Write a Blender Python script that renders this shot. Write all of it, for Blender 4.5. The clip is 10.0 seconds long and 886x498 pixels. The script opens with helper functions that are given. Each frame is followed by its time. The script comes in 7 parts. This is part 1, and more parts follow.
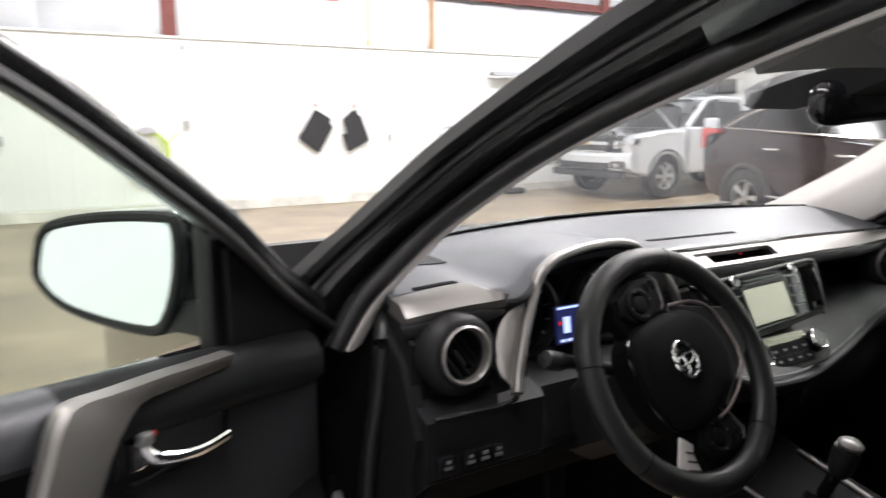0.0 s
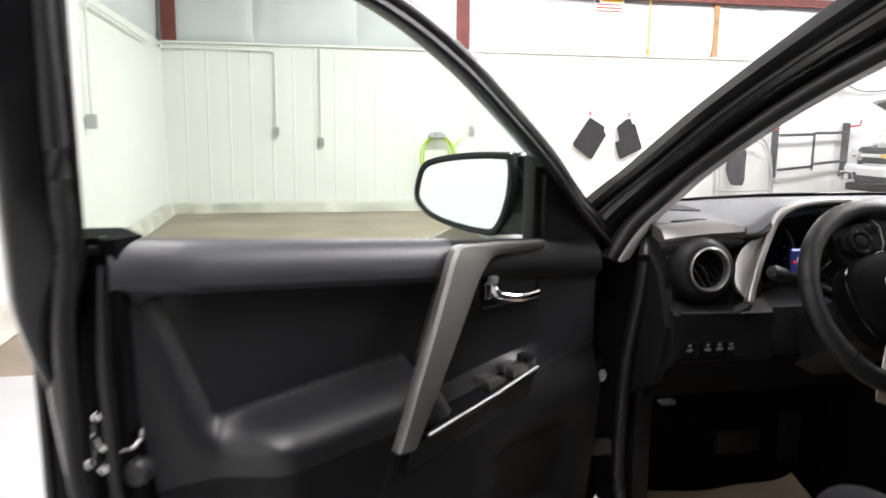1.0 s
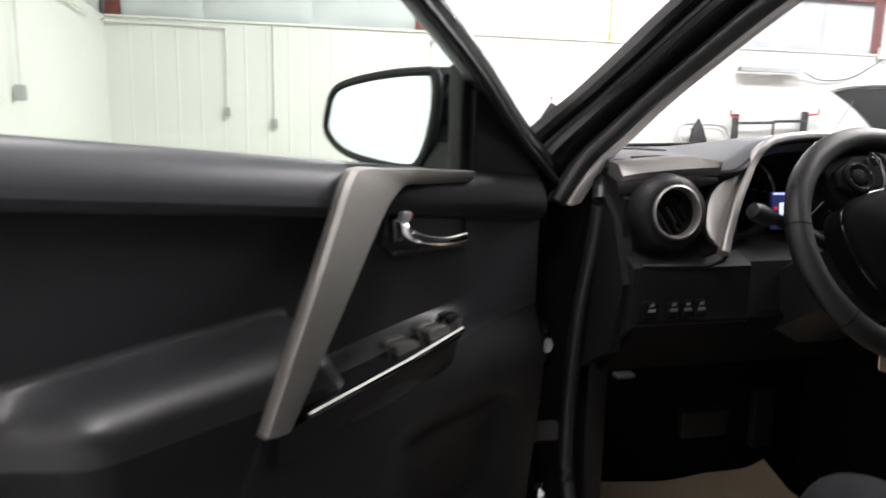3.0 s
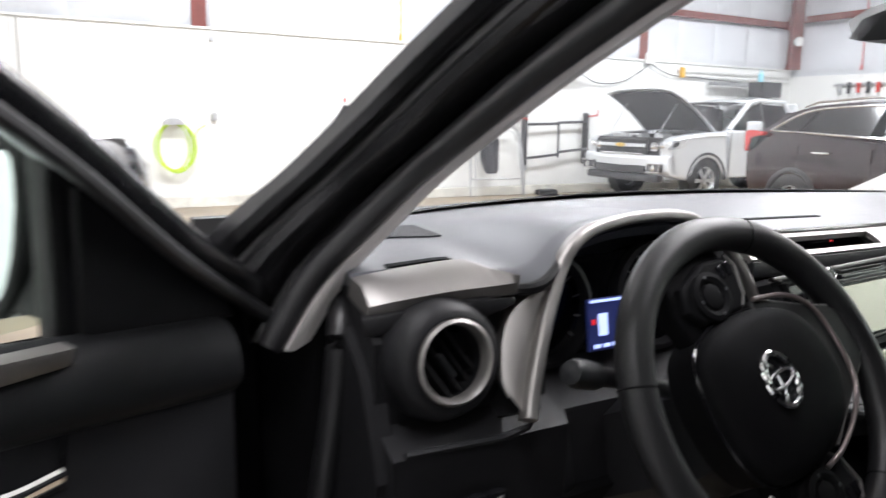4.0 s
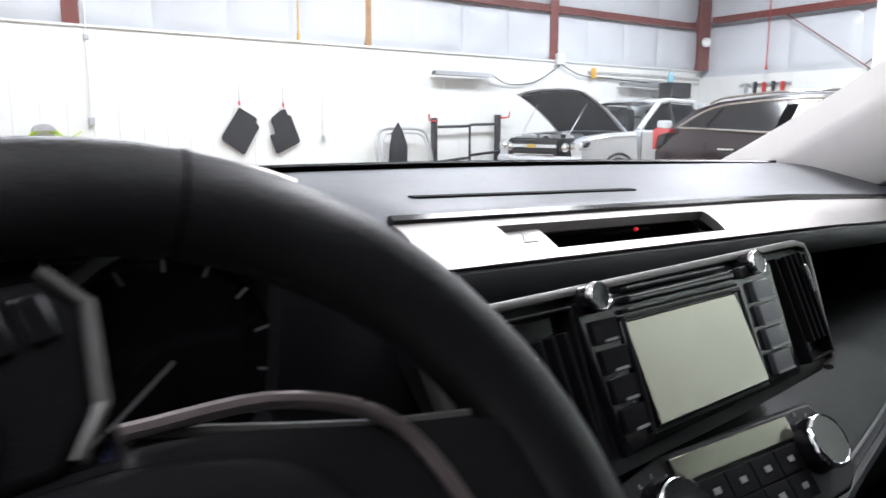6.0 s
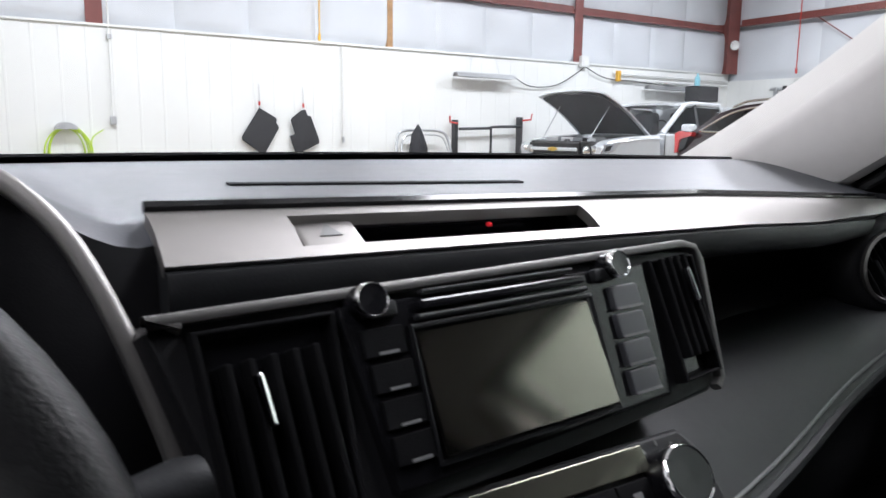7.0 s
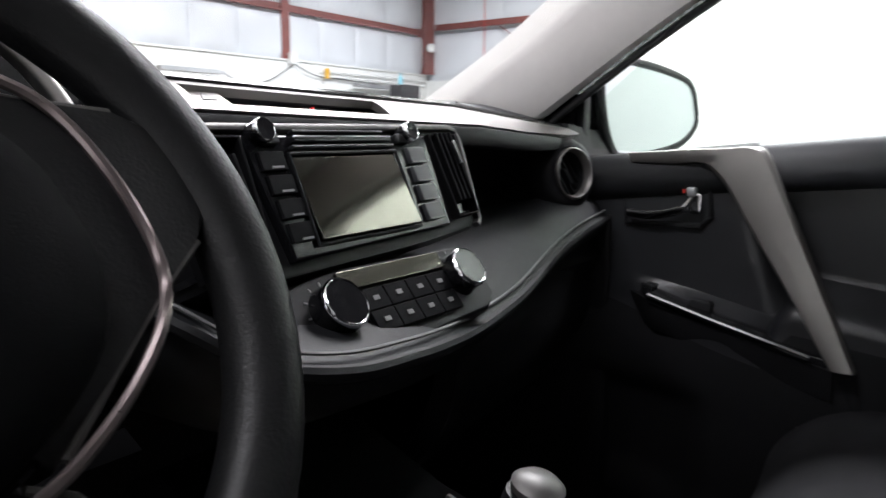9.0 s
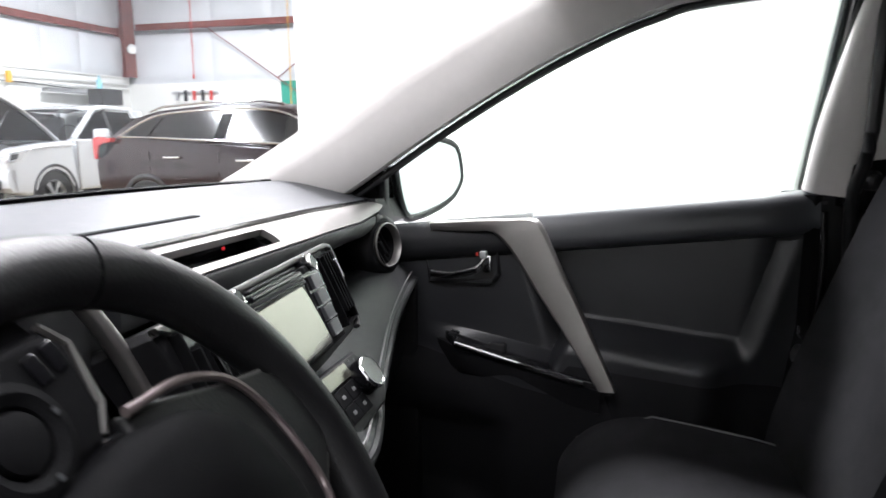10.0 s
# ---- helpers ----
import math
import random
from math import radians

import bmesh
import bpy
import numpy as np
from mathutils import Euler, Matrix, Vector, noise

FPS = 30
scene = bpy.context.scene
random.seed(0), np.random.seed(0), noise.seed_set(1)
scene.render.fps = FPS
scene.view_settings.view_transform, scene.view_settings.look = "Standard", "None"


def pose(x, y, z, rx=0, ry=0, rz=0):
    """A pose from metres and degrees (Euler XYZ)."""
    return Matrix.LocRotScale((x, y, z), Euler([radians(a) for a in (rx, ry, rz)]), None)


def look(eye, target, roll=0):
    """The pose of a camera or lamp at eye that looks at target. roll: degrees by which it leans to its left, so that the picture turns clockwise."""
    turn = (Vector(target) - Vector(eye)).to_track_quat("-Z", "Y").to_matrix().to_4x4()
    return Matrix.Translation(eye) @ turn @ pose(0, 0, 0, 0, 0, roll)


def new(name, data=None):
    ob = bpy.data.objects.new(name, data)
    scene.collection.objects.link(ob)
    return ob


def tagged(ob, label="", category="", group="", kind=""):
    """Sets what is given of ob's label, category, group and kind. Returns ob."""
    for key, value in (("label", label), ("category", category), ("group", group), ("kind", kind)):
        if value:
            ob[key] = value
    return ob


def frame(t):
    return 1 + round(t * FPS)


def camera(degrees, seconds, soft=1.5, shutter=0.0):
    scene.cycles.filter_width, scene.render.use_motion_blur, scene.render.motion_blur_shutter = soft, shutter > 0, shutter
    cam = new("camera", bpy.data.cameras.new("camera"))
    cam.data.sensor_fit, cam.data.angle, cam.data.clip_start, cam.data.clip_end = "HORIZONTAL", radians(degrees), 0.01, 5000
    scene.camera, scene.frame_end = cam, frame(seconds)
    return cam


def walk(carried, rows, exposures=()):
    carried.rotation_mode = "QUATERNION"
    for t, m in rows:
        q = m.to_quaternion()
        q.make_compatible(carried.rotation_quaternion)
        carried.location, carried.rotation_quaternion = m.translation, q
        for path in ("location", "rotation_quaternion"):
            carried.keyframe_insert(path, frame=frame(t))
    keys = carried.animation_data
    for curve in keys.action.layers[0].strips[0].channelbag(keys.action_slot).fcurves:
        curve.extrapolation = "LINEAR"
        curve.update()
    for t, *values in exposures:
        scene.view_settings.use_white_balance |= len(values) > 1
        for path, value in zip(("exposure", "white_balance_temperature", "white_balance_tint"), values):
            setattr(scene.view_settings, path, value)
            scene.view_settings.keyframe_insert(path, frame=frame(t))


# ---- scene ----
cam = camera(61.8, 10.0, shutter=0.4)

PATH = [
    (0, (-1.166, -0.783, 1.344), (-0.128, 0.890, 0.993), -0.1),
    (0.5, (-1.253, -0.954, 1.341), (-0.595, 0.906, 1.010), 0.2),
    (1, (-1.360, -1.166, 1.276), (-0.970, 0.768, 0.953), 0.6),
    (1.5, (-1.476, -1.359, 1.222), (-1.115, 0.581, 0.900), 0.4),
    (2, (-1.473, -1.364, 1.138), (-1.140, 0.579, 0.799), 0.3),
    (2.2, (-1.439, -1.316, 1.125), (-1.121, 0.627, 0.776), 0.5),
    (3.3, (-1.165, -0.803, 1.190), (-0.530, 1.063, 0.848), 1.2),
    (3.5, (-1.123, -0.716, 1.215), (-0.374, 1.106, 0.871), 0.9),
    (4, (-0.973, -0.557, 1.250), (-0.007, 1.160, 0.908), 1.0),
    (4.5, (-0.819, -0.419, 1.243), (0.383, 1.144, 0.909), 0.6),
    (5, (-0.681, -0.311, 1.201), (0.617, 1.175, 0.876), 0.5),
    (5.2, (-0.638, -0.293, 1.179), (0.658, 1.196, 0.855), 0.4),
    (6.3, (-0.342, -0.295, 1.163), (0.729, 1.364, 0.849), 0.4),
    (6.5, (-0.314, -0.296, 1.165), (0.750, 1.368, 0.853), 0.5),
    (7, (-0.249, -0.314, 1.148), (0.814, 1.352, 0.837), 0.7),
    (7.5, (-0.231, -0.350, 1.120), (0.916, 1.259, 0.812), 0.7),
    (8, (-0.264, -0.388, 1.085), (1.009, 1.123, 0.777), 0.5),
    (8.5, (-0.345, -0.405, 1.056), (1.111, 0.932, 0.751), 0.2),
    (9, (-0.441, -0.401, 1.061), (1.166, 0.749, 0.758), 0.2),
    (9.5, (-0.546, -0.372, 1.134), (1.284, 0.377, 0.833), -0.3),
    (10, (-0.633, -0.304, 1.202), (1.285, 0.170, 0.891), -0.7),
]
walk(cam, [(t, look(eye, target, roll)) for t, eye, target, roll in PATH], [(0.0, 0.18, 6500, 10), (1.0, 0.26, 6500, 10), (2.0, 0.2, 6500, 10), (3.5, 0.24, 6500, 10), (4.5, 0.24, 6050, 10), (5.0, -0.02, 6050, 10), (6.5, -0.05, 6050, 10), (7.0, -0.22, 6050, 10), (7.5, -0.38, 6050, 10), (8.6, -0.36, 6200, 10), (9.1, 0.14, 6200, 10), (9.5, 0.42, 6200, 10), (10.0, 0.42, 6200, 10)])

# ---- light ----
world = bpy.data.worlds.new("world")
scene.world = world
world.use_nodes = True
world.node_tree.nodes["Background"].inputs[0].default_value = (0.8, 0.85, 0.9, 1)
world.node_tree.nodes["Background"].inputs[1].default_value = 0.3

LAMPS = [  # x, y, z, size x, size y, watts: out-of-view lamps added over the hall and the photo bay
    (1.0, 6.9, 4.55, 2.4, 0.6, 280), (5.3, 7.3, 4.55, 2.4, 0.6, 280), (10.3, 6.9, 4.55, 2.4, 0.6, 300), (7.8, 2.4, 4.55, 2.4, 0.6, 180),
    (-1.45, -1.3, 3.55, 0.5, 0.9, 34), (-1.45, -0.15, 3.55, 0.5, 0.9, 36), (-1.45, 0.95, 3.55, 0.5, 0.8, 36), (2.2, 0.4, 3.55, 1.0, 3.4, 390),
]


def lamp(x, y, z, sx, sy, watts):
    data = bpy.data.lights.new("lamp", "AREA")
    data.shape, data.size, data.size_y, data.energy = "RECTANGLE", sx, sy, watts
    data.color = (0.972, 0.968, 1.0) if z > 4 else (1.0, 0.96, 0.97)
    ob = new("area_lamp", data)
    ob.matrix_world = pose(x, y, z)


for row in LAMPS:
    lamp(*row)


# ---- materials ----
def mat(name, color, rough=0.6, metal=0.0, vary=0.12, scale=6.0, bump=0.0, bscale=300.0, coat=0.0, spec=0.5, fine=0.0, island=0.0):
    """Principled surface whose colour drifts at two scales, with fine relief."""
    m = bpy.data.materials.new(name)
    m.use_nodes = True
    n, l = m.node_tree.nodes, m.node_tree.links
    b = n["Principled BSDF"]
    b.inputs["Roughness"].default_value, b.inputs["Metallic"].default_value = rough, metal
    b.inputs["Coat Weight"].default_value, b.inputs["Coat Roughness"].default_value = coat, 0.05
    b.inputs["Specular IOR Level"].default_value = spec
    tc = n.new("ShaderNodeTexCoord")
    n1, n2 = n.new("ShaderNodeTexNoise"), n.new("ShaderNodeTexNoise")
    n1.inputs["Scale"].default_value, n1.inputs["Detail"].default_value = scale, 4
    n2.inputs["Scale"].default_value, n2.inputs["Detail"].default_value = scale * 14, 3
    add, mp, mix = n.new("ShaderNodeMath"), n.new("ShaderNodeMapRange"), n.new("ShaderNodeMixRGB")
    add.operation = "MULTIPLY_ADD"
    add.inputs[1].default_value = 0.35
    l.new(tc.outputs["Object"], n1.inputs["Vector"])
    l.new(tc.outputs["Object"], n2.inputs["Vector"])
    l.new(n2.outputs["Fac"], add.inputs[0])
    l.new(n1.outputs["Fac"], add.inputs[2])
    l.new(add.outputs[0], mp.inputs["Value"])
    mp.inputs["From Min"].default_value, mp.inputs["From Max"].default_value = 0.4, 0.95
    l.new(mp.outputs[0], mix.inputs[0])
    dark = [c * (1 - vary) for c in color]
    light = [min(1, c * (1 + vary)) for c in color]
    mix.inputs[1].default_value, mix.inputs[2].default_value = (*dark, 1), (*light, 1)
    l.new(mix.outputs[0], b.inputs["Base Color"])
    rr = n.new("ShaderNodeMapRange")
    rr.inputs["To Min"].default_value, rr.inputs["To Max"].default_value = max(0.02, rough * (1 - vary)), min(1, rough * (1 + vary))
    l.new(n2.outputs["Fac"], rr.inputs["Value"])
    l.new(rr.outputs[0], b.inputs["Roughness"])
    if bump:
        n3, bp = n.new("ShaderNodeTexNoise"), n.new("ShaderNodeBump")
        n3.inputs["Scale"].default_value, n3.inputs["Detail"].default_value = bscale, 2
        bp.inputs["Strength"].default_value, bp.inputs["Distance"].default_value = bump, 0.002
        l.new(tc.outputs["Object"], n3.inputs["Vector"])
        l.new(n3.outputs["Fac"], bp.inputs["Height"])
        l.new(bp.outputs[0], b.inputs["Normal"])
    return m


def glow(name, color, strength):
    m = bpy.data.materials.new(name)
    m.use_nodes = True
    b = m.node_tree.nodes["Principled BSDF"]
    b.inputs["Base Color"].default_value = (*color, 1)
    b.inputs["Emission Color"].default_value = (*color, 1)
    b.inputs["Emission Strength"].default_value = strength
    return m


def pane_glass(name, tint, gloss=1.0):
    """Thin clear glass: passes light with a tint and mirrors by its angle."""
    m = bpy.data.materials.new(name)
    m.use_nodes = True
    n, l = m.node_tree.nodes, m.node_tree.links
    n.remove(n["Principled BSDF"])
    tr, gl, mx = n.new("ShaderNodeBsdfTransparent"), n.new("ShaderNodeBsdfGlossy"), n.new("ShaderNodeMixShader")
    lw, pw, fr = n.new("ShaderNodeLayerWeight"), n.new("ShaderNodeMath"), n.new("ShaderNodeMath")
    lw.inputs["Blend"].default_value = 0.5
    pw.operation, fr.operation = "POWER", "MULTIPLY_ADD"
    pw.inputs[1].default_value, fr.inputs[1].default_value, fr.inputs[2].default_value = 5.0, 0.35, 0.02
    l.new(lw.outputs["Facing"], pw.inputs[0])
    l.new(pw.outputs[0], fr.inputs[0])
    tr.inputs[0].default_value = (*tint, 1)
    gl.inputs["Roughness"].default_value = 0.02
    gl.inputs[0].default_value = (gloss, gloss, gloss, 1)
    l.new(fr.outputs[0], mx.inputs[0])
    l.new(tr.outputs[0], mx.inputs[1])
    l.new(gl.outputs[0], mx.inputs[2])
    l.new(mx.outputs[0], n["Material Output"].inputs["Surface"])
    return m


M_WALL = mat("white_liner_panel", (0.82, 0.825, 0.80), 0.45, vary=0.05, scale=1.2, bump=0.05, bscale=60)
M_BAY = mat("white_bay_paint", (0.86, 0.86, 0.84), 0.5, vary=0.03, scale=1.0)
M_FOIL = mat("insulation_facing", (0.66, 0.68, 0.71), 0.38, vary=0.1, scale=1.5, bump=0.35, bscale=9)
M_STEEL = mat("red_primer_steel", (0.2, 0.055, 0.045), 0.55, vary=0.25, scale=5)
M_WOODP = mat("pine_timber", (0.42, 0.25, 0.12), 0.7, vary=0.3, scale=9)
M_CONC = mat("brown_concrete", (0.25, 0.2, 0.14), 0.42, vary=0.4, scale=1.3, bump=0.15, bscale=40)
M_BAYF = mat("painted_grey_floor", (0.44, 0.44, 0.45), 0.35, vary=0.1, scale=2.0, bump=0.05, bscale=30)
M_CURB = mat("stained_concrete_curb", (0.55, 0.53, 0.47), 0.8, vary=0.35, scale=3.0, bump=0.3, bscale=50)
M_CEIL = mat("ceiling_facing", (0.7, 0.7, 0.7), 0.6, vary=0.06, scale=1.0)
M_PAINT = mat("black_car_paint", (0.006, 0.006, 0.008), 0.12, vary=0.1, scale=3, coat=1.0)
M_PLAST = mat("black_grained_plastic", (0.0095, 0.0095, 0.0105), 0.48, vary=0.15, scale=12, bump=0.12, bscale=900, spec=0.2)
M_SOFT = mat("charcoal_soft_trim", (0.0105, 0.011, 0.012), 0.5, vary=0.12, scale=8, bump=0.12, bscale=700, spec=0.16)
M_VINYL = mat("black_padded_vinyl", (0.015, 0.0155, 0.0175), 0.36, vary=0.12, scale=8, bump=0.14, bscale=700, spec=0.6)
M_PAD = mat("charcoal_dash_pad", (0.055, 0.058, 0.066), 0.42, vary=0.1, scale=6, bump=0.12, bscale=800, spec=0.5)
M_GLOSS = mat("piano_black_plastic", (0.006, 0.006, 0.007), 0.12, vary=0.1, scale=10, coat=0.15, spec=0.35)
M_RUBBER = mat("black_rubber", (0.012, 0.012, 0.013), 0.4, vary=0.15, scale=20)
M_SILV = mat("satin_silver_trim", (0.235, 0.225, 0.217), 0.47, metal=0.9, vary=0.06, scale=10, bump=0.03, bscale=900)
M_CHROME = mat("bright_chrome", (0.82, 0.82, 0.83), 0.08, metal=1.0, vary=0.03, scale=8)
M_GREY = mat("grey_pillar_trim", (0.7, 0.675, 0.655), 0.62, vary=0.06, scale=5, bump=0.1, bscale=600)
# light grey cloth set darker: cabin shade in the colour keeps screen reflections dim
M_LINER = mat("grey_headliner_shade_darkened", (0.17, 0.164, 0.158), 0.9, vary=0.08, scale=6, bump=0.25, bscale=500)
M_FABRIC = mat("black_seat_fabric", (0.017, 0.017, 0.0185), 0.85, vary=0.25, scale=30, bump=0.4, bscale=900, spec=0.12)
M_CARPET = mat("black_carpet", (0.012, 0.012, 0.012), 0.95, vary=0.3, scale=40, bump=0.5, bscale=500, spec=0.1)
M_LEATHER = mat("black_wheel_leather", (0.009, 0.009, 0.0095), 0.42, vary=0.15, scale=14, bump=0.15, bscale=500, spec=0.24)
M_PAPER = mat("cream_paper", (0.62, 0.5, 0.36), 0.8, vary=0.06, scale=6, bump=0.1, bscale=80)
M_TAG = mat("white_card", (0.75, 0.72, 0.7), 0.7, vary=0.06, scale=10)
M_DARK = mat("dark_print", (0.03, 0.03, 0.03), 0.6, vary=0.1, scale=10)
M_BACK = mat("dark_bounce_stop", (0.05, 0.05, 0.052), 0.9, vary=0.15, scale=2)
M_PADPLATE = mat("dark_fine_bumped", (0.018, 0.019, 0.022), 0.7, vary=0.1, scale=8, bump=0.5, bscale=1400, spec=0.3)
# charcoal lifted above the panel's tone: sheen from the ceiling put into the colour
M_BOLST = mat("charcoal_bolster_with_sheen", (0.042, 0.044, 0.049), 0.42, vary=0.1, scale=8, bump=0.12, bscale=700, spec=0.55)
M_DIMB = mat("dark_grey_button", (0.035, 0.036, 0.04), 0.4, vary=0.05, scale=20)
M_MUD = mat("dried_mud", (0.13, 0.075, 0.035), 0.9, vary=0.3, scale=30)
M_JAMB = mat("semi_gloss_jamb_paint", (0.008, 0.008, 0.009), 0.2, vary=0.12, scale=5, spec=0.6)
M_LEG = mat("dim_satin_trim", (0.09, 0.087, 0.084), 0.42, metal=0.5, vary=0.06, scale=10)
M_COVER = mat("matt_black_cover", (0.0055, 0.0055, 0.006), 0.65, vary=0.12, scale=9, bump=0.12, bscale=900, spec=0.03)
M_ROSE = mat("rosy_silver_trim", (0.27, 0.225, 0.225), 0.28, metal=0.8, vary=0.05, scale=10)
M_MIRROR = mat("mirror_glass", (0.74, 0.79, 0.81), 0.01, metal=1.0, vary=0.0, scale=1)
M_SCREEN = mat("display_glass", (0.25, 0.238, 0.206), 0.1, metal=1.0, vary=0.03, scale=3)
M_PALE = mat("pale_display_glass", (0.15, 0.148, 0.12), 0.16, metal=0.8, vary=0.05, scale=20)
M_LCD = glow("cluster_display_glow", (0.02, 0.03, 0.14), 0.12)
M_LCDW = glow("cluster_display_white", (0.5, 0.6, 1.0), 0.9)
M_RED = glow("red_indicator_and_glint", (0.8, 0.02, 0.03), 0.35)
M_BLUE = glow("blue_button_lamp", (0.05, 0.09, 0.5), 0.35)
M_LABEL = mat("grey_switch_marking", (0.11, 0.11, 0.11), 0.5, vary=0.05, scale=20)
M_STITCH = mat("grey_stitching", (0.12, 0.12, 0.12), 0.7, vary=0.15, scale=60)
M_WSHIELD = pane_glass("windshield_glass", (0.97, 0.975, 0.97))
M_WINDOW = pane_glass("green_door_glass", (0.89, 0.94, 0.90))
M_TINT = pane_glass("dark_tinted_glass", (0.12, 0.12, 0.12))
M_LENS = pane_glass("clear_lamp_lens", (0.9, 0.92, 0.93))
M_TRUCK = mat("silver_car_paint", (0.68, 0.70, 0.72), 0.28, metal=0.25, vary=0.04, scale=3, coat=0.8)
M_MAROON = mat("maroon_car_paint", (0.016, 0.005, 0.0065), 0.2, vary=0.1, scale=3, coat=0.25, spec=0.3)
M_ENGINE = mat("engine_black", (0.02, 0.02, 0.02), 0.5, vary=0.3, scale=12)
M_HOODIN = mat("hood_liner_black", (0.03, 0.03, 0.032), 0.8, vary=0.2, scale=10)
M_TYRE = mat("tyre_rubber", (0.02, 0.02, 0.02), 0.7, vary=0.15, scale=14)
M_ALLOY = mat("alloy_wheel", (0.55, 0.56, 0.57), 0.28, metal=0.9, vary=0.06, scale=8)
M_TAIL = mat("red_tail_lens", (0.5, 0.012, 0.015), 0.12, vary=0.1, scale=8, coat=1.0)
M_GOLD = mat("gold_emblem", (0.75, 0.5, 0.12), 0.3, metal=0.7, vary=0.05, scale=8)
M_HOSE = mat("yellow_green_hose", (0.52, 0.72, 0.06), 0.4, vary=0.08, scale=10)
M_MATB = mat("black_floor_mat_pile", (0.03, 0.03, 0.032), 0.9, vary=0.25, scale=20, bump=0.4, bscale=200)
M_ROD = mat("black_painted_steel", (0.03, 0.03, 0.032), 0.45, vary=0.15, scale=12)
M_GALV = mat("galvanised_steel", (0.5, 0.51, 0.52), 0.4, metal=0.8, vary=0.15, scale=12)
M_REDP = mat("red_rubber_grip", (0.55, 0.04, 0.03), 0.45, vary=0.1, scale=10)
M_YELL = mat("yellow_plastic", (0.75, 0.42, 0.04), 0.5, vary=0.1, scale=10)
M_WHITE = mat("white_enamel", (0.8, 0.8, 0.78), 0.4, vary=0.05, scale=5)
M_TEAL = mat("teal_board", (0.04, 0.32, 0.24), 0.6, vary=0.08, scale=3)
M_JACKET = mat("black_jacket_cloth", (0.025, 0.025, 0.028), 0.9, vary=0.3, scale=9, bump=0.5, bscale=60)
M_BLUEB = mat("pale_blue_plastic", (0.3, 0.62, 0.72), 0.35, vary=0.08, scale=10)


# ---- mesh helpers ----
def part(name, bm, material, parent=None, label="", smooth=True, weld=True):
    """One mesh object from a bmesh."""
    if weld:
        bmesh.ops.remove_doubles(bm, verts=bm.verts, dist=1e-5)
    bmesh.ops.recalc_face_normals(bm, faces=bm.faces)
    me = bpy.data.meshes.new(name)
    bm.to_mesh(me)
    bm.free()
    me.materials.append(material)
    if smooth:
        me.polygons.foreach_set("use_smooth", [True] * len(me.polygons))
        me.set_sharp_from_angle(angle=radians(38))
    ob = new(name, me)
    ob.parent = parent
    if smooth and len(me.polygons) < 240:  # broad faces stay flat beside their rounded edges
        w = ob.modifiers.new("weighted", "WEIGHTED_NORMAL")
        w.keep_sharp = True
    if label:
        ob["label"] = label
    return ob


def thing(name, label, category, group="", kind="", at=(0, 0, 0)):
    ob = new(name)
    ob.empty_display_size = 0.1
    ob.location = at
    return tagged(ob, label, category, group, kind)


def solid(name, bm, material, label, category, group="", kind="", smooth=True):
    return tagged(part(name, bm, material, None, label, smooth), label, category, group, kind)


def B():
    return bmesh.new()


def put(bm, verts, m=None):
    if m is not None:
        bmesh.ops.transform(bm, matrix=m, verts=verts)


def rbox(bm, c, s, bevel=0.0, m=None, seg=2):
    """A box of size s round c with rounded edges."""
    r = bmesh.ops.create_cube(bm, size=1.0, matrix=Matrix.Translation(c) @ Matrix.Diagonal((*s, 1)))
    vs = r["verts"]
    if bevel:
        es = list({e for v in vs for e in v.link_edges})
        r = bmesh.ops.bevel(bm, geom=es, offset=min(bevel, min(s) * 0.49), segments=seg, affect="EDGES", profile=0.5)
        vs = list({v for f in r["faces"] for v in f.verts} | {v for v in vs if v.is_valid})
    put(bm, vs, m)
    return bm


def loft(bm, rings, closed=True, caps=True, m=None):
    """Skin over rings of equally many points."""
    vs = [[bm.verts.new(m @ Vector(p) if m is not None else Vector(p)) for p in ring] for ring in rings]
    n = len(vs[0])
    for a, b in zip(vs, vs[1:]):
        for i in range(n if closed else n - 1):
            j = (i + 1) % n
            bm.faces.new((a[i], a[j], b[j], b[i]))
    if closed and caps:
        bm.faces.new(vs[0][::-1])
        bm.faces.new(vs[-1])
    return bm


def smooth_path(pts, n):
    """Catmull-Rom through pts, n points in all."""
    p = [Vector(q) for q in pts]
    p = [2 * p[0] - p[1]] + p + [2 * p[-1] - p[-2]]
    out = []
    k = len(p) - 3
    for i in range(n):
        u = i / (n - 1) * k
        j = min(int(u), k - 1)
        t = u - j
        a, b, c, d = p[j : j + 4]
        out.append(0.5 * (2 * b + (c - a) * t + (2 * a - 5 * b + 4 * c - d) * t * t + (3 * b - a - 3 * c + d) * t**3))
    return out


def sweep(bm, path, prof, up=(0, 0, 1), scale=None, closed=False, m=None):
    """A profile (side, up) carried along a path; up says which way its second axis points."""
    path = [Vector(p) for p in path]
    rings = []
    for i, p in enumerate(path):
        a, b = path[i - 1 if i or closed else 0], path[(i + 1) % len(path) if closed else min(i + 1, len(path) - 1)]
        t = (b - a).normalized()
        u = Vector(up(i) if callable(up) else up)
        side = t.cross(u).normalized()
        u = side.cross(t)
        k = scale[i] if scale else 1.0
        rings.append([p + side * (q[0] * k) + u * (q[1] * k) for q in prof])
    if closed:
        rings.append(rings[0])
    return loft(bm, rings, True, not closed, m)


def circle(r, n=12, ry=None):
    return [(r * math.cos(2 * math.pi * i / n), (ry or r) * math.sin(2 * math.pi * i / n)) for i in range(n)]


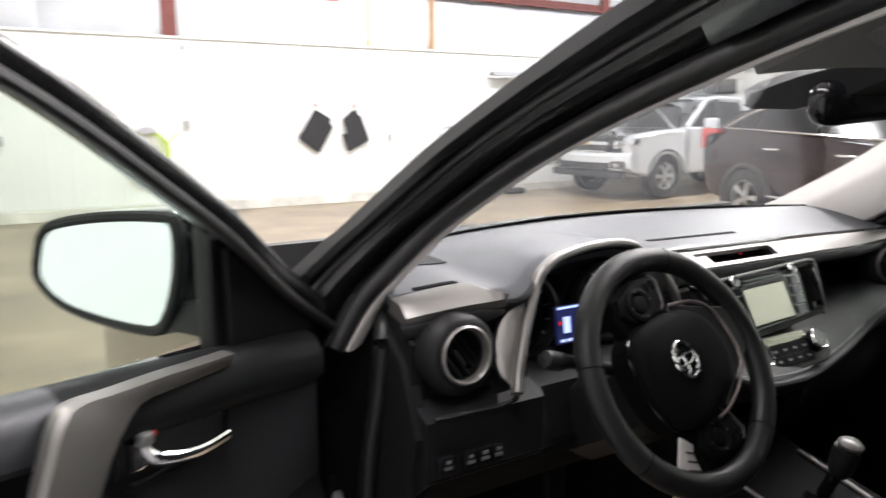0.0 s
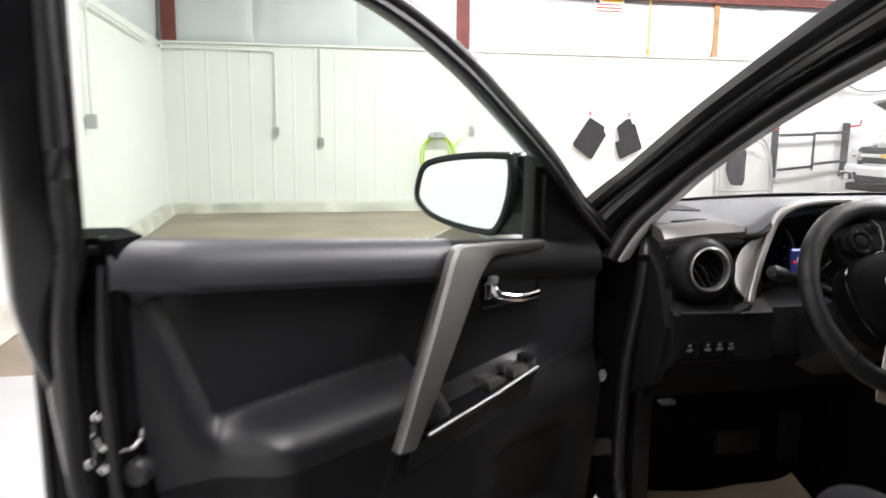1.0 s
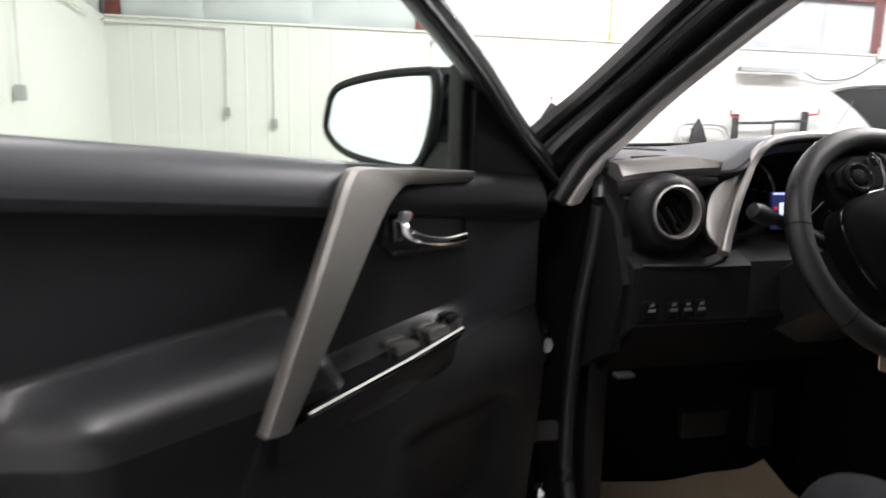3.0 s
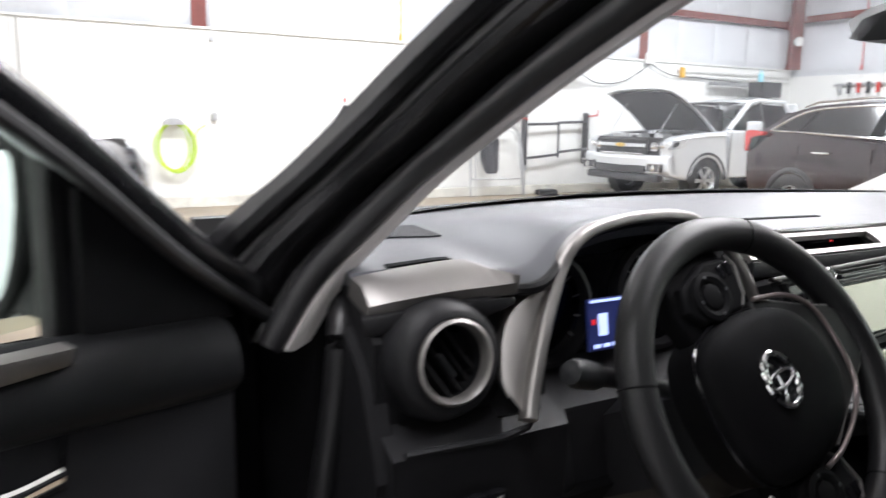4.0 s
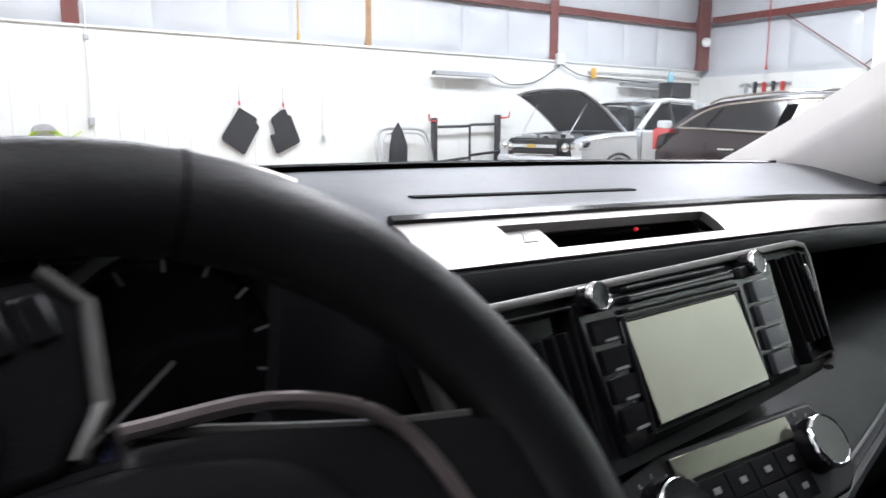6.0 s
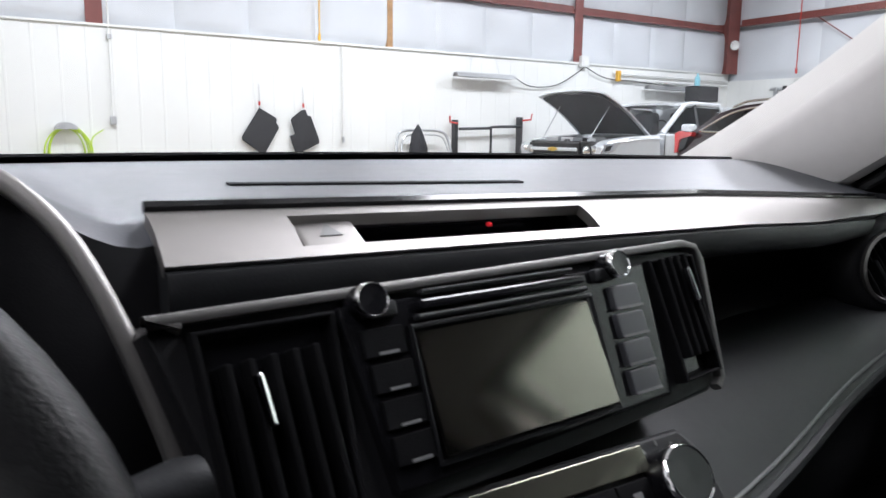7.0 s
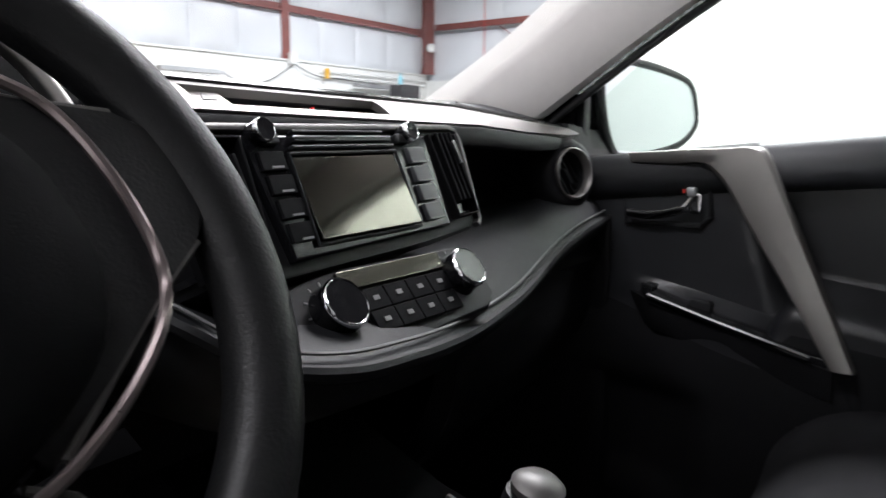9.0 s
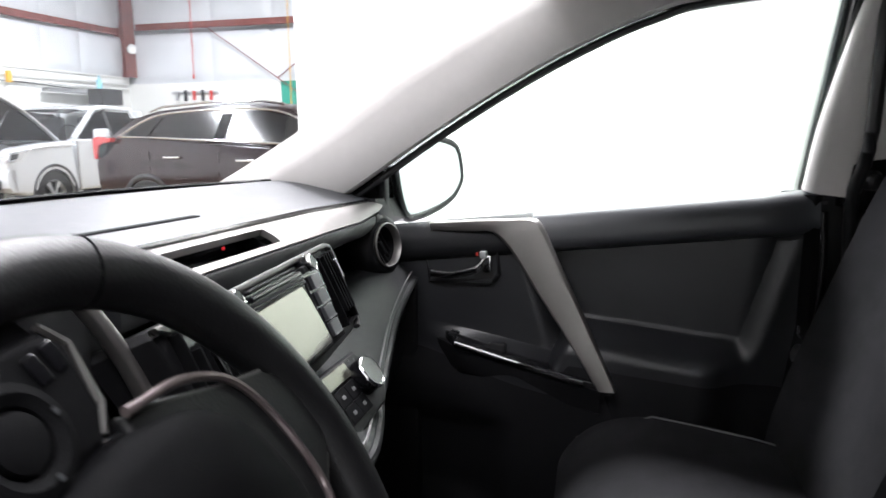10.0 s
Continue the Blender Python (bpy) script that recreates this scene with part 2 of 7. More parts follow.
def flat(w, h, r=None, n=2):
    """A rounded rectangle of w by h as a profile."""
    r = min(w, h) * 0.35 if r is None else r
    out = []
    for cx, cy, a0 in ((w / 2 - r, h / 2 - r, 0), (-w / 2 + r, h / 2 - r, 90), (-w / 2 + r, -h / 2 + r, 180), (w / 2 - r, -h / 2 + r, 270)):
        for k in range(n + 1):
            a = radians(a0 + 90 * k / n)
            out.append((cx + r * math.cos(a), cy + r * math.sin(a)))
    return out


def tube(bm, path, r, n=10, up=(0.13, 0.21, 0.97), closed=False, m=None):
    return sweep(bm, path, circle(r, n), up, None, closed, m)


def revolve(bm, prof, n=28, m=None, ring=False):
    """A profile of (radius, height) turned about z; ring: its ends meet, with a hole in the middle."""
    rings = [[(r * math.cos(2 * math.pi * i / n), r * math.sin(2 * math.pi * i / n), h) for i in range(n)] for r, h in prof]
    return loft(bm, rings + rings[:1] if ring else rings, True, not ring, m)


def prism(bm, pts, lo, hi, bevel=0.0, m=None, seg=2):
    """A polygon (a, b) raised from lo to hi along its third axis."""
    bot = [bm.verts.new((a, b, lo)) for a, b in pts]
    top = [bm.verts.new((a, b, hi)) for a, b in pts]
    n = len(pts)
    fs = [bm.faces.new(bot[::-1]), bm.faces.new(top)]
    fs += [bm.faces.new((bot[i], bot[(i + 1) % n], top[(i + 1) % n], top[i])) for i in range(n)]
    vs = bot + top
    if bevel:
        es = list({e for e in fs[1].edges})
        r = bmesh.ops.bevel(bm, geom=es, offset=bevel, segments=seg, affect="EDGES", profile=0.5)
        vs = list({v for f in r["faces"] for v in f.verts} | {v for v in vs if v.is_valid})
    put(bm, vs, m)
    return bm


def slab(bm, fn, nu, nv, thick, hole=None, m=None):
    """A sheet fn(u, v) with thickness along -normal offsets fn gives by its third call value."""
    top, bot = [], []
    for i in range(nu + 1):
        ra, rb = [], []
        for j in range(nv + 1):
            p = Vector(fn(i / nu, j / nv))
            e = 1e-3
            du = Vector(fn(min(1, i / nu + e), j / nv)) - Vector(fn(max(0, i / nu - e), j / nv))
            dv = Vector(fn(i / nu, min(1, j / nv + e))) - Vector(fn(i / nu, max(0, j / nv - e)))
            nn = du.cross(dv).normalized() * thick
            ra.append(bm.verts.new(m @ p if m is not None else p))
            rb.append(bm.verts.new(m @ (p - nn) if m is not None else p - nn))
        top.append(ra)
        bot.append(rb)
    keep = {(i, j) for i in range(nu) for j in range(nv) if not (hole and hole((i + 0.5) / nu, (j + 0.5) / nv))}
    for i, j in keep:
        bm.faces.new((top[i][j], top[i + 1][j], top[i + 1][j + 1], top[i][j + 1]))
        bm.faces.new((bot[i][j + 1], bot[i + 1][j + 1], bot[i + 1][j], bot[i][j]))
        for di, dj, a, b in ((-1, 0, (i, j), (i, j + 1)), (1, 0, (i + 1, j + 1), (i + 1, j)), (0, -1, (i + 1, j), (i, j)), (0, 1, (i, j + 1), (i + 1, j + 1))):
            if (i + di, j + dj) not in keep:
                bm.faces.new((top[a[0]][a[1]], top[b[0]][b[1]], bot[b[0]][b[1]], bot[a[0]][a[1]]))
    return bm


def axes(o, x, y, z):
    """The pose with origin o and the given axes."""
    return Matrix(((x[0], y[0], z[0], o[0]), (x[1], y[1], z[1], o[1]), (x[2], y[2], z[2], o[2]), (0, 0, 0, 1)))


def ip(x, xs, ys):
    return float(np.interp(x, xs, ys))


def facing(o, n, up=(0, 0, 1)):
    """A pose at o whose z looks along n and whose y points up."""
    z = Vector(n).normalized()
    x = Vector(up).cross(z).normalized()
    return axes(o, x, z.cross(x), z)


def smooth_loop(pts, n):
    """A closed smooth curve through plane points, n points in all."""
    k = len(pts)
    out = []
    for i in range(n):
        u = i / n * k
        j, t = int(u), u - int(u)
        a, b, c, d = (Vector((*pts[(j + q) % k], 0)) for q in (-1, 0, 1, 2))
        p = 0.5 * (2 * b + (c - a) * t + (2 * a - 5 * b + 4 * c - d) * t * t + (3 * b - a - 3 * c + d) * t**3)
        out.append((p.x, p.y))
    return out


# ---- the hall and the photo bay ----
WY, WX0, WX1, BY = 10.19, -3.17, 13.7, 2.77  # front wall, side walls, line between bay and hall
TOP, TOPR = 2.44, 2.31  # top of the white liner, and of the far wall's
BX0, BX1, RY = -2.94, 3.2, 1.42  # side walls of the bay; where the right one ends


def box_ob(name, lo, hi, material, label, bevel=0.0, kind="structure", category="wall"):
    bm = rbox(B(), [(a + b) / 2 for a, b in zip(lo, hi)], [b - a for a, b in zip(lo, hi)], bevel)
    return solid(name, bm, material, label, category, kind=kind, smooth=bevel > 0)


box_ob("ground", (WX0 - 3, -8.0, -0.3), (WX1 + 3, WY + 2, -0.004), M_CONC, "brown stained polished concrete hall floor", category="floor")
box_ob("floor", (BX0 - 0.4, -5.6, -0.02), (BX1 + 0.2, BY + 0.03, 0.006), M_BAYF, "light grey painted concrete floor of the photo bay", category="floor")


def ribbed(x0, x1, z0, z1, step, proud):
    """Liner sheet along x with narrow raised ribs, front face at y = 0."""
    bm = B()
    rbox(bm, ((x0 + x1) / 2, 0.03, (z0 + z1) / 2), (x1 - x0, 0.06, z1 - z0))
    x = x0 + step
    while x < x1 - 0.02:
        loft(bm, [[(x - 0.022, 0.002, z), (x - 0.012, -proud, z), (x + 0.012, -proud, z), (x + 0.022, 0.002, z)] for z in (z0, z1)])
        x += step
    return bm


def along(bm, m):
    bmesh.ops.transform(bm, matrix=m, verts=bm.verts)
    return bm


front = solid("wall_front", ribbed(WX0, WX1, 0.0, TOP, 0.305, 0.004), M_WALL, "white ribbed steel liner wall of the hall", "wall", kind="structure", smooth=False)
front.location = (0, WY, 0)
solid("wall_left", along(ribbed(BY, WY, 0.0, TOP, 0.305, 0.004), axes((WX0, 0, 0), (0, 1, 0), (-1, 0, 0), (0, 0, 1))), M_WALL, "white ribbed steel liner side wall", "wall", kind="structure", smooth=False)
solid("wall_right", along(ribbed(-WY, -BY, 0.0, TOPR, 0.305, 0.004), axes((WX1, 0, 0), (0, -1, 0), (1, 0, 0), (0, 0, 1))), M_WALL, "white ribbed steel liner far side wall", "wall", kind="structure", smooth=False)


def quilt(x0, x1, z0, z1, seams, depth):
    """Insulation facing that bulges between its seams, front at y = 0."""
    xs = [x0] + sorted(s for s in seams if x0 < s < x1) + [x1]
    bm = B()
    for a, b in zip(xs, xs[1:]):
        def fn(u, v, a=a, b=b):
            x, z = a + (b - a) * u, z0 + (z1 - z0) * v
            bul = (4 * u * (1 - u)) ** 0.5 * min(1, (4 * v * (1 - v)) ** 0.5 * 1.2)
            return x, -depth * bul - 0.012 * noise.noise((x * 1.3, z * 1.7, 2.0)), z
        slab(bm, fn, 14, 10, -0.05)
    return bm


SEAMS = [-1.9, -0.4, 2.2, 3.2, 4.2, 6.3, 7.3, 8.3, 10.3, 11.3, 12.3]
for k, (z0, z1) in enumerate(((TOP + 0.01, 3.3), (3.46, 4.8))):
    ob = solid("insulation_front", quilt(WX0, WX1, z0, z1, SEAMS, 0.06), M_FOIL, "white vinyl faced insulation bulging above the liner", "insulation", kind="structure")
    ob.location = (0, WY + 0.1, 0)
    solid("insulation_left", along(quilt(BY, WY, z0, z1, [4.0, 5.4, 6.8, 8.2], 0.06), axes((WX0 - 0.1, 0, 0), (0, 1, 0), (-1, 0, 0), (0, 0, 1))), M_FOIL, "white vinyl faced insulation on the side wall", "insulation", kind="structure")
    solid("insulation_right", along(quilt(-WY, -BY, z0 - (TOP - TOPR if k == 0 else 0), z1, [-4.0, -5.4, -6.8, -8.2], 0.06), axes((WX1 + 0.1, 0, 0), (0, -1, 0), (1, 0, 0), (0, 0, 1))), M_FOIL, "silvery insulation facing on the far wall", "insulation", kind="structure")


def column(x, y, z0, z1, w=0.2, d=0.22):
    """Red steel I column."""
    bm = B()
    rbox(bm, (x, y - d / 2 + 0.008, (z0 + z1) / 2), (w, 0.016, z1 - z0), 0.003)
    rbox(bm, (x, y + d / 2 - 0.008, (z0 + z1) / 2), (w, 0.016, z1 - z0), 0.003)
    rbox(bm, (x, y, (z0 + z1) / 2), (0.012, d - 0.03, z1 - z0))
    return solid("column", bm, M_STEEL, "red primed steel column above the white liner", "column", "steel columns", "structure")


for x in (-3.05, 1.2, 9.32):
    column(x, WY + 0.08, TOP + 0.005, 4.8)
column(WX1 - 0.17, WY - 0.06, TOP + 0.005, 4.8, 0.36, 0.28)
column(WX1 - 0.0, 3.4, TOP + 0.005, 4.8)


def girt(a, b, z, y):
    """Red Z girt along x with lips."""
    bm = B()
    prof = [(0.0, 0.0), (-0.1, 0.0), (-0.1, 0.025), (-0.094, 0.025), (-0.094, 0.006), (-0.006, 0.006), (-0.006, 0.14), (0.06, 0.14), (0.06, 0.134), (0.0, 0.134)]
    loft(bm, [[(x, y + p[0], z + p[1]) for p in prof] for x in (a, b)])
    return bm


for a, b in ((WX0 + 0.1, 1.09), (1.31, 9.21), (9.43, WX1 - 0.36)):
    solid("girt", girt(a, b, 3.3, WY), M_STEEL, "red primed steel wall girt", "girt", "wall girts", "structure", smooth=False)
solid("girt", along(girt(-9.95, -BY, 3.42, 0.0), axes((WX1, 0, 0), (0, -1, 0), (1, 0, 0), (0, 0, 1))), M_STEEL, "red primed steel wall girt on the far wall", "girt", "wall girts", "structure", smooth=False)
solid("timber_post", rbox(B(), (5.42, WY + 0.03, 2.88), (0.10, 0.09, 0.86), 0.006), M_WOODP, "weathered brown timber post above the liner", "post", kind="structure")

# top trim of the liner and the rough curb at its foot
solid("trim", rbox(B(), ((WX0 + WX1) / 2, WY - 0.012, TOP), (WX1 - WX0, 0.05, 0.03), 0.004), M_WALL, "white cap trim along the liner", "trim", kind="structure")
bm = B()
loft(bm, [[(x, WY - 0.02, 0), (x, WY - 0.10 - 0.03 * noise.noise((x * 3, 0, 0)), 0), (x, WY - 0.06 - 0.03 * noise.noise((x * 4, 1, 0)), 0.13 + 0.03 * noise.noise((x * 5, 2, 0))), (x, WY - 0.02, 0.15)] for x in np.linspace(WX0 + 0.02, WX1 - 0.02, 90)])
solid("baseboard", bm, M_CURB, "crumbling whitewashed concrete curb at the wall foot", "curb", kind="structure")
bm = B()
loft(bm, [[(WX0 + 0.02, y, 0), (WX0 + 0.12 + 0.02 * noise.noise((y * 3, 0, 5)), y, 0), (WX0 + 0.08 + 0.02 * noise.noise((y * 4, 1, 5)), y, 0.15 + 0.03 * noise.noise((y * 5, 2, 5))), (WX0 + 0.02, y, 0.17)] for y in np.linspace(BY + 0.02, WY - 0.05, 50)])
solid("baseboard", bm, M_CURB, "crumbling whitewashed concrete curb along the side wall", "curb", kind="structure")

box_ob("ceiling", (WX0 - 0.3, -5.7, 4.8), (WX1 + 0.4, WY + 0.4, 4.95), M_CEIL, "white insulated hall ceiling", category="ceiling")
box_ob("wall_back_left", (WX0 - 0.12, BY, -0.01), (WX0 - 0.07, WY + 0.2, 4.8), M_FOIL, "outer skin of the side wall")
box_ob("wall_back_front", (WX0 - 0.1, WY + 0.17, -0.01), (WX1 + 0.2, WY + 0.22, 4.8), M_FOIL, "outer skin of the front wall")
box_ob("wall_back_right", (WX1 + 0.17, BY, -0.01), (WX1 + 0.22, WY + 0.17, 4.8), M_FOIL, "outer skin of the far wall")

# photo bay: white side walls, end wall, ceiling; the hall goes on beside it
box_ob("wall_bay_left", (BX0 - 0.22, -5.5, 0.0), (BX0, BY, 3.7), M_BAY, "plain white bay wall")
box_ob("wall_bay_right", (BX1, -5.5, 0.007), (BX1 + 0.2, RY, 3.7), M_BAY, "plain white bay wall")
box_ob("jamb", (BX1 - 0.02, RY, 0.008), (BX1 + 0.22, RY + 0.03, 3.7), M_WHITE, "white metal end of the bay wall", bevel=0.004, category="jamb")
# unseen end wall, added dark so little light bounces into the cabin
box_ob("wall_bay_end", (BX0 - 0.22, -5.7, 0.0), (BX1 + 0.2, -5.5, 4.8), M_BACK, "unseen dark end wall added to cut bounced light")
box_ob("ceiling_bay", (BX0 - 0.22, -5.5, 3.7), (BX1 + 0.2, RY, 3.85), M_BAY, "white bay ceiling", category="ceiling")
box_ob("wall_hall_end", (BX1 + 0.2, -5.7, -0.003), (WX1 + 0.2, -5.5, 4.8), M_FOIL, "pale end wall of the hall")
box_ob("wall_hall_side", (WX1 + 0.17, -5.5, -0.003), (WX1 + 0.22, BY, 4.8), M_FOIL, "pale side wall of the hall")
box_ob("wall_over_bay", (BX0 - 0.22, -5.5, 3.86), (BX0 - 0.17, BY, 4.8), M_FOIL, "pale wall above the bay")

# housings for the added lamps
for k, (x, y, z, sx, sy, w) in enumerate(LAMPS):
    t = thing("ceiling_light", "white ceiling light housing added out of view with its lamp", "light", "ceiling lights", at=(x, y, z))
    bm = B()
    top = 4.8 if z > 4 else 3.7
    loft(bm, [[(sx / 2 * a, sy / 2 * b, h) for a, b in ((-1, -1), (1, -1), (1, 1), (-1, 1))] for h in (0.02, 0.09)])
    for a in (-0.4, 0.4):
        rbox(bm, (sx * a, 0, (0.09 + top - z) / 2), (0.03, 0.03, max(0.02, top - z - 0.09)))
    part("housing", bm, M_WHITE, t, smooth=False)


# ---- things on the hall walls ----
def hooked_mat(x, z, pts, tilt):
    """A car floor mat hung from a red-tipped hook."""
    t = thing("floor_mat", "dark carpet floor mat hung from a hook on the wall", "car mat", "hanging floor mats", at=(x, WY - 0.05, z))
    m = axes((0, 0, 0), (1, 0, 0), (0, 0, 1), (0, -1, 0)) @ pose(0, 0, 0, 0, 0, tilt)
    part("mat_body", prism(B(), pts, 0.0, 0.014, 0.005, m), M_MATB, t)
    part("binding", tube(B(), [m @ Vector((a, b, 0.008)) for a, b in pts], 0.007, 6, closed=True), M_RUBBER, t)
    bm = tube(B(), [(0, 0.03, 0.32), (0, 0.0, 0.3), (0, -0.01, 0.05), (0, -0.03, -0.02)], 0.006, 6)
    part("hook_wire", bm, M_GALV, t)
    part("clip", rbox(B(), (0, -0.012, 0.045), (0.028, 0.024, 0.06), 0.006), M_REDP, t, "red plastic clip")


hooked_mat(3.29, 1.48, [(0.0, -0.02), (0.05, -0.05), (0.24, -0.16), (0.25, -0.19), (0.235, -0.22), (0.28, -0.29), (0.06, -0.66), (0.03, -0.67), (-0.26, -0.46), (-0.265, -0.43)], 0)
hooked_mat(3.95, 1.47, [(-0.03, -0.03), (0.03, -0.02), (0.06, -0.1), (0.11, -0.11), (0.245, -0.47), (0.235, -0.5), (-0.1, -0.66), (-0.13, -0.64), (-0.21, -0.4), (-0.13, -0.37), (-0.19, -0.17), (-0.17, -0.14)], 0)


hose = thing("garden_hose", "coiled yellow-green hose hung on a grey wall bracket", "hose", at=(0.8, WY - 0.03, 1.13))
for k in range(5):
    rx, rz = 0.2 + 0.018 * k + 0.01 * (k % 2), 0.31 + 0.02 * (k % 3)
    pts = [(rx * math.cos(a) + 0.012 * (k % 3), -0.05 - 0.016 * k, -0.3 + rz * math.sin(a)) for a in np.linspace(0, 2 * math.pi, 40, endpoint=False)]
    part("coil", tube(B(), pts, 0.009, 8, closed=True), M_HOSE, hose)
part("tail", tube(B(), smooth_path([(0.2, -0.06, -0.45), (0.26, -0.05, -0.3), (0.3, -0.04, -0.1), (0.43, -0.03, 0.0)], 16), 0.008, 8), M_HOSE, hose)
bm = B()
loft(bm, [[(0.13 * math.cos(a), y, 0.0 + 0.09 * math.sin(a)) for a in np.linspace(0, math.pi, 12)] for y in (0.02, -0.14)])
part("bracket", bm, M_GALV, hose, "grey metal hose bracket")

t = thing("conduit", "white pipe with an outlet box running down the wall", "pipe", kind="structure", at=(1.36, WY - 0.03, 0))
part("pipe", tube(B(), [(0, 0, 2.9), (0, 0, 1.28)], 0.014, 8), M_WHITE, t)
part("outlet_box", rbox(B(), (0, -0.01, 1.25), (0.07, 0.05, 0.11), 0.006), M_GALV, t)
part("upper_box", rbox(B(), (0, -0.01, 2.3), (0.06, 0.04, 0.06), 0.006), M_GALV, t)


def conduit_run(pts, label):
    t = thing("conduit", label, "pipe", "wall conduits", "structure")
    part("pipe", tube(B(), pts, 0.016, 8), M_WHITE, t)
    part("outlet_box", rbox(B(), pts[-1], (0.08, 0.07, 0.13), 0.006), M_GALV, t)


conduit_run(smooth_path([(WX0 + 0.05, WY - 0.35, 2.37), (WX0 + 0.12, WY - 0.05, 2.36), (-1.72, WY - 0.04, 2.35), (-1.62, WY - 0.04, 2.31), (-1.6, WY - 0.04, 2.2), (-1.6, WY - 0.04, 1.2)], 40), "white conduit bending down to an outlet")
conduit_run([(-0.95, WY - 0.03, 2.42), (-0.95, WY - 0.03, 1.05)], "thin white conduit with an outlet")
conduit_run(smooth_path([(WX0 + 0.06, 8.8, 2.3), (WX0 + 0.06, 6.4, 2.34), (WX0 + 0.06, 6.05, 2.3), (WX0 + 0.06, 6.0, 2.1), (WX0 + 0.06, 6.0, 1.3)], 30), "white conduit along the side wall to an outlet")


def hanging_cord(x, y, z0, z1, tipmat, label, cordmat):
    t = thing("hanging_cord", label, "cord", "hanging cords")
    part("cord", tube(B(), [(x, y, z0), (x + 0.006, y, (z0 + z1) / 2), (x, y, z1)], 0.011, 6), cordmat, t)
    part("tip", rbox(B(), (x, y, z1), (0.04, 0.04, 0.1), 0.012), tipmat, t)


hanging_cord(4.59, WY - 0.05, 2.42, 1.02, M_GALV, "thin white cord hanging against the wall", M_WHITE)
hanging_cord(4.2, WY - 0.1, 4.7, 2.5, M_YELL, "yellow pull cord with a plastic grip", M_YELL)
hanging_cord(WX1 - 0.2, 8.5, 4.8, 2.42, M_REDP, "red air hose hanging from above", M_REDP)
hanging_cord(WX1 - 0.25, 6.3, 4.8, 1.75, M_YELL, "yellow cable hanging from above", M_YELL)

t = thing("hoop_rack", "grey steel tube hoop stand against the wall", "rack")
part("hoop", tube(B(), smooth_path([(5.36, 9.8, 0.02), (5.38, 9.88, 0.7), (5.42, 9.95, 1.02), (5.53, 9.97, 1.16), (5.9, 9.98, 1.18), (6.25, 9.97, 1.16), (6.37, 9.95, 1.02), (6.41, 9.88, 0.7), (6.43, 9.8, 0.02)], 60), 0.022, 10), M_GALV, t)
part("inner_hoop", tube(B(), smooth_path([(5.43, 9.75, 0.02), (5.45, 9.85, 0.7), (5.5, 9.92, 0.98), (5.6, 9.94, 1.09), (5.9, 9.95, 1.11), (6.2, 9.94, 1.09), (6.3, 9.92, 0.98), (6.34, 9.85, 0.7), (6.36, 9.75, 0.02)], 50), 0.012, 8), M_GALV, t)
part("crossbar", tube(B(), [(5.38, 9.86, 0.3), (6.41, 9.86, 0.3)], 0.014, 8), M_GALV, t)

bm = B()
rings = []
for z, w, d, cx in ((1.27, 0.012, 0.012, 5.76), (1.2, 0.05, 0.03, 5.76), (1.1, 0.11, 0.05, 5.75), (0.9, 0.16, 0.07, 5.77), (0.65, 0.165, 0.075, 5.77), (0.46, 0.13, 0.07, 5.79), (0.39, 0.09, 0.05, 5.8)):
    rings.append([(cx + w * math.cos(a) * (1 + 0.1 * math.sin(5 * a + z * 9)), 9.88 + d * math.sin(a) * (1 + 0.2 * math.sin(7 * a)), z) for a in np.linspace(0, 2 * math.pi, 24, endpoint=False)])
solid("jacket", loft(B(), rings), M_JACKET, "black jacket hung over the hoop stand", "jacket")

rack = thing("wall_frame_rack", "black steel fold-out frame rack with red hook tips", "rack")
for x, z in ((6.62, 0.9), (7.98, 0.97)):
    part("upright", rbox(B(), (x, WY - 0.06, z), (0.06, 0.12, 0.92), 0.006), M_ROD, rack)
    part("caster", revolve(B(), [(0.035, -0.015), (0.045, -0.008), (0.045, 0.008), (0.035, 0.015)], 14, axes((x, WY - 0.13, z - 0.44), (0, 1, 0), (0, 0, 1), (1, 0, 0))), M_GALV, rack)
    sgn = -1 if x < 7 else 1
    part("hook", tube(B(), [(x, WY - 0.15, z + 0.4), (x + 0.17 * sgn, WY - 0.17, z + 0.42), (x + 0.18 * sgn, WY - 0.18, z + 0.52)], 0.016, 8), M_REDP, rack, "red coated hook")
for x0, x1, z0, z1 in ((6.65, 7.3, 0.63, 1.23), (7.3, 7.95, 0.73, 1.27)):
    part("rail", tube(B(), [(x0, WY - 0.15, z1 - 0.02), (x1, WY - 0.15, z1)], 0.024, 8), M_ROD, rack)
    part("rail", tube(B(), [(x0, WY - 0.15, z0), (x1, WY - 0.15, z0 + 0.06)], 0.024, 8), M_ROD, rack)
    part("bar", tube(B(), [(x1, WY - 0.15, z0), (x1, WY - 0.15, z1)], 0.02, 8), M_ROD, rack)


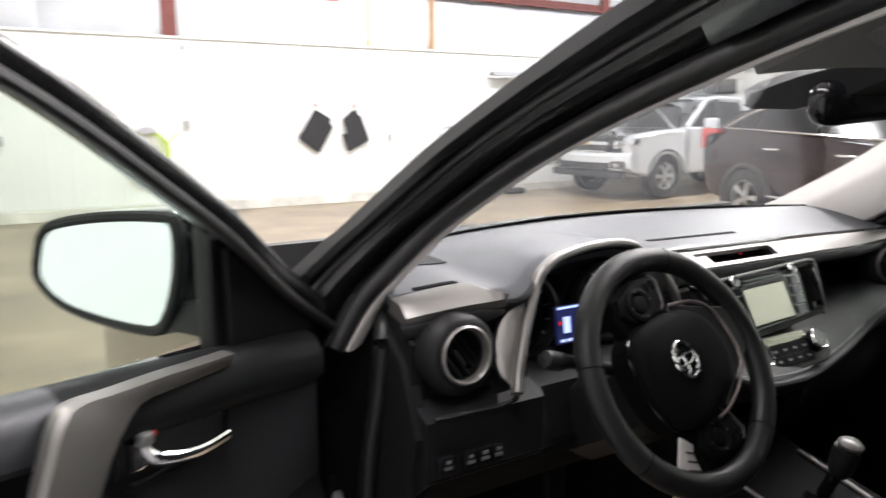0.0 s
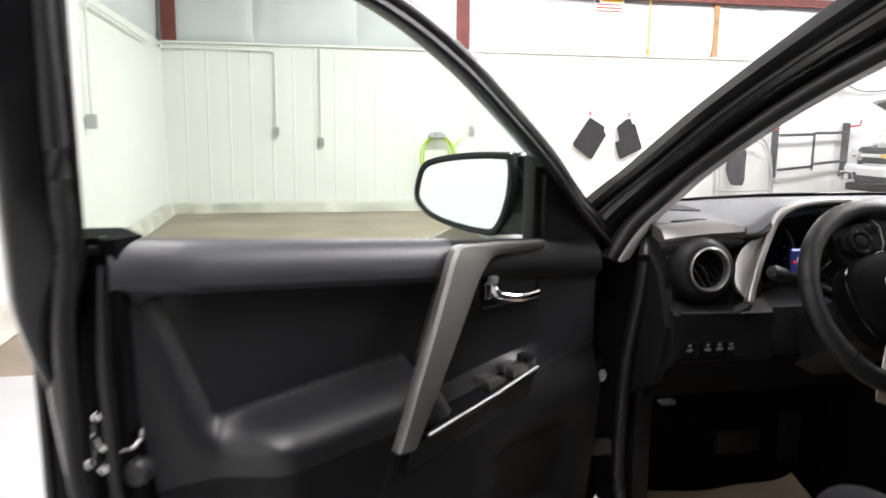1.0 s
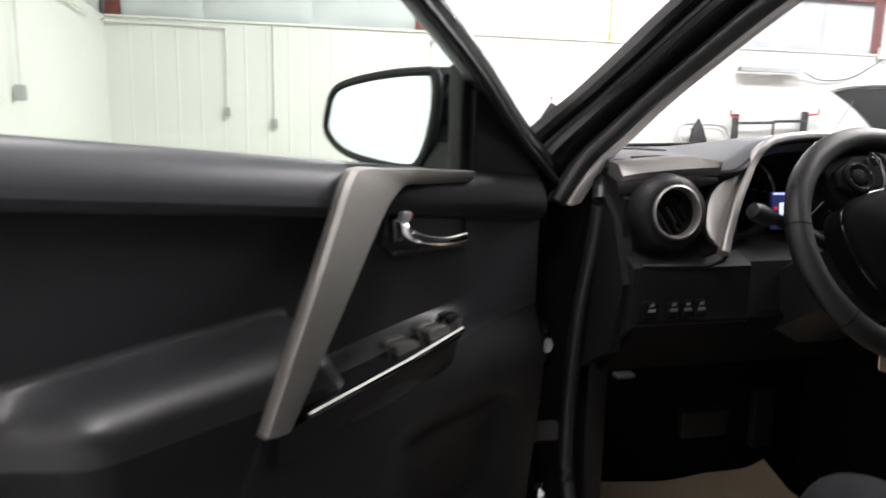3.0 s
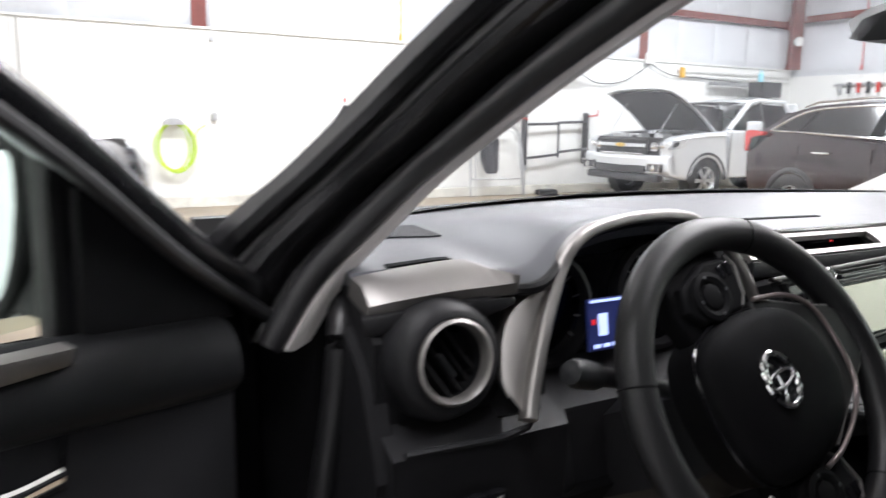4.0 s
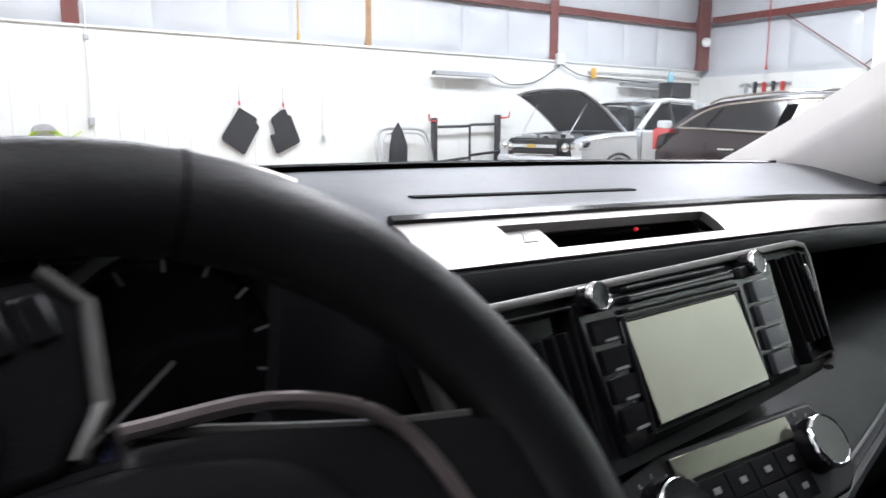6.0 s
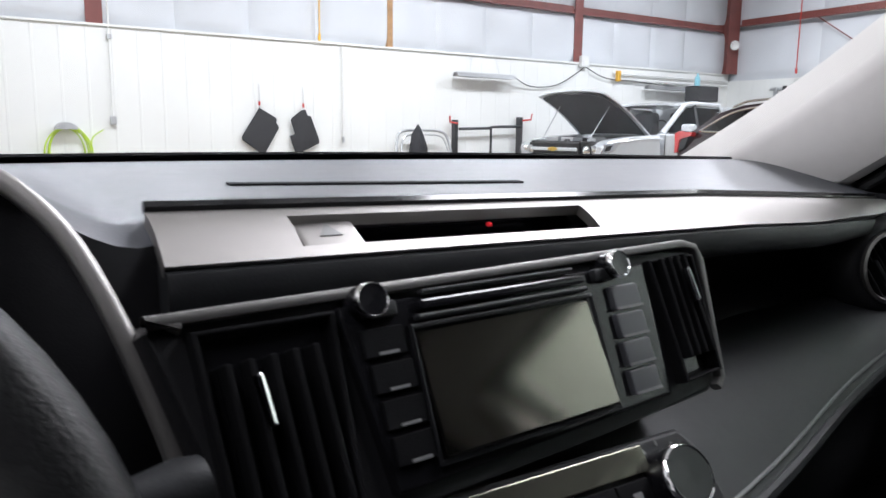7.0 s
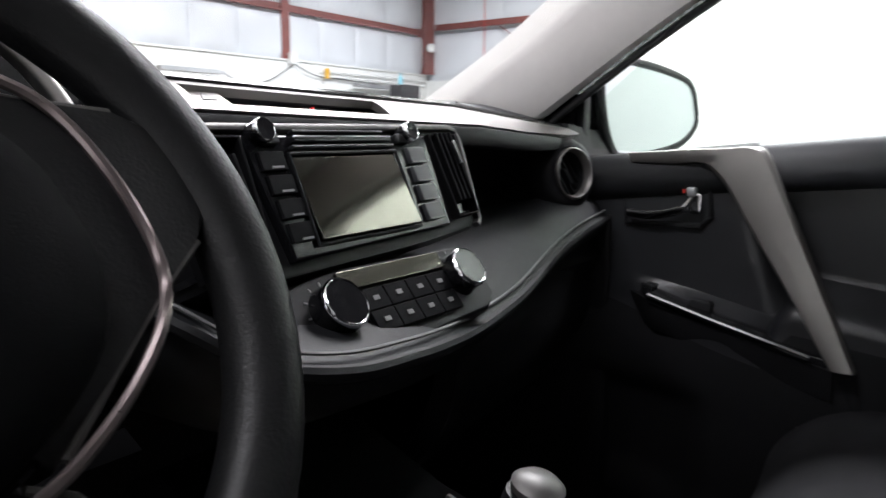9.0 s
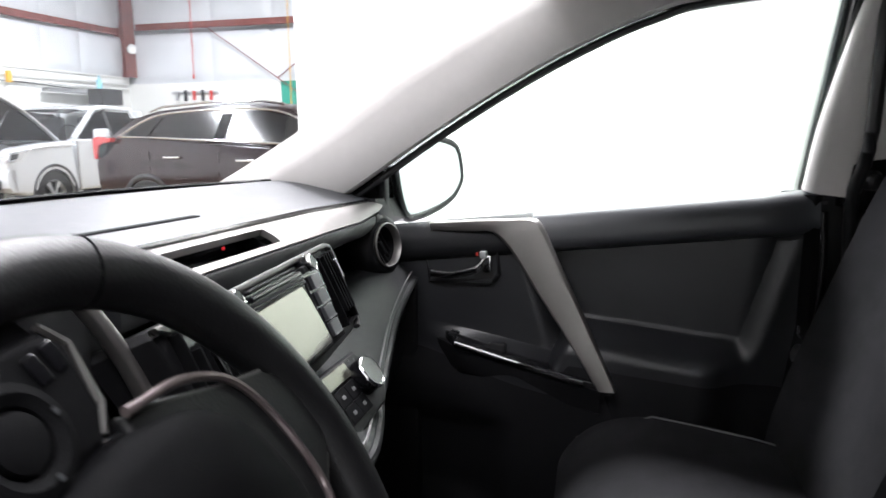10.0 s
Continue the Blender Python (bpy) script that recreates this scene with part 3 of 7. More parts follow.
def shop_light(x, y, z, ln):
    t = thing("shop_light", "white metal reflector shop light on the wall", "light", "shop lights", at=(x, y, z))
    bm = B()
    prof = [(-0.09, -0.04), (-0.05, 0.03), (0.05, 0.03), (0.09, -0.04), (0.08, -0.04), (0.045, 0.02), (-0.045, 0.02), (-0.08, -0.04)]
    loft(bm, [[(a, p[0], p[1]) for p in prof] for a in (-ln / 2, ln / 2)])
    part("reflector", bm, M_GALV, t, smooth=False)
    part("tube_lamp", tube(B(), [(-ln / 2 + 0.03, 0, -0.02), (ln / 2 - 0.03, 0, -0.02)], 0.016, 10), M_WHITE, t)
    for a in (-0.3, 0.3):
        part("chain", tube(B(), [(a, 0, 0.03), (a * 0.8, 0.06, 0.3)], 0.004, 6), M_GALV, t)


shop_light(7.15, WY - 0.16, 2.1, 1.2)
shop_light(11.75, WY - 0.16, 2.08, 1.4)
t = thing("junction_box", "white electrical box with a cable on the wall", "box")
part("box_body", rbox(B(), (9.45, WY - 0.06, 2.47), (0.18, 0.09, 0.2), 0.01), M_WHITE, t)
part("cable", tube(B(), smooth_path([(7.75, WY - 0.15, 2.11), (8.2, WY - 0.07, 1.97), (8.8, WY - 0.06, 2.02), (9.3, WY - 0.07, 2.27), (9.45, WY - 0.07, 2.38)], 30), 0.009, 6), M_RUBBER, t)
part("cable", tube(B(), smooth_path([(9.47, WY - 0.07, 2.38), (10.0, WY - 0.07, 2.2), (10.8, WY - 0.07, 2.17), (12.0, WY - 0.07, 2.12)], 20), 0.009, 6), M_RUBBER, t)
t = thing("pipe_run", "white service pipes along the wall top", "pipe", kind="structure")
for z in (2.2, 2.3):
    part("pipe", tube(B(), [(10.2, WY - 0.06, z), (WX1 - 0.1, WY - 0.06, z)], 0.018, 8), M_WHITE, t)
part("valve", rbox(B(), (10.3, WY - 0.1, 2.25), (0.08, 0.08, 0.2), 0.01), M_YELL, t, "yellow valve")
t = thing("monitor", "black boxy monitor on a wall shelf", "monitor")
part("casing", rbox(B(), (12.25, 9.7, 1.97), (0.6, 0.35, 0.3), 0.02), M_ROD, t)
part("shelf", rbox(B(), (12.25, 9.9, 1.8), (0.8, 0.55, 0.03), 0.004), M_GALV, t)
bm = revolve(B(), [(0.05, 0), (0.055, 0.02), (0.055, 0.16), (0.02, 0.2), (0.02, 0.25)], 16, pose(12.1, 9.7, 2.12))
solid("spray_bottle", bm, M_BLUEB, "pale blue plastic bottle on the monitor", "bottle")
t = thing("notice_board", "teal green board on the far wall", "board", at=(WX1 - 0.03, 6.1, 1.78))
part("panel", rbox(B(), (0, 0, 0), (0.03, 1.0, 1.0), 0.006), M_TEAL, t)
part("edge", tube(B(), [(-0.02, -0.5, -0.5), (-0.02, 0.5, -0.5), (-0.02, 0.5, 0.5), (-0.02, -0.5, 0.5)], 0.012, 6, closed=True), M_TEAL, t)
t = thing("tool_rack", "tools on a rail on the far wall", "tools")
part("rail", rbox(B(), (WX1 - 0.03, 8.6, 2.1), (0.03, 1.1, 0.05), 0.004), M_GALV, t)
for k, (dy, c) in enumerate(((-0.4, M_REDP), (-0.2, M_ROD), (0.0, M_REDP), (0.2, M_ROD), (0.4, M_GALV))):
    part("tool", rbox(B(), (WX1 - 0.07, 8.6 + dy, 2.04), (0.05, 0.07, 0.2 + 0.03 * (k % 2)), 0.012), c, t)
t = thing("brace_rods", "thin brown crossed brace rods on the far wall", "brace")
for a, b in (((8.2, 3.42), (6.2, 2.05)), ((6.62, 2.35), (4.4, 3.9))):
    part("rod", tube(B(), [(WX1 - 0.13, a[0], a[1]), (WX1 - 0.13, b[0], b[1])], 0.012, 6), M_STEEL, t)
t = thing("clamp_lamp", "small green-white clamp lamp on the corner column", "lamp")
part("lamp_shade", revolve(B(), [(0.03, -0.05), (0.05, 0.0), (0.1, 0.07), (0.095, 0.075), (0.001, 0.03)], 18, facing((WX1 - 0.28, WY - 0.28, 3.02), (-0.5, -1, -0.1))), M_WHITE, t)
part("clamp", rbox(B(), (WX1 - 0.25, WY - 0.22, 3.02), (0.05, 0.08, 0.1), 0.01), M_TEAL, t)
t = thing("warning_sign", "white warning sign with small print", "sign", at=(3.55, WY - 0.03, 3.2))
part("panel", rbox(B(), (0, 0.02, 0), (0.5, 0.006, 0.26), 0.002), M_WHITE, t)
part("header_bar", rbox(B(), (0.04, 0.012, 0.08), (0.34, 0.006, 0.06)), M_YELL, t)
part("symbol", prism(B(), [(-0.05, -0.04), (0.05, -0.04), (0, 0.05)], 0, 0.004, 0, axes((-0.2, 0.015, 0.07), (1, 0, 0), (0, 0, 1), (0, -1, 0))), M_DARK, t)
for k in range(3):
    part("print_line", rbox(B(), (0.0, 0.012, 0.01 - 0.05 * k), (0.42, 0.006, 0.016)), M_REDP, t)
solid("debris", rbox(B(), (6.9, 9.8, 0.05), (0.4, 0.18, 0.1), 0.03), M_ROD, "small dark heap on the floor by the wall", "clutter")


# ---- the car: shell, dashboard, wheel, doors, seats ----
car = thing("suv", "black SUV parked in the bay with its front door open", "car")
Z0 = Vector((0, 0, 0))


def line(a, b, n=12):
    return [Vector(a).lerp(Vector(b), i / (n - 1)) for i in range(n)]


# driver pillar: outer body edge, seal line, glass edge, each from the cowl up to the roof rail
PD = smooth_path([(-0.90, 0.14, 1.05), (-0.85, 0.148, 1.12), (-0.80, 0.135, 1.17), (-0.768, 0.118, 1.2), (-0.728, 0.08, 1.25), (-0.698, 0.025, 1.3), (-0.673, -0.05, 1.35), (-0.655, -0.144, 1.4), (-0.645, -0.26, 1.45), (-0.64, -0.42, 1.5), (-0.64, -0.72, 1.56), (-0.64, -1.2, 1.6)], 44)
PG = smooth_path([(-0.74, 0.13, 1.04), (-0.70, 0.128, 1.1), (-0.66, 0.106, 1.15), (-0.625, 0.071, 1.2), (-0.60, 0.0, 1.25), (-0.582, -0.089, 1.3), (-0.573, -0.21, 1.35), (-0.571, -0.367, 1.4), (-0.575, -0.52, 1.44), (-0.58, -0.67, 1.475), (-0.585, -0.86, 1.51), (-0.59, -1.2, 1.54)], 44)
PT = [d.lerp(g, 0.77) + Vector((-0.006, -0.028, -0.004)) for d, g in zip(PD, PG)]

bm = B()
out = Vector((-0.78, -0.55, 0.12)).normalized()
rings = []
for d, t in zip(PD, PT):
    ring = []
    for w, h in ((0.0, 0.0), (0.08, 0.004), (0.2, 0.012), (0.3, 0.01), (0.36, -0.008), (0.44, -0.008), (0.5, 0.012), (0.62, 0.016), (0.7, 0.006), (0.76, -0.014), (0.86, -0.014), (1.0, -0.004)):
        ring.append(d.lerp(t, w) + out * h)
    ring += [t + Vector((0.02, 0.07, 0.0)), d + Vector((0.03, 0.03, -0.01))]
    rings.append(ring)
part("pillar_body", loft(bm, rings), M_JAMB, car, "glossy black windscreen pillar")
part("door_seal", tube(B(), [p + out * 0.006 for p in PT] , 0.013, 10), M_RUBBER, car, "ribbed black rubber door seal")
part("edge_strip", tube(B(), [d.lerp(t, 0.4) - out * 0.002 for d, t in zip(PD, PT)], 0.006, 8), M_RUBBER, car)
bm = B()
rings = []
for t, g in zip(PT, PG):
    mid = t.lerp(g, 0.5) + Vector((-0.004, -0.022, -0.006))
    rings.append([t + Vector((0.008, -0.004, 0)), t.lerp(g, 0.2) + Vector((0, -0.018, -0.003)), mid, t.lerp(g, 0.82) + Vector((0.004, -0.014, -0.004)), g, g + Vector((-0.02, 0.03, 0.0)), t + Vector((0.0, 0.05, 0))])
part("pillar_trim", loft(bm, rings), M_GREY, car, "warm grey plastic pillar trim")

# passenger pillar trim
QG = smooth_path([(0.66, 0.50, 1.06), (0.645, 0.403, 1.1), (0.643, 0.226, 1.2), (0.633, 0.071, 1.3), (0.616, -0.124, 1.4), (0.595, -0.36, 1.49), (0.57, -0.62, 1.55), (0.55, -1.0, 1.58)], 32)
QO = smooth_path([(0.72, 0.30, 1.04), (0.70, 0.205, 1.09), (0.682, 0.035, 1.2), (0.67, -0.12, 1.29), (0.66, -0.237, 1.347), (0.66, -0.336, 1.385), (0.655, -0.46, 1.41), (0.65, -1.0, 1.45)], 32)
rings = []
for g, o in zip(QG, QO):
    rings.append([g, g.lerp(o, 0.15) + Vector((-0.012, -0.012, 0)), g.lerp(o, 0.5) + Vector((-0.014, -0.03, -0.004)), g.lerp(o, 0.85) + Vector((-0.012, -0.018, -0.004)), o, o + Vector((0.03, 0.05, 0.01)), g + Vector((0.03, 0.05, 0.02))])
part("pillar_trim", loft(B(), rings), M_GREY, car, "light grey plastic pillar trim")
part("door_seal", tube(B(), [p + Vector((0.006, -0.012, -0.004)) for p in QO], 0.007, 8), M_RUBBER, car)
part("pillar_body", sweep(B(), [p + Vector((0.055, 0.03, 0.015)) for p in QO], flat(0.07, 0.05, 0.015)), M_PAINT, car)

# windscreen with its black border, header and headliner
def header_y(x):
    return -0.23 + 0.14 * x - 0.10 * x * x


def shield(u, v):
    x = -0.70 + 1.42 * u
    yb, yt = 0.585 - 0.42 * x * x, header_y(x * 0.88) + 0.03
    k = v + 0.06 * math.sin(math.pi * v)
    return x * (1 - 0.12 * v), yb + (yt - yb) * v, 1.075 + (0.375 - 0.08 * x * x) * k


part("windshield", slab(B(), shield, 24, 14, 0.004), M_WSHIELD, car, "clear curved windscreen").visible_shadow = False
part("windshield_border", slab(B(), lambda u, v: tuple(Vector(shield(u, v * 0.112)) + Vector((0, -0.004, -0.003))), 24, 2, 0.003), M_GLOSS, car)
part("cowl", slab(B(), lambda u, v: (-0.72 + 1.46 * u, 0.5 - 0.42 * (-0.72 + 1.46 * u) ** 2 + 0.25 * v, 1.075 - 0.02 * v), 16, 3, 0.02), M_PLAST, car)


def liner(u, v):
    x = -0.565 + 1.175 * u
    c = max(0.0, (x - 0.42) / 0.2)
    return x, header_y(x) - 0.05 * c - 2.2 * v, 1.425 + 0.07 * c * c - 0.08 * x * x + 0.13 * math.sin(math.pi * min(0.5, 2.2 * v))


part("headliner", slab(B(), liner, 16, 16, -0.02), M_LINER, car, "grey woven headliner, colour darkened for cabin shade")


def roof(u, v):
    k = max(0.0, min(1.0, (v - 0.26) / 0.12))  # widens behind the front doors to meet the side windows
    lo, hi = -0.645 - 0.13 * k, 0.70 + 0.075 * k
    x = lo + (hi - lo) * u
    return x, header_y(max(-0.645, min(0.7, x))) + 0.01 - 2.45 * v, 1.47 + 0.15 * math.sin(math.pi * min(0.5, 1.6 * v)) - (0.05 + 0.075 * k) * (2 * u - 1) ** 4


part("roof", slab(B(), roof, 16, 24, -0.02), M_PAINT, car, "glossy black roof")
part("sun_visor", rbox(B(), (0.33, -0.30, 1.412), (0.36, 0.15, 0.02), 0.009, pose(0, 0, 0, 0, 0, 0)), M_LINER, car, "grey fabric sun visor, colour darkened for cabin shade")
part("sun_visor", rbox(B(), (-0.32, -0.39, 1.425), (0.34, 0.15, 0.02), 0.009), M_LINER, car, "grey fabric sun visor, colour darkened for cabin shade")
part("visor_clip", rbox(B(), (0.10, -0.25, 1.415), (0.05, 0.03, 0.03), 0.008), M_GREY, car)

# mirror and the sensor cover behind it
part("sensor_cover", loft(B(), [[(cx - w, y, z), (cx - w * 0.8, y + 0.006, z - h), (cx + w * 0.8, y + 0.006, z - h), (cx + w, y, z), (cx, y + 0.02, z + 0.02)] for cx, y, z, w, h in ((-0.02, 0.045, 1.367, 0.02, 0.004), (-0.015, 0.02, 1.382, 0.045, 0.025), (0.0, -0.06, 1.405, 0.06, 0.05), (0.015, -0.15, 1.425, 0.065, 0.045), (0.02, -0.24, 1.435, 0.06, 0.015))]), M_PLAST, car, "black sensor cover behind the mirror")
rvm = part("rear_view_mirror", sweep(B(), smooth_path([(-0.078, -0.10, 1.362), (-0.05, -0.105, 1.364), (0.03, -0.115, 1.37), (0.13, -0.13, 1.376), (0.165, -0.136, 1.378)], 14), flat(0.05, 0.074, 0.022, 3), scale=[0.25, 0.62, 0.82, 0.94] + [1.0] * 7 + [0.95, 0.8, 0.5]), M_GLOSS, car, "black rear-view mirror")
part("mirror_stem", tube(B(), [(0.05, -0.105, 1.37), (0.03, -0.09, 1.39), (0.015, -0.09, 1.41)], 0.014, 8), M_PLAST, car)
part("mirror_switch", rbox(B(), (0.11, -0.14, 1.345), (0.06, 0.025, 0.02), 0.01), M_PLAST, rvm)

# hinge pillar, rocker and door opening
bm = B()
loft(bm, [[(-0.79, 0.30, z), (-0.80, 0.19, z), (-0.775, 0.165, z), (-0.735, 0.135 + yo, z), (-0.70, 0.14 + yo, z), (-0.69, 0.30, z)] for z, yo in ((0.3, -0.06), (0.45, -0.02), (0.6, 0.02), (0.9, 0.01), (1.06, -0.02))])
part("hinge_pillar", bm, M_COVER, car, "black hinge pillar")
part("door_seal", tube(B(), smooth_path([(-0.697, 0.15, 1.09), (-0.72, 0.092, 1.05), (-0.725, 0.095, 0.98), (-0.733, 0.12, 0.85), (-0.735, 0.135, 0.7), (-0.735, 0.125, 0.56), (-0.73, 0.06, 0.495), (-0.72, -0.04, 0.472), (-0.715, -0.5, 0.47), (-0.715, -1.05, 0.475)], 50), 0.013, 10), M_RUBBER, car)
part("fender_edge", tube(B(), smooth_path([(-0.80, 0.36, 1.01), (-0.83, 0.22, 0.95), (-0.845, 0.19, 0.8), (-0.845, 0.2, 0.5)], 20), 0.012, 8), M_PAINT, car)
bm = B()
loft(bm, [[(-0.84, y, 0.27), (-0.85, y, 0.38), (-0.80, y, 0.44), (-0.72, y, 0.458), (-0.66, y, 0.44), (-0.66, y, 0.27)] for y in (0.25, 0.12, -0.4, -1.05)])
part("rocker", bm, M_PAINT, car, "glossy black door sill")
plate = part("kick_plate", rbox(B(), (-0.69, -0.22, 0.46), (0.045, 0.72, 0.01), 0.004), M_PLAST, car, "black scuff plate with pale lettering bars")
for k in range(4):
    part("lettering_bar", rbox(B(), (-0.69, -0.01 - 0.042 * k, 0.466), (0.024, 0.028, 0.003)), M_GALV, plate)
part("hinge_bolt", revolve(B(), [(0.014, 0), (0.014, 0.008), (0.006, 0.01)], 8, facing((-0.772, 0.158, 0.795), (-0.5, -0.85, 0))), M_GALV, car)
part("hinge", rbox(B(), (-0.80, 0.17, 0.80), (0.07, 0.04, 0.07), 0.008), M_PAINT, car)
part("hinge", rbox(B(), (-0.80, 0.17, 0.52), (0.07, 0.04, 0.07), 0.008), M_PAINT, car)
part("check_strap", rbox(B(), (-0.82, 0.12, 0.66), (0.12, 0.02, 0.03), 0.005, None), M_ROD, car)
part("hinge_bolt", revolve(B(), [(0.012, 0), (0.012, 0.008), (0.005, 0.01)], 8, facing((-0.772, 0.156, 0.53), (-0.5, -0.85, 0))), M_CHROME, car)

# ---- dashboard ----
XF = [-0.78, -0.72, -0.60, -0.575, -0.55, -0.53, -0.51, -0.49, -0.46, -0.40, -0.32, -0.26, -0.232, -0.215, -0.2, -0.185, -0.172, -0.155, 0.3, 0.73, 0.78]
YF = [0.085, 0.078, 0.068, 0.03, 0.012, 0.016, 0.026, 0.034, 0.042, 0.055, 0.072, 0.086, 0.09, 0.088, 0.085, 0.082, 0.084, 0.102, 0.116, 0.165, 0.175]
ZF = [1.100, 1.104, 1.110, 1.103, 1.101, 1.108, 1.121, 1.133, 1.141, 1.147, 1.146, 1.135, 1.122, 1.111, 1.1, 1.092, 1.092, 1.107, 1.098, 1.075, 1.072]
XS = np.linspace(-0.78, 0.78, 157)
ker = np.exp(-np.linspace(-2, 2, 9) ** 2)
ker /= ker.sum()
sm = lambda v: np.convolve(np.pad(np.interp(XS, XF, v), 4, mode="edge"), ker, mode="valid")  # noqa: E731
YFS, ZFS = sm(YF), sm(ZF)


def pad_top(u, v):
    x = -0.712 + 1.487 * u
    yf, zf = ip(x, XS, YFS), ip(x, XS, ZFS)
    yb, zb = 0.572 - 0.42 * x * x, 1.112
    base = ip(x, [-0.78, -0.6, -0.16, 0.78], [1.10, 1.112, 1.107, 1.072])
    k = min(1.0, v / 0.75)
    s = k * k * (3 - 2 * k)
    hump = (zf - base) * (1 - s)
    crown = 0.006 * math.sin(math.pi * v)
    roll = -0.012 * max(0, 1 - v / 0.05) ** 2
    return x, yf + (yb - yf) * v, base + (zb - base) * s + hump + crown + roll


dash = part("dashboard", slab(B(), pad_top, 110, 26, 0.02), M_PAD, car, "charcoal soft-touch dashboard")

# under-body of the dashboard
bm = B()
rings = []
for x in (-0.712, -0.66, -0.60, -0.52, -0.50, -0.30, -0.24, -0.19, -0.17, 0.2, 0.5, 0.775):
    yf, zf = ip(x, XS, YFS), ip(x, XS, ZFS)
    if x < -0.51:
        fr = [(yf + 0.01, zf - 0.012), (0.03, 1.05), (0.028, 0.972), (-0.012, 0.955), (-0.01, 0.87), (0.07, 0.80)]
    elif x < -0.2:
        fr = [(yf + 0.02, zf - 0.012), (0.13, 1.09), (0.10, 0.985), (0.02, 0.955), (-0.005, 0.87), (0.07, 0.80)]
    else:
        fr = [(yf + 0.02, zf - 0.012), (yf + 0.06, 1.06), (yf + 0.08, 0.98), (0.14, 0.93), (0.10, 0.86), (0.14, 0.78)]
    rings.append([(x, y, z) for y, z in fr] + [(x, 0.34, 0.72), (x, 0.44, 0.9), (x, 0.38, 1.06)])
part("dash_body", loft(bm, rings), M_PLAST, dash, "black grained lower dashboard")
part("crease_line", tube(B(), [(-0.70, -0.01, 0.958), (-0.60, -0.014, 0.957), (-0.575, -0.02, 0.965), (-0.565, -0.02, 0.985)], 0.0035, 6), M_SOFT, dash)
part("knee_panel", slab(B(), lambda u, v: (-0.705 + 0.5 * u, -0.012 + 0.06 * v + 0.05 * v * v, 0.875 - 0.11 * v), 6, 6, -0.02), M_COVER, dash, "black knee panel")
part("end_cap", loft(B(), [[(x, 0.10, 1.07), (x, 0.04, 1.02), (x, -0.0, 0.93), (x, 0.03, 0.82), (x, 0.16, 0.75), (x, 0.2, 1.05)] for x in (-0.722, -0.70)]), M_PLAST, dash)

# left silver panel
upper = smooth_path([(-0.714, 0.078, 1.103), (-0.69, 0.078, 1.106), (-0.64, 0.076, 1.111), (-0.604, 0.072, 1.1135), (-0.594, 0.062, 1.113), (-0.584, 0.038, 1.1075), (-0.572, 0.012, 1.1015)], 30)
lower = smooth_path([(-0.712, 0.040, 1.083), (-0.69, 0.031, 1.088), (-0.64, 0.020, 1.0945), (-0.61, 0.013, 1.097), (-0.596, 0.010, 1.098), (-0.583, 0.008, 1.099), (-0.571, 0.008, 1.0995)], 30)
cs = [(tuple(a), tuple(b)) for a, b in zip(upper, lower)]
bm = B()
loft(bm, [[a, tuple(Vector(a).lerp(Vector(b), 0.5) + Vector((0, -0.004, 0.006))), b, (b[0], b[1] + 0.004, b[2] - 0.012), (a[0], a[1] + 0.01, a[2] - 0.02)] for a, b in cs])
part("left_trim_panel", bm, M_SILV, dash, "satin silver trim panel")
part("trim_lip", sweep(B(), [(b[0], b[1] + 0.012, b[2] - 0.02) for a, b in cs], flat(0.03, 0.02, 0.006), scale=[1.0] * 16 + [1 - 0.05 * k for k in range(14)]), M_PLAST, dash)


def round_vent(c, n, r, parent):
    """Round air vent: bowl, chrome ring, slats."""
    m = facing(c, n)
    v = part("round_vent", revolve(B(), [(r * 1.5, -0.04), (r * 1.46, -0.016), (r * 1.3, -0.002), (r * 1.14, 0.002), (r * 1.04, 0.003), (r * 0.98, -0.004), (r * 0.9, -0.03), (r * 0.88, -0.05), (r * 1.4, -0.05)], 36, m, True), M_PLAST, parent, "black round air vent")
    part("chrome_ring", revolve(B(), [(r * 1.02, -0.004), (r * 1.0, 0.006), (r * 0.93, 0.008), (r * 0.86, 0.003), (r * 0.84, -0.006)], 36, m, True), M_SILV, v, "satin chrome ring")
    part("core", revolve(B(), [(r * 0.86, -0.05), (r * 0.84, -0.028), (0.001, -0.03)], 30, m), M_GLOSS, v)
    for k in (-0.5, -0.17, 0.17, 0.5):
        w = r * 0.8 * math.sqrt(1 - k * k)
        part("slat", rbox(B(), (r * k, 0, -0.016), (0.003, 2 * w, 0.016), 0.001, m @ pose(0, 0, 0, 0, 0, 35) @ pose(0, 0, 0, 0, 15, 0)), M_PLAST, v)
    part("tab", rbox(B(), (-r * 0.17, 0, -0.006), (0.006, r * 0.7, 0.008), 0.002, m @ pose(0, 0, 0, 0, 0, 35)), M_SOFT, v)


round_vent((-0.646, 0.0, 1.034), (0.05, -1, 0.12), 0.04, dash)
round_vent((0.622, 0.112, 1.003), (-0.28, -1, 0.12), 0.041, dash)

# hood trim over the instruments
HP = smooth_path([(-0.584, -0.032, 0.978), (-0.573, -0.020, 1.0), (-0.549, 0.0, 1.045), (-0.525, 0.017, 1.08), (-0.507, 0.028, 1.106), (-0.49, 0.033, 1.125), (-0.465, 0.040, 1.1365), (-0.43, 0.047, 1.143), (-0.38, 0.058, 1.146), (-0.32, 0.071, 1.1445), (-0.275, 0.080, 1.138), (-0.25, 0.082, 1.130)], 56)
HL = smooth_path([(-0.25, 0.082, 1.130), (-0.233, 0.075, 1.120), (-0.213, 0.062, 1.096), (-0.195, 0.044, 1.054), (-0.18, 0.03, 1.005), (-0.176, 0.025, 0.985)], 20)
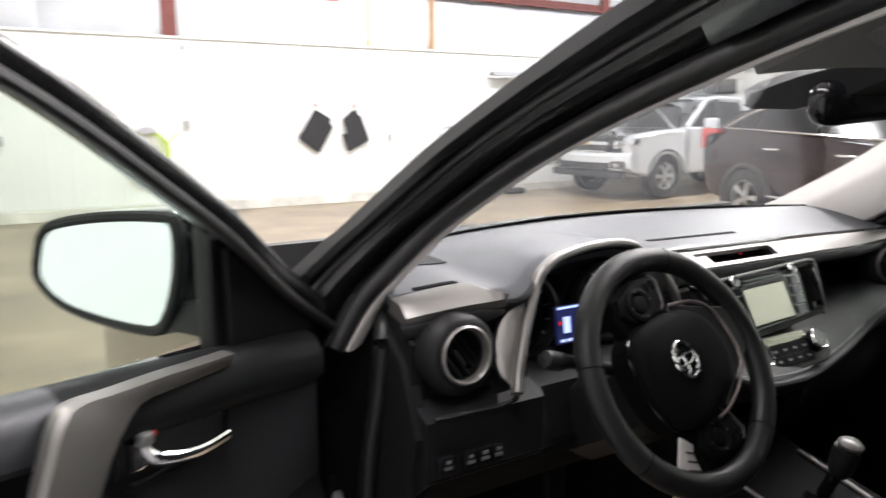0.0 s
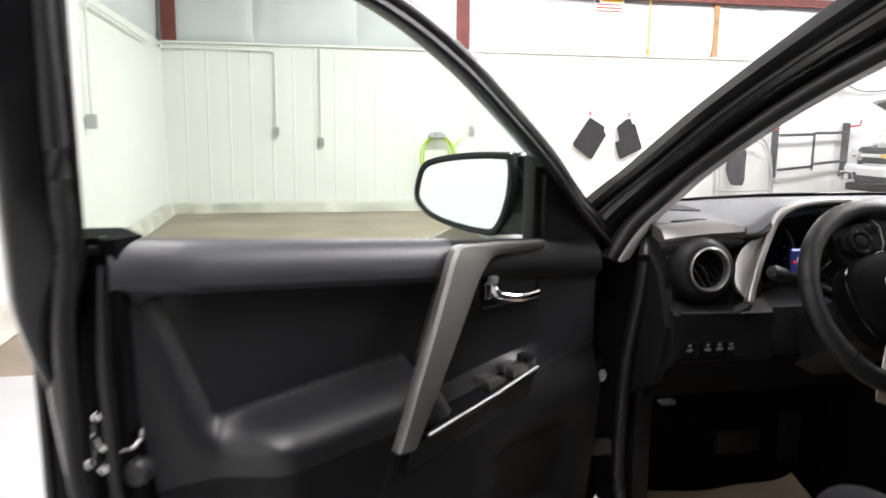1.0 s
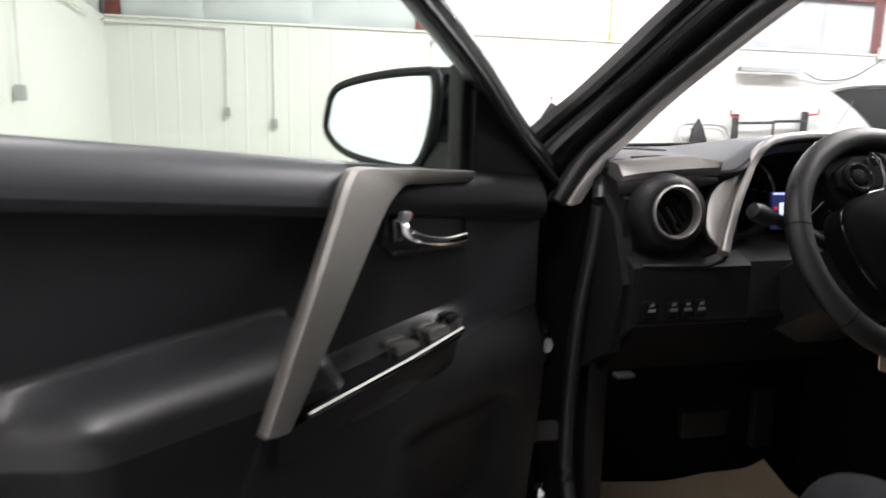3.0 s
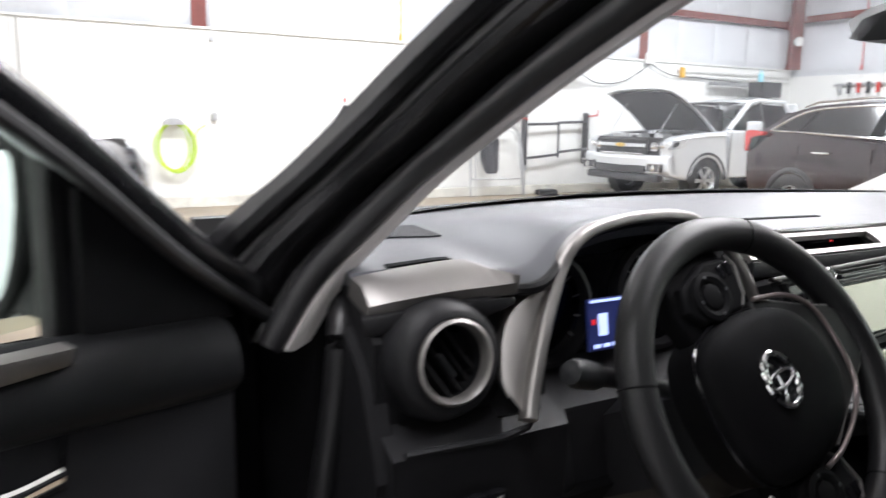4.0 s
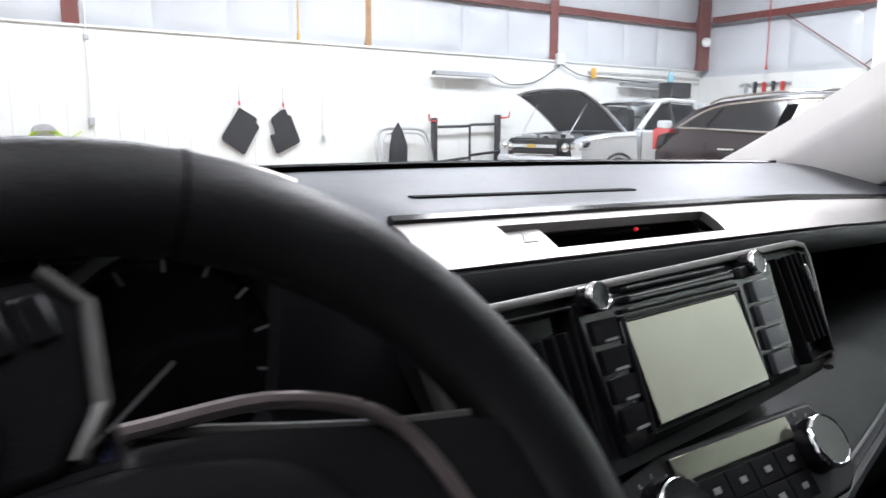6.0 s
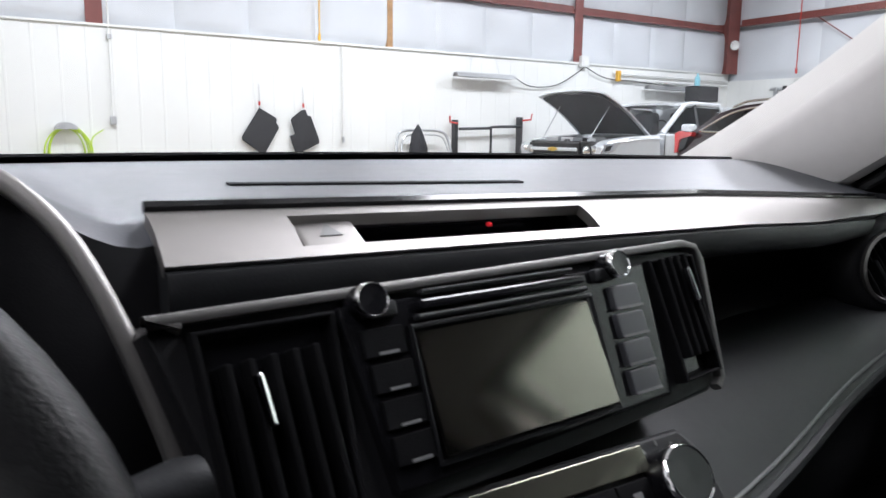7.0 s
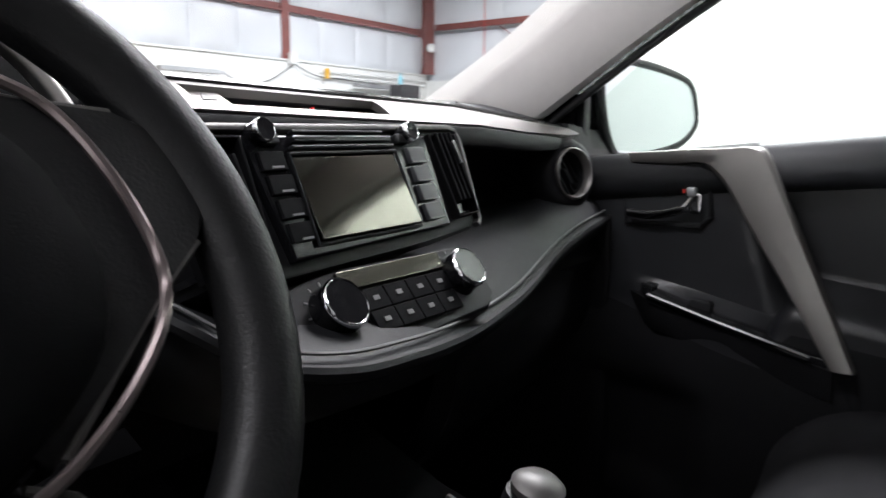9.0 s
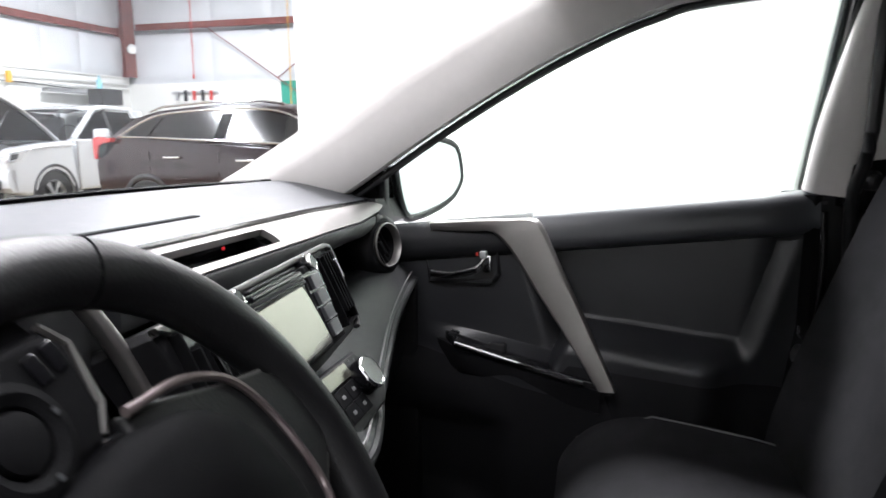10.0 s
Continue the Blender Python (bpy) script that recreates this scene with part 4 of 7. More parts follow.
part("hood_leg", sweep(B(), HL, flat(0.010, 0.016, 0.004, 3), up=(0, -1, 0.1)), M_SILV, dash)
part("hood_trim", sweep(B(), HP, flat(0.014, 0.018, 0.005, 3), up=(0, -1, 0.25)), M_SILV, dash, "satin silver instrument hood trim")
part("hood_inner", sweep(B(), [p + Vector((0, 0.03, -0.006)) for p in HP], flat(0.006, 0.06, 0.002), up=(0, -1, 0.1)), M_PLAST, dash)
LEAF = smooth_path([(-0.585, -0.026, 0.985), (-0.596, -0.010, 1.003), (-0.592, 0.003, 1.026), (-0.583, 0.014, 1.048), (-0.568, 0.022, 1.068), (-0.545, 0.020, 1.084), (-0.523, 0.022, 1.094)], 24)
low_hp = [q for q in HP if q.z < 1.092]
bm = B()
rings = []
for k, a in enumerate(LEAF):
    f = k / 23 * (len(low_hp) - 1)
    p = low_hp[int(f)].lerp(low_hp[min(int(f) + 1, len(low_hp) - 1)], f - int(f)) + Vector((-0.003, 0.002, 0))
    rings.append([p, p.lerp(a, 0.35) + Vector((-0.001, -0.002, 0)), p.lerp(a, 0.75) + Vector((-0.001, -0.002, 0)), a, a + Vector((0.008, 0.03, 0)), p + Vector((0.006, 0.03, 0))])
part("hood_side_panel", loft(bm, rings), M_SILV, dash, "satin silver side panel")
part("valley_lip", tube(B(), [(x, ip(x, XS, YFS) + 0.001, ip(x, XS, ZFS) - 0.014) for x in np.linspace(-0.612, -0.5, 24)], 0.006, 8), M_PLAST, dash)

# instruments
clus = part("instrument_panel", rbox(B(), (-0.385, 0.105, 1.025), (0.31, 0.02, 0.16), 0.01, None), M_GLOSS, dash, "dark instrument cluster")
for x in (-0.485, -0.315):
    m = facing((x, 0.088, 1.045), (0, -1, 0.15))
    part("dial_ring", revolve(B(), [(0.066, -0.004), (0.066, 0.012), (0.06, 0.014), (0.056, 0.0)], 36, m, True), M_PLAST, clus, "dark dial ring")
    for k in range(11):
        a = radians(220 - 26 * k)
        part("tick", rbox(B(), (0.05, 0, 0.004), (0.008, 0.0016, 0.001), 0, m @ pose(0, 0, 0, 0, 0, math.degrees(a))), M_LABEL, clus)
    part("needle", rbox(B(), (0.022, 0, 0.006), (0.045, 0.002, 0.002), 0, m @ pose(0, 0, 0, 0, 0, 220)), M_LABEL, clus)
m = facing((-0.411, 0.057, 1.028), (0, -1, 0.15)) @ Matrix.Scale(0.95, 4)
part("info_display", rbox(B(), (0, 0, 0), (0.066, 0.062, 0.006), 0.002, m), M_LCD, clus, "lit blue information display")
part("display_icon", rbox(B(), (-0.012, 0.0, 0.004), (0.013, 0.026, 0.002), 0.0, m), M_LCDW, clus, "white car picture")
part("display_line", rbox(B(), (0.0, 0.028, 0.004), (0.06, 0.003, 0.002), 0.0, m), M_LCDW, clus)
for k in range(4):
    part("display_line", rbox(B(), (-0.022 + 0.014 * k, -0.025, 0.004), (0.009, 0.004, 0.002), 0.0, m), M_LCDW, clus)
part("warning_lamp", rbox(B(), (-0.026, 0.004, 0.004), (0.005, 0.006, 0.002), 0.0, m), M_RED, clus, "red warning lamp")

# switches under the left vent
for k, x in enumerate((-0.69, -0.655, -0.632, -0.61)):
    s = part("dash_switch", rbox(B(), (x, -0.022, 0.897), (0.026 if k == 0 else 0.018, 0.012, 0.028), 0.004), M_GLOSS, dash, "small black switch")
    part("marking", rbox(B(), (x, -0.0295, 0.897), (0.011, 0.002, 0.004)), M_LABEL, s)
    part("marking", rbox(B(), (x, -0.0295, 0.905), (0.006, 0.002, 0.004)), M_LABEL, s)
part("latch_lever", rbox(B(), (-0.70, 0.02, 0.785), (0.03, 0.02, 0.006), 0.002), M_DIMB, dash)


def pad_at(x, y):
    """The point of the pad's surface over (x, y)."""
    u = (x + 0.712) / 1.487
    y0, y1 = pad_top(u, 0)[1], pad_top(u, 1)[1]
    return Vector(pad_top(u, (y - y0) / (y1 - y0)))


def on_pad(x0, x1, y0, y1, h, n=8):
    """A thin plate lying on the pad."""
    return slab(B(), lambda u, v: pad_at(x0 + (x1 - x0) * u, y0 + (y1 - y0) * v) + Vector((0, 0, h)), n, 3, 0.006)


part("side_defrost_slot", on_pad(-0.672, -0.602, 0.086, 0.096, 0.0015), M_COVER, dash)
# flat four-sided plate, darker than the pad round it
part("dark_pad_plate", on_pad(-0.70, -0.55, 0.20, 0.275, 0.002, 14), M_PADPLATE, dash, "thin dark plate lying on the dash pad")
part("defrost_slot", on_pad(-0.10, 0.155, 0.19, 0.20, 0.0015, 12), M_COVER, dash, "black windscreen vent slot")

part("pad_apron", slab(B(), lambda u, v: (-0.262 + 0.10 * u - 0.01 * v, ip(-0.262 + 0.10 * u, XS, YFS) + 0.002 - 0.012 * math.sin(math.pi * v), ip(-0.262 + 0.10 * u, XS, ZFS) - 0.01 - 0.15 * v), 10, 10, 0.01), M_PLAST, dash)

# silver band across the passenger side, with its tray
def band(u, v):
    x = -0.172 + 0.905 * u
    yt, zt = ip(x, [-0.172, 0.3, 0.73], [0.104, 0.118, 0.167]), ip(x, [-0.172, 0.3, 0.73], [1.104, 1.095, 1.072])
    w = ip(x, [-0.172, 0.45, 0.64, 0.735], [0.88, 0.8, 0.55, 0.3])
    yb, zb = yt - 0.05 * w, zt - 0.026 * w
    return x, yt + (yb - yt) * v, zt + (zb - zt) * v + 0.004 * math.sin(math.pi * v)


def tray_hole(u, v):
    x = -0.172 + 0.905 * u
    return -0.093 < x < 0.138 and 0.26 < v < 0.86


part("silver_band", slab(B(), band, 120, 14, -0.008, tray_hole), M_SILV, dash, "satin silver band along the dashboard")
part("band_lip", sweep(B(), [Vector(band(k / 40, 1.0)) + Vector((0, 0.012, -0.014)) for k in range(41)], flat(0.03, 0.024, 0.006), up=(0, 0, 1), scale=[1.0] * 30 + [1 - 0.06 * k for k in range(11)]), M_SOFT, dash, "black padded lip")
part("band_groove", tube(B(), [Vector(band(k / 40, 0.0)) + Vector((0, 0.003, 0.002)) for k in range(41)], 0.004, 6), M_GLOSS, dash)
tm = axes((0.015, ip(0.02, XS, YFS) - 0.012, 1.0725), (1, 0, 0), (0, 0.88, 0.45), (0, -0.45, 0.88))
bm = B()
for c, s in (((0, 0, -0.02), (0.24, 0.045, 0.004)), ((0, 0.022, -0.008), (0.24, 0.003, 0.026)), ((-0.12, 0, -0.008), (0.003, 0.045, 0.026)), ((0.118, 0, -0.008), (0.003, 0.045, 0.026)), ((0, -0.021, -0.010), (0.24, 0.003, 0.022))):
    rbox(bm, c, s, 0.001, tm)
part("tray", bm, M_GLOSS, dash, "black recessed tray")
hz = part("hazard_button", rbox(B(), (-0.088, 0.002, 0.008), (0.04, 0.034, 0.022), 0.004, tm), M_SILV, dash, "silver hazard button")
part("hazard_triangle", prism(B(), [(-0.007, -0.006), (0.007, -0.006), (0, 0.007)], 0.019, 0.0196, 0, tm @ Matrix.Translation((-0.088, 0.002, 0))), M_LABEL, hz)
# glowing red bead in place of a reflection; the tray has no lamp
part("tray_red_glint", rbox(B(), (0.055, 0.103, 1.085), (0.004, 0.003, 0.003), 0.001), M_RED, dash, "small red reflection in the tray, made as a glowing bead")
part("tray_ridge", rbox(B(), (0.07, -0.004, -0.012), (0.07, 0.02, 0.008), 0.004, tm), M_SOFT, dash)

# centre unit: local a to the side, b up its face, c towards the seats
UO, UX, UU, UN = (0.0088, 0.0118, 1.0153), (0.9966, 0.083, 0), (-0.032, 0.39, 0.920), (0.0764, -0.917, 0.39)
um = axes(UO, UX, UU, UN) @ Matrix.Diagonal((0.97, 0.96, 1, 1))
unit = part("centre_unit", prism(B(), [(-0.205, 0.052), (-0.2, 0.059), (0.198, 0.059), (0.206, 0.052), (0.19, -0.046), (0.18, -0.052), (0.06, -0.056), (-0.16, -0.062), (-0.175, -0.055)], -0.06, -0.002, 0.005, um), M_PLAST, dash, "black centre stack with audio unit and vents")
part("silver_frame", sweep(B(), [um @ Vector((a, b, 0.0)) for a, b in ((-0.19, 0.052), (-0.205, 0.056), (0.19, 0.06), (0.204, 0.056), (0.207, 0.046), (0.192, -0.044), (0.184, -0.05))], flat(0.006, 0.008, 0.002), up=UN), M_LEG, unit, "dim satin edge")
face = part("audio_face", prism(B(), [(-0.112, 0.05), (0.136, 0.05), (0.128, -0.045), (-0.098, -0.05)], -0.004, 0.005, 0.003, um), M_GLOSS, unit, "glossy black audio fascia")
part("screen", rbox(B(), (0, 0, 0), (0.138, 0.070, 0.004), 0.0015, um @ pose(0, -0.004, 0.007, -4.5)), M_SCREEN, unit, "blank grey-brown touch screen")
part("screen_edge", sweep(B(), [um @ Vector((a, b, 0.0075)) for a, b in ((-0.071, 0.033), (0.071, 0.033), (0.071, -0.041), (-0.071, -0.041))], flat(0.003, 0.003, 0.001), up=UN, closed=True), M_SOFT, unit)
part("disc_slot", rbox(B(), (0, 0.044, 0.008), (0.13, 0.006, 0.008), 0.002, um), M_GLOSS, unit)
part("slot_bar", rbox(B(), (0, 0.0375, 0.008), (0.135, 0.0035, 0.006), 0.0015, um), M_SOFT, unit)
part("slot_bar", rbox(B(), (0, 0.0515, 0.006), (0.12, 0.0025, 0.006), 0.001, um), M_SOFT, unit)
for a in (-0.088, 0.088):
    part("eject_button", rbox(B(), (a, 0.045, 0.007), (0.02, 0.009, 0.006), 0.002, um), M_SOFT, unit, "dark satin button")


def knob(m, r, h, parent, label):
    k = part("knob", revolve(B(), [(r * 1.08, 0), (r * 1.02, h * 0.4), (r, h * 0.85), (r * 0.92, h), (0.001, h * 0.98)], 28, m), M_GLOSS, parent, label)
    part("knob_ring", revolve(B(), [(r * 1.0, h * 0.8), (r * 1.04, h * 0.86), (r * 1.0, h * 0.98), (r * 0.93, h * 1.03), (r * 0.89, h * 1.0)], 28, m, True), M_CHROME, k, "chrome knob ring")
    return k


for a in (-0.096, 0.098):
    knob(um @ pose(a, 0.05, -0.004), 0.0095, 0.02, unit, "glossy black knob")
for k in range(4):
    b = part("audio_button", rbox(B(), (-0.089 + 0.002 * k, 0.028 - 0.019 * k, 0.006), (0.026, 0.0155, 0.003), 0.001, um), M_COVER, unit)
    part("marking", rbox(B(), (-0.089 + 0.002 * k, 0.022 - 0.019 * k, 0.0095), (0.012, 0.0016, 0.001), 0, um), M_LABEL, b)
    c = part("audio_button", rbox(B(), (0.104 - 0.001 * k, 0.028 - 0.019 * k, 0.006), (0.028, 0.0165, 0.007), 0.002, um), M_DIMB, unit, "grey satin button")
    part("marking", rbox(B(), (0.104 - 0.001 * k, 0.0205 - 0.019 * k, 0.0098), (0.026, 0.0016, 0.001), 0, um), M_LABEL, c)


def tall_vent(a0, a1, b0, b1, n, parent, da, db):
    v = part("tall_vent", prism(B(), [(a0, b0), (a1, b0 + 0.004), (a1 + 0.004, b1), (a0 - 0.006, b1)], -0.03, -0.001, 0, um), M_GLOSS, parent, "tall black air vent")
    for k in range(n):
        a = a0 + (a1 - a0) * (k + 0.5) / n
        part("slat", rbox(B(), (a, (b0 + b1) / 2, 0.003), (0.0035, b1 - b0 - 0.008, 0.016), 0.001, um @ pose(0, 0, 0, 0, 0, 3)), M_COVER, v)
    part("tab", rbox(B(), ((a0 + a1) / 2 + da, (b0 + b1) / 2 + db, 0.012), (0.004, 0.026, 0.008), 0.0018, um @ pose(0, 0, 0, 0, 0, 6)), M_CHROME, v, "bright metal vent tab")
    part("vent_rim", sweep(B(), [um @ Vector((a, b, 0.002)) for a, b in ((a0 - 0.002, b0 - 0.003), (a1 + 0.002, b0 - 0.001), (a1 + 0.006, b1 + 0.003), (a0 - 0.008, b1 + 0.003))], flat(0.004, 0.012, 0.0015), up=UN, closed=True), M_COVER, v)


tall_vent(-0.178, -0.122, -0.048, 0.044, 5, unit, -0.009, 0.03)
tall_vent(0.148, 0.184, -0.036, 0.046, 4, unit, 0.008, 0.004)

# padded shelf that sweeps from the start button to the passenger side
EDGE = smooth_path([(-0.19, 0.03, 0.965), (-0.178, -0.015, 0.95), (-0.154, -0.053, 0.927), (-0.13, -0.073, 0.918), (-0.085, -0.08, 0.909), (-0.03, -0.078, 0.904), (0.02, -0.07, 0.899), (0.10, -0.047, 0.890), (0.185, -0.02, 0.884), (0.298, 0.01, 0.886), (0.442, 0.042, 0.909), (0.57, 0.062, 0.925), (0.693, 0.08, 0.933)], 64)
rings = []
for p in EDGE:
    x = p.x
    yb = ip(x, [-0.2, 0.2, 0.45, 0.72], [0.06, 0.11, 0.16, 0.14])
    zb = ip(x, [-0.2, -0.1, 0.0, 0.12, 0.2, 0.45, 0.72], [0.968, 0.95, 0.94, 0.94, 0.955, 0.962, 0.968])
    bk = Vector((x, yb, zb))
    rings.append([bk, bk.lerp(p, 0.35) + Vector((0, 0, 0.006)), bk.lerp(p, 0.7) + Vector((0, 0, 0.008)), p + Vector((0, 0.012, 0.006)), p, p + Vector((0, 0.0, -0.012)), p + Vector((0, 0.02, -0.035)), p + Vector((0, 0.07, -0.06)), Vector((x, 0.2, zb - 0.1)), Vector((x, 0.22, zb - 0.02))])
shelf = part("padded_shelf", loft(B(), rings), M_SOFT, dash, "charcoal padded shelf with grey stitching")
part("stitching", tube(B(), [p + Vector((0, 0.006, 0.0085)) for p in EDGE[4:]], 0.0016, 6), M_STITCH, shelf, "grey stitched seam")
part("edge_bead", tube(B(), [p + Vector((0, -0.001, -0.004)) for p in EDGE], 0.006, 8), M_SOFT, shelf)

# climate panel
cm = axes((0.025, -0.027, 0.928), (1, 0, 0), (0, 0.62, 0.785), (0, -0.785, 0.62))
cl = part("climate_panel", prism(B(), [(-0.135, -0.01), (-0.118, 0.03), (-0.07, 0.036), (0.105, 0.036), (0.118, 0.02), (0.12, -0.02), (0.10, -0.032), (-0.06, -0.038), (-0.115, -0.035)], -0.05, 0.004, 0.004, cm), M_PLAST, dash, "black climate control panel")
part("climate_display", rbox(B(), (0.0, 0.024, 0.006), (0.13, 0.016, 0.004), 0.001, cm), M_PALE, cl, "pale blank climate display")
knob(cm @ pose(-0.083, 0.002, 0.003), 0.0202, 0.019, cl, "glossy black climate dial")
knob(cm @ pose(0.08, 0.006, 0.003), 0.0192, 0.019, cl, "glossy black climate dial")
for r in range(2):
    for k in range(4):
        b = part("climate_button", rbox(B(), (-0.038 + 0.028 * k, 0.004 - 0.019 * r, 0.006), (0.027, 0.0185, 0.0045), 0.0012, cm), M_COVER, cl)
        part("marking", rbox(B(), (-0.038 + 0.028 * k, 0.004 - 0.019 * r, 0.0087), (0.007, 0.004, 0.0006), 0.0002, cm), M_LABEL, b)
for a, c in ((-0.083, 0.002), (0.08, 0.006)):
    for k in range(9):
        q = radians(210 - 30 * k)
        part("tick", rbox(B(), (0.0245, 0, 0.0052), (0.003, 0.0012, 0.0008), 0, cm @ Matrix.Translation((a, c, 0)) @ pose(0, 0, 0, 0, 0, math.degrees(q))), M_LABEL, cl)
sm2 = axes((-0.134, -0.025, 0.944), (1, 0, 0), (0, 0.7, 0.714), (0, -0.714, 0.7)) @ Matrix.Scale(0.68, 4)
sb = part("start_button", revolve(B(), [(0.03, -0.01), (0.03, 0.004), (0.027, 0.007), (0.022, 0.006), (0.02, 0.003), (0.001, 0.003)], 30, sm2), M_GLOSS, dash, "round engine start button")
part("button_ring", revolve(B(), [(0.027, 0.004), (0.026, 0.008), (0.0235, 0.008), (0.0225, 0.004)], 30, sm2, True), M_CHROME, sb, "chrome ring")
part("button_lamp", rbox(B(), (0, -0.001, 0.0045), (0.015, 0.014, 0.002), 0.0, sm2), M_BLUE, sb, "lit blue lamp")

# lower console, glovebox, floor
part("glovebox", slab(B(), lambda u, v: (0.22 + 0.5 * u, 0.06 + 0.06 * u + 0.08 * v + 0.04 * math.sin(math.pi * v) * -1, 0.86 - 0.22 * v), 8, 8, -0.03), M_PLAST, dash, "black glovebox lid")
bm = B()
loft(bm, [[(-0.13, y, 0.36), (-0.12, y, z), (-0.10, y, z + 0.02), (0.12, y, z + 0.02), (0.14, y, z), (0.15, y, 0.36)] for y, z in ((0.3, 0.82), (0.0, 0.70), (-0.2, 0.66), (-0.9, 0.68))])
con = part("centre_console", bm, M_COVER, car, "black centre console")
part("console_trim", tube(B(), smooth_path([(-0.10, -0.02, 0.72), (-0.09, -0.2, 0.685), (-0.02, -0.3, 0.685), (0.08, -0.2, 0.685), (0.10, -0.02, 0.72)], 24), 0.004, 6), M_SILV, con)
sh = part("shift_lever", tube(B(), [(0.0, -0.12, 0.68), (0.0, -0.155, 0.77)], 0.012, 10), M_GLOSS, con, "gear lever with a black and silver knob")
part("shift_knob", revolve(B(), [(0.014, 0), (0.02, 0.012), (0.022, 0.04), (0.02, 0.055), (0.001, 0.06)], 20, facing((0.0, -0.152, 0.755), (0, -0.25, 1), (0, 1, 0))), M_LEATHER, sh)
part("knob_cap", revolve(B(), [(0.019, 0.0), (0.02, 0.006), (0.014, 0.011), (0.001, 0.012)], 20, facing((0.0, -0.168, 0.811), (0, -0.25, 1), (0, 1, 0))), M_LEG, sh, "satin silver cap")
part("shift_boot", revolve(B(), [(0.06, 0), (0.05, 0.02), (0.03, 0.03), (0.014, 0.05)], 20, pose(0.0, -0.12, 0.66)), M_COVER, con)
part("car_floor", rbox(B(), (0, -0.45, 0.365), (1.38, 1.9, 0.05), 0.0), M_CARPET, car, "black carpet floor", smooth=False)
part("footwell", slab(B(), lambda u, v: (-0.69 + 1.38 * u, 0.44 + 0.2 * v, 0.39 + 0.42 * v), 4, 4, 0.02), M_CARPET, car)
part("kick_side", rbox(B(), (-0.68, 0.3, 0.62), (0.04, 0.32, 0.5), 0.01), M_PLAST, car)
part("kick_side", rbox(B(), (0.725, 0.33, 0.62), (0.04, 0.5, 0.62), 0.01), M_PLAST, car)
for x, w in ((-0.34, 0.11), (-0.2, 0.05)):
    part("pedal", rbox(B(), (x, 0.33, 0.55), (w, 0.02, 0.06 if w > 0.1 else 0.13), 0.006, None), M_RUBBER, car)

bm = slab(B(), lambda u, v: (-0.655 + 0.48 * u, 0.34 - 0.58 * v, 0.396 + 0.03 * max(0, 1 - v * 6) + 0.012 * noise.noise((u * 3, v * 4, 0)) + 0.02 * (2 * u - 1) ** 6), 20, 20, 0.003)
pm = tagged(part("paper_floor_mat", bm, M_PAPER, None, "cream paper floor mat with muddy marks"), "cream paper floor mat with muddy marks", "paper mat")
rnd = random.Random(4)
for k in range(70):
    u, v = min(0.95, max(0.05, rnd.gauss(0.62, 0.14))), min(0.95, max(0.05, rnd.gauss(0.5, 0.14)))
    x, y, r = -0.655 + 0.48 * u, 0.34 - 0.58 * v, rnd.choice((0.0025, 0.004, 0.004, 0.006, 0.009))
    part("mud_mark", prism(B(), [(r * rnd.uniform(0.6, 1.3) * math.cos(a), r * rnd.uniform(0.4, 1.1) * math.sin(a)) for a in np.linspace(0, 2 * math.pi, 7, endpoint=False)], 0, 0.0015, 0, pose(x, y, 0.3985 + 0.03 * max(0, 1 - v * 6) + 0.012 * noise.noise((u * 3, v * 4, 0)) + 0.02 * (2 * u - 1) ** 6, 0, 0, rnd.uniform(0, 360))), M_MUD, pm)

# ---- steering wheel, turned about a quarter to the left ----
wc, tilt = Vector((-0.384, -0.134, 1.009)), 30
w0 = axes(wc, (1, 0, 0), (0, math.sin(radians(tilt)), math.cos(radians(tilt))), (0, -math.cos(radians(tilt)), math.sin(radians(tilt))))
wm = w0 @ pose(0, 0, 0, 0, 0, 106)
RW = 0.156
NW = wm.to_3x3() @ Vector((0, 0, 1))
rim_pts = [wm @ Vector((RW * math.cos(a), RW * math.sin(a), 0)) for a in np.linspace(0, 2 * math.pi, 72, endpoint=False)]
wheel = part("steering_wheel", sweep(B(), rim_pts, circle(0.0178, 16, 0.0155), up=NW, closed=True), M_LEATHER, car, "black leather steering wheel turned to one side")
for a in (-30, 65, 210, 115):
    c, s = math.cos(radians(a)), math.sin(radians(a))
    part("rim_seam", sweep(B(), [wm @ Vector(((RW + 0.0176 * math.cos(b)) * c, (RW + 0.0176 * math.cos(b)) * s, 0.0154 * math.sin(b))) for b in np.linspace(0, 2 * math.pi, 20, endpoint=False)], circle(0.0009, 5), up=(0.3, 0.2, 0.9), closed=True), M_COVER, wheel)
cov = smooth_loop([(-0.066, 0.06), (-0.04, 0.078), (0.0, 0.084), (0.04, 0.078), (0.066, 0.06), (0.076, 0.02), (0.07, -0.03), (0.052, -0.068), (0.025, -0.085), (0.0, -0.088), (-0.025, -0.085), (-0.052, -0.068), (-0.07, -0.03), (-0.076, 0.02)], 42)
part("airbag_cover", loft(B(), [[(a * k, b * k, c) for a, b in cov] for k, c in ((1.0, -0.035), (1.0, 0.004), (0.985, 0.011), (0.94, 0.017), (0.8, 0.0225), (0.5, 0.0265), (0.22, 0.0275), (0.02, 0.0275))], m=wm), M_COVER, wheel, "black grained airbag cover")
part("cover_seam", tube(B(), [wm @ Vector((a * 1.012, b * 1.012, 0.002)) for a, b in cov], 0.0024, 6, closed=True), M_GLOSS, wheel)
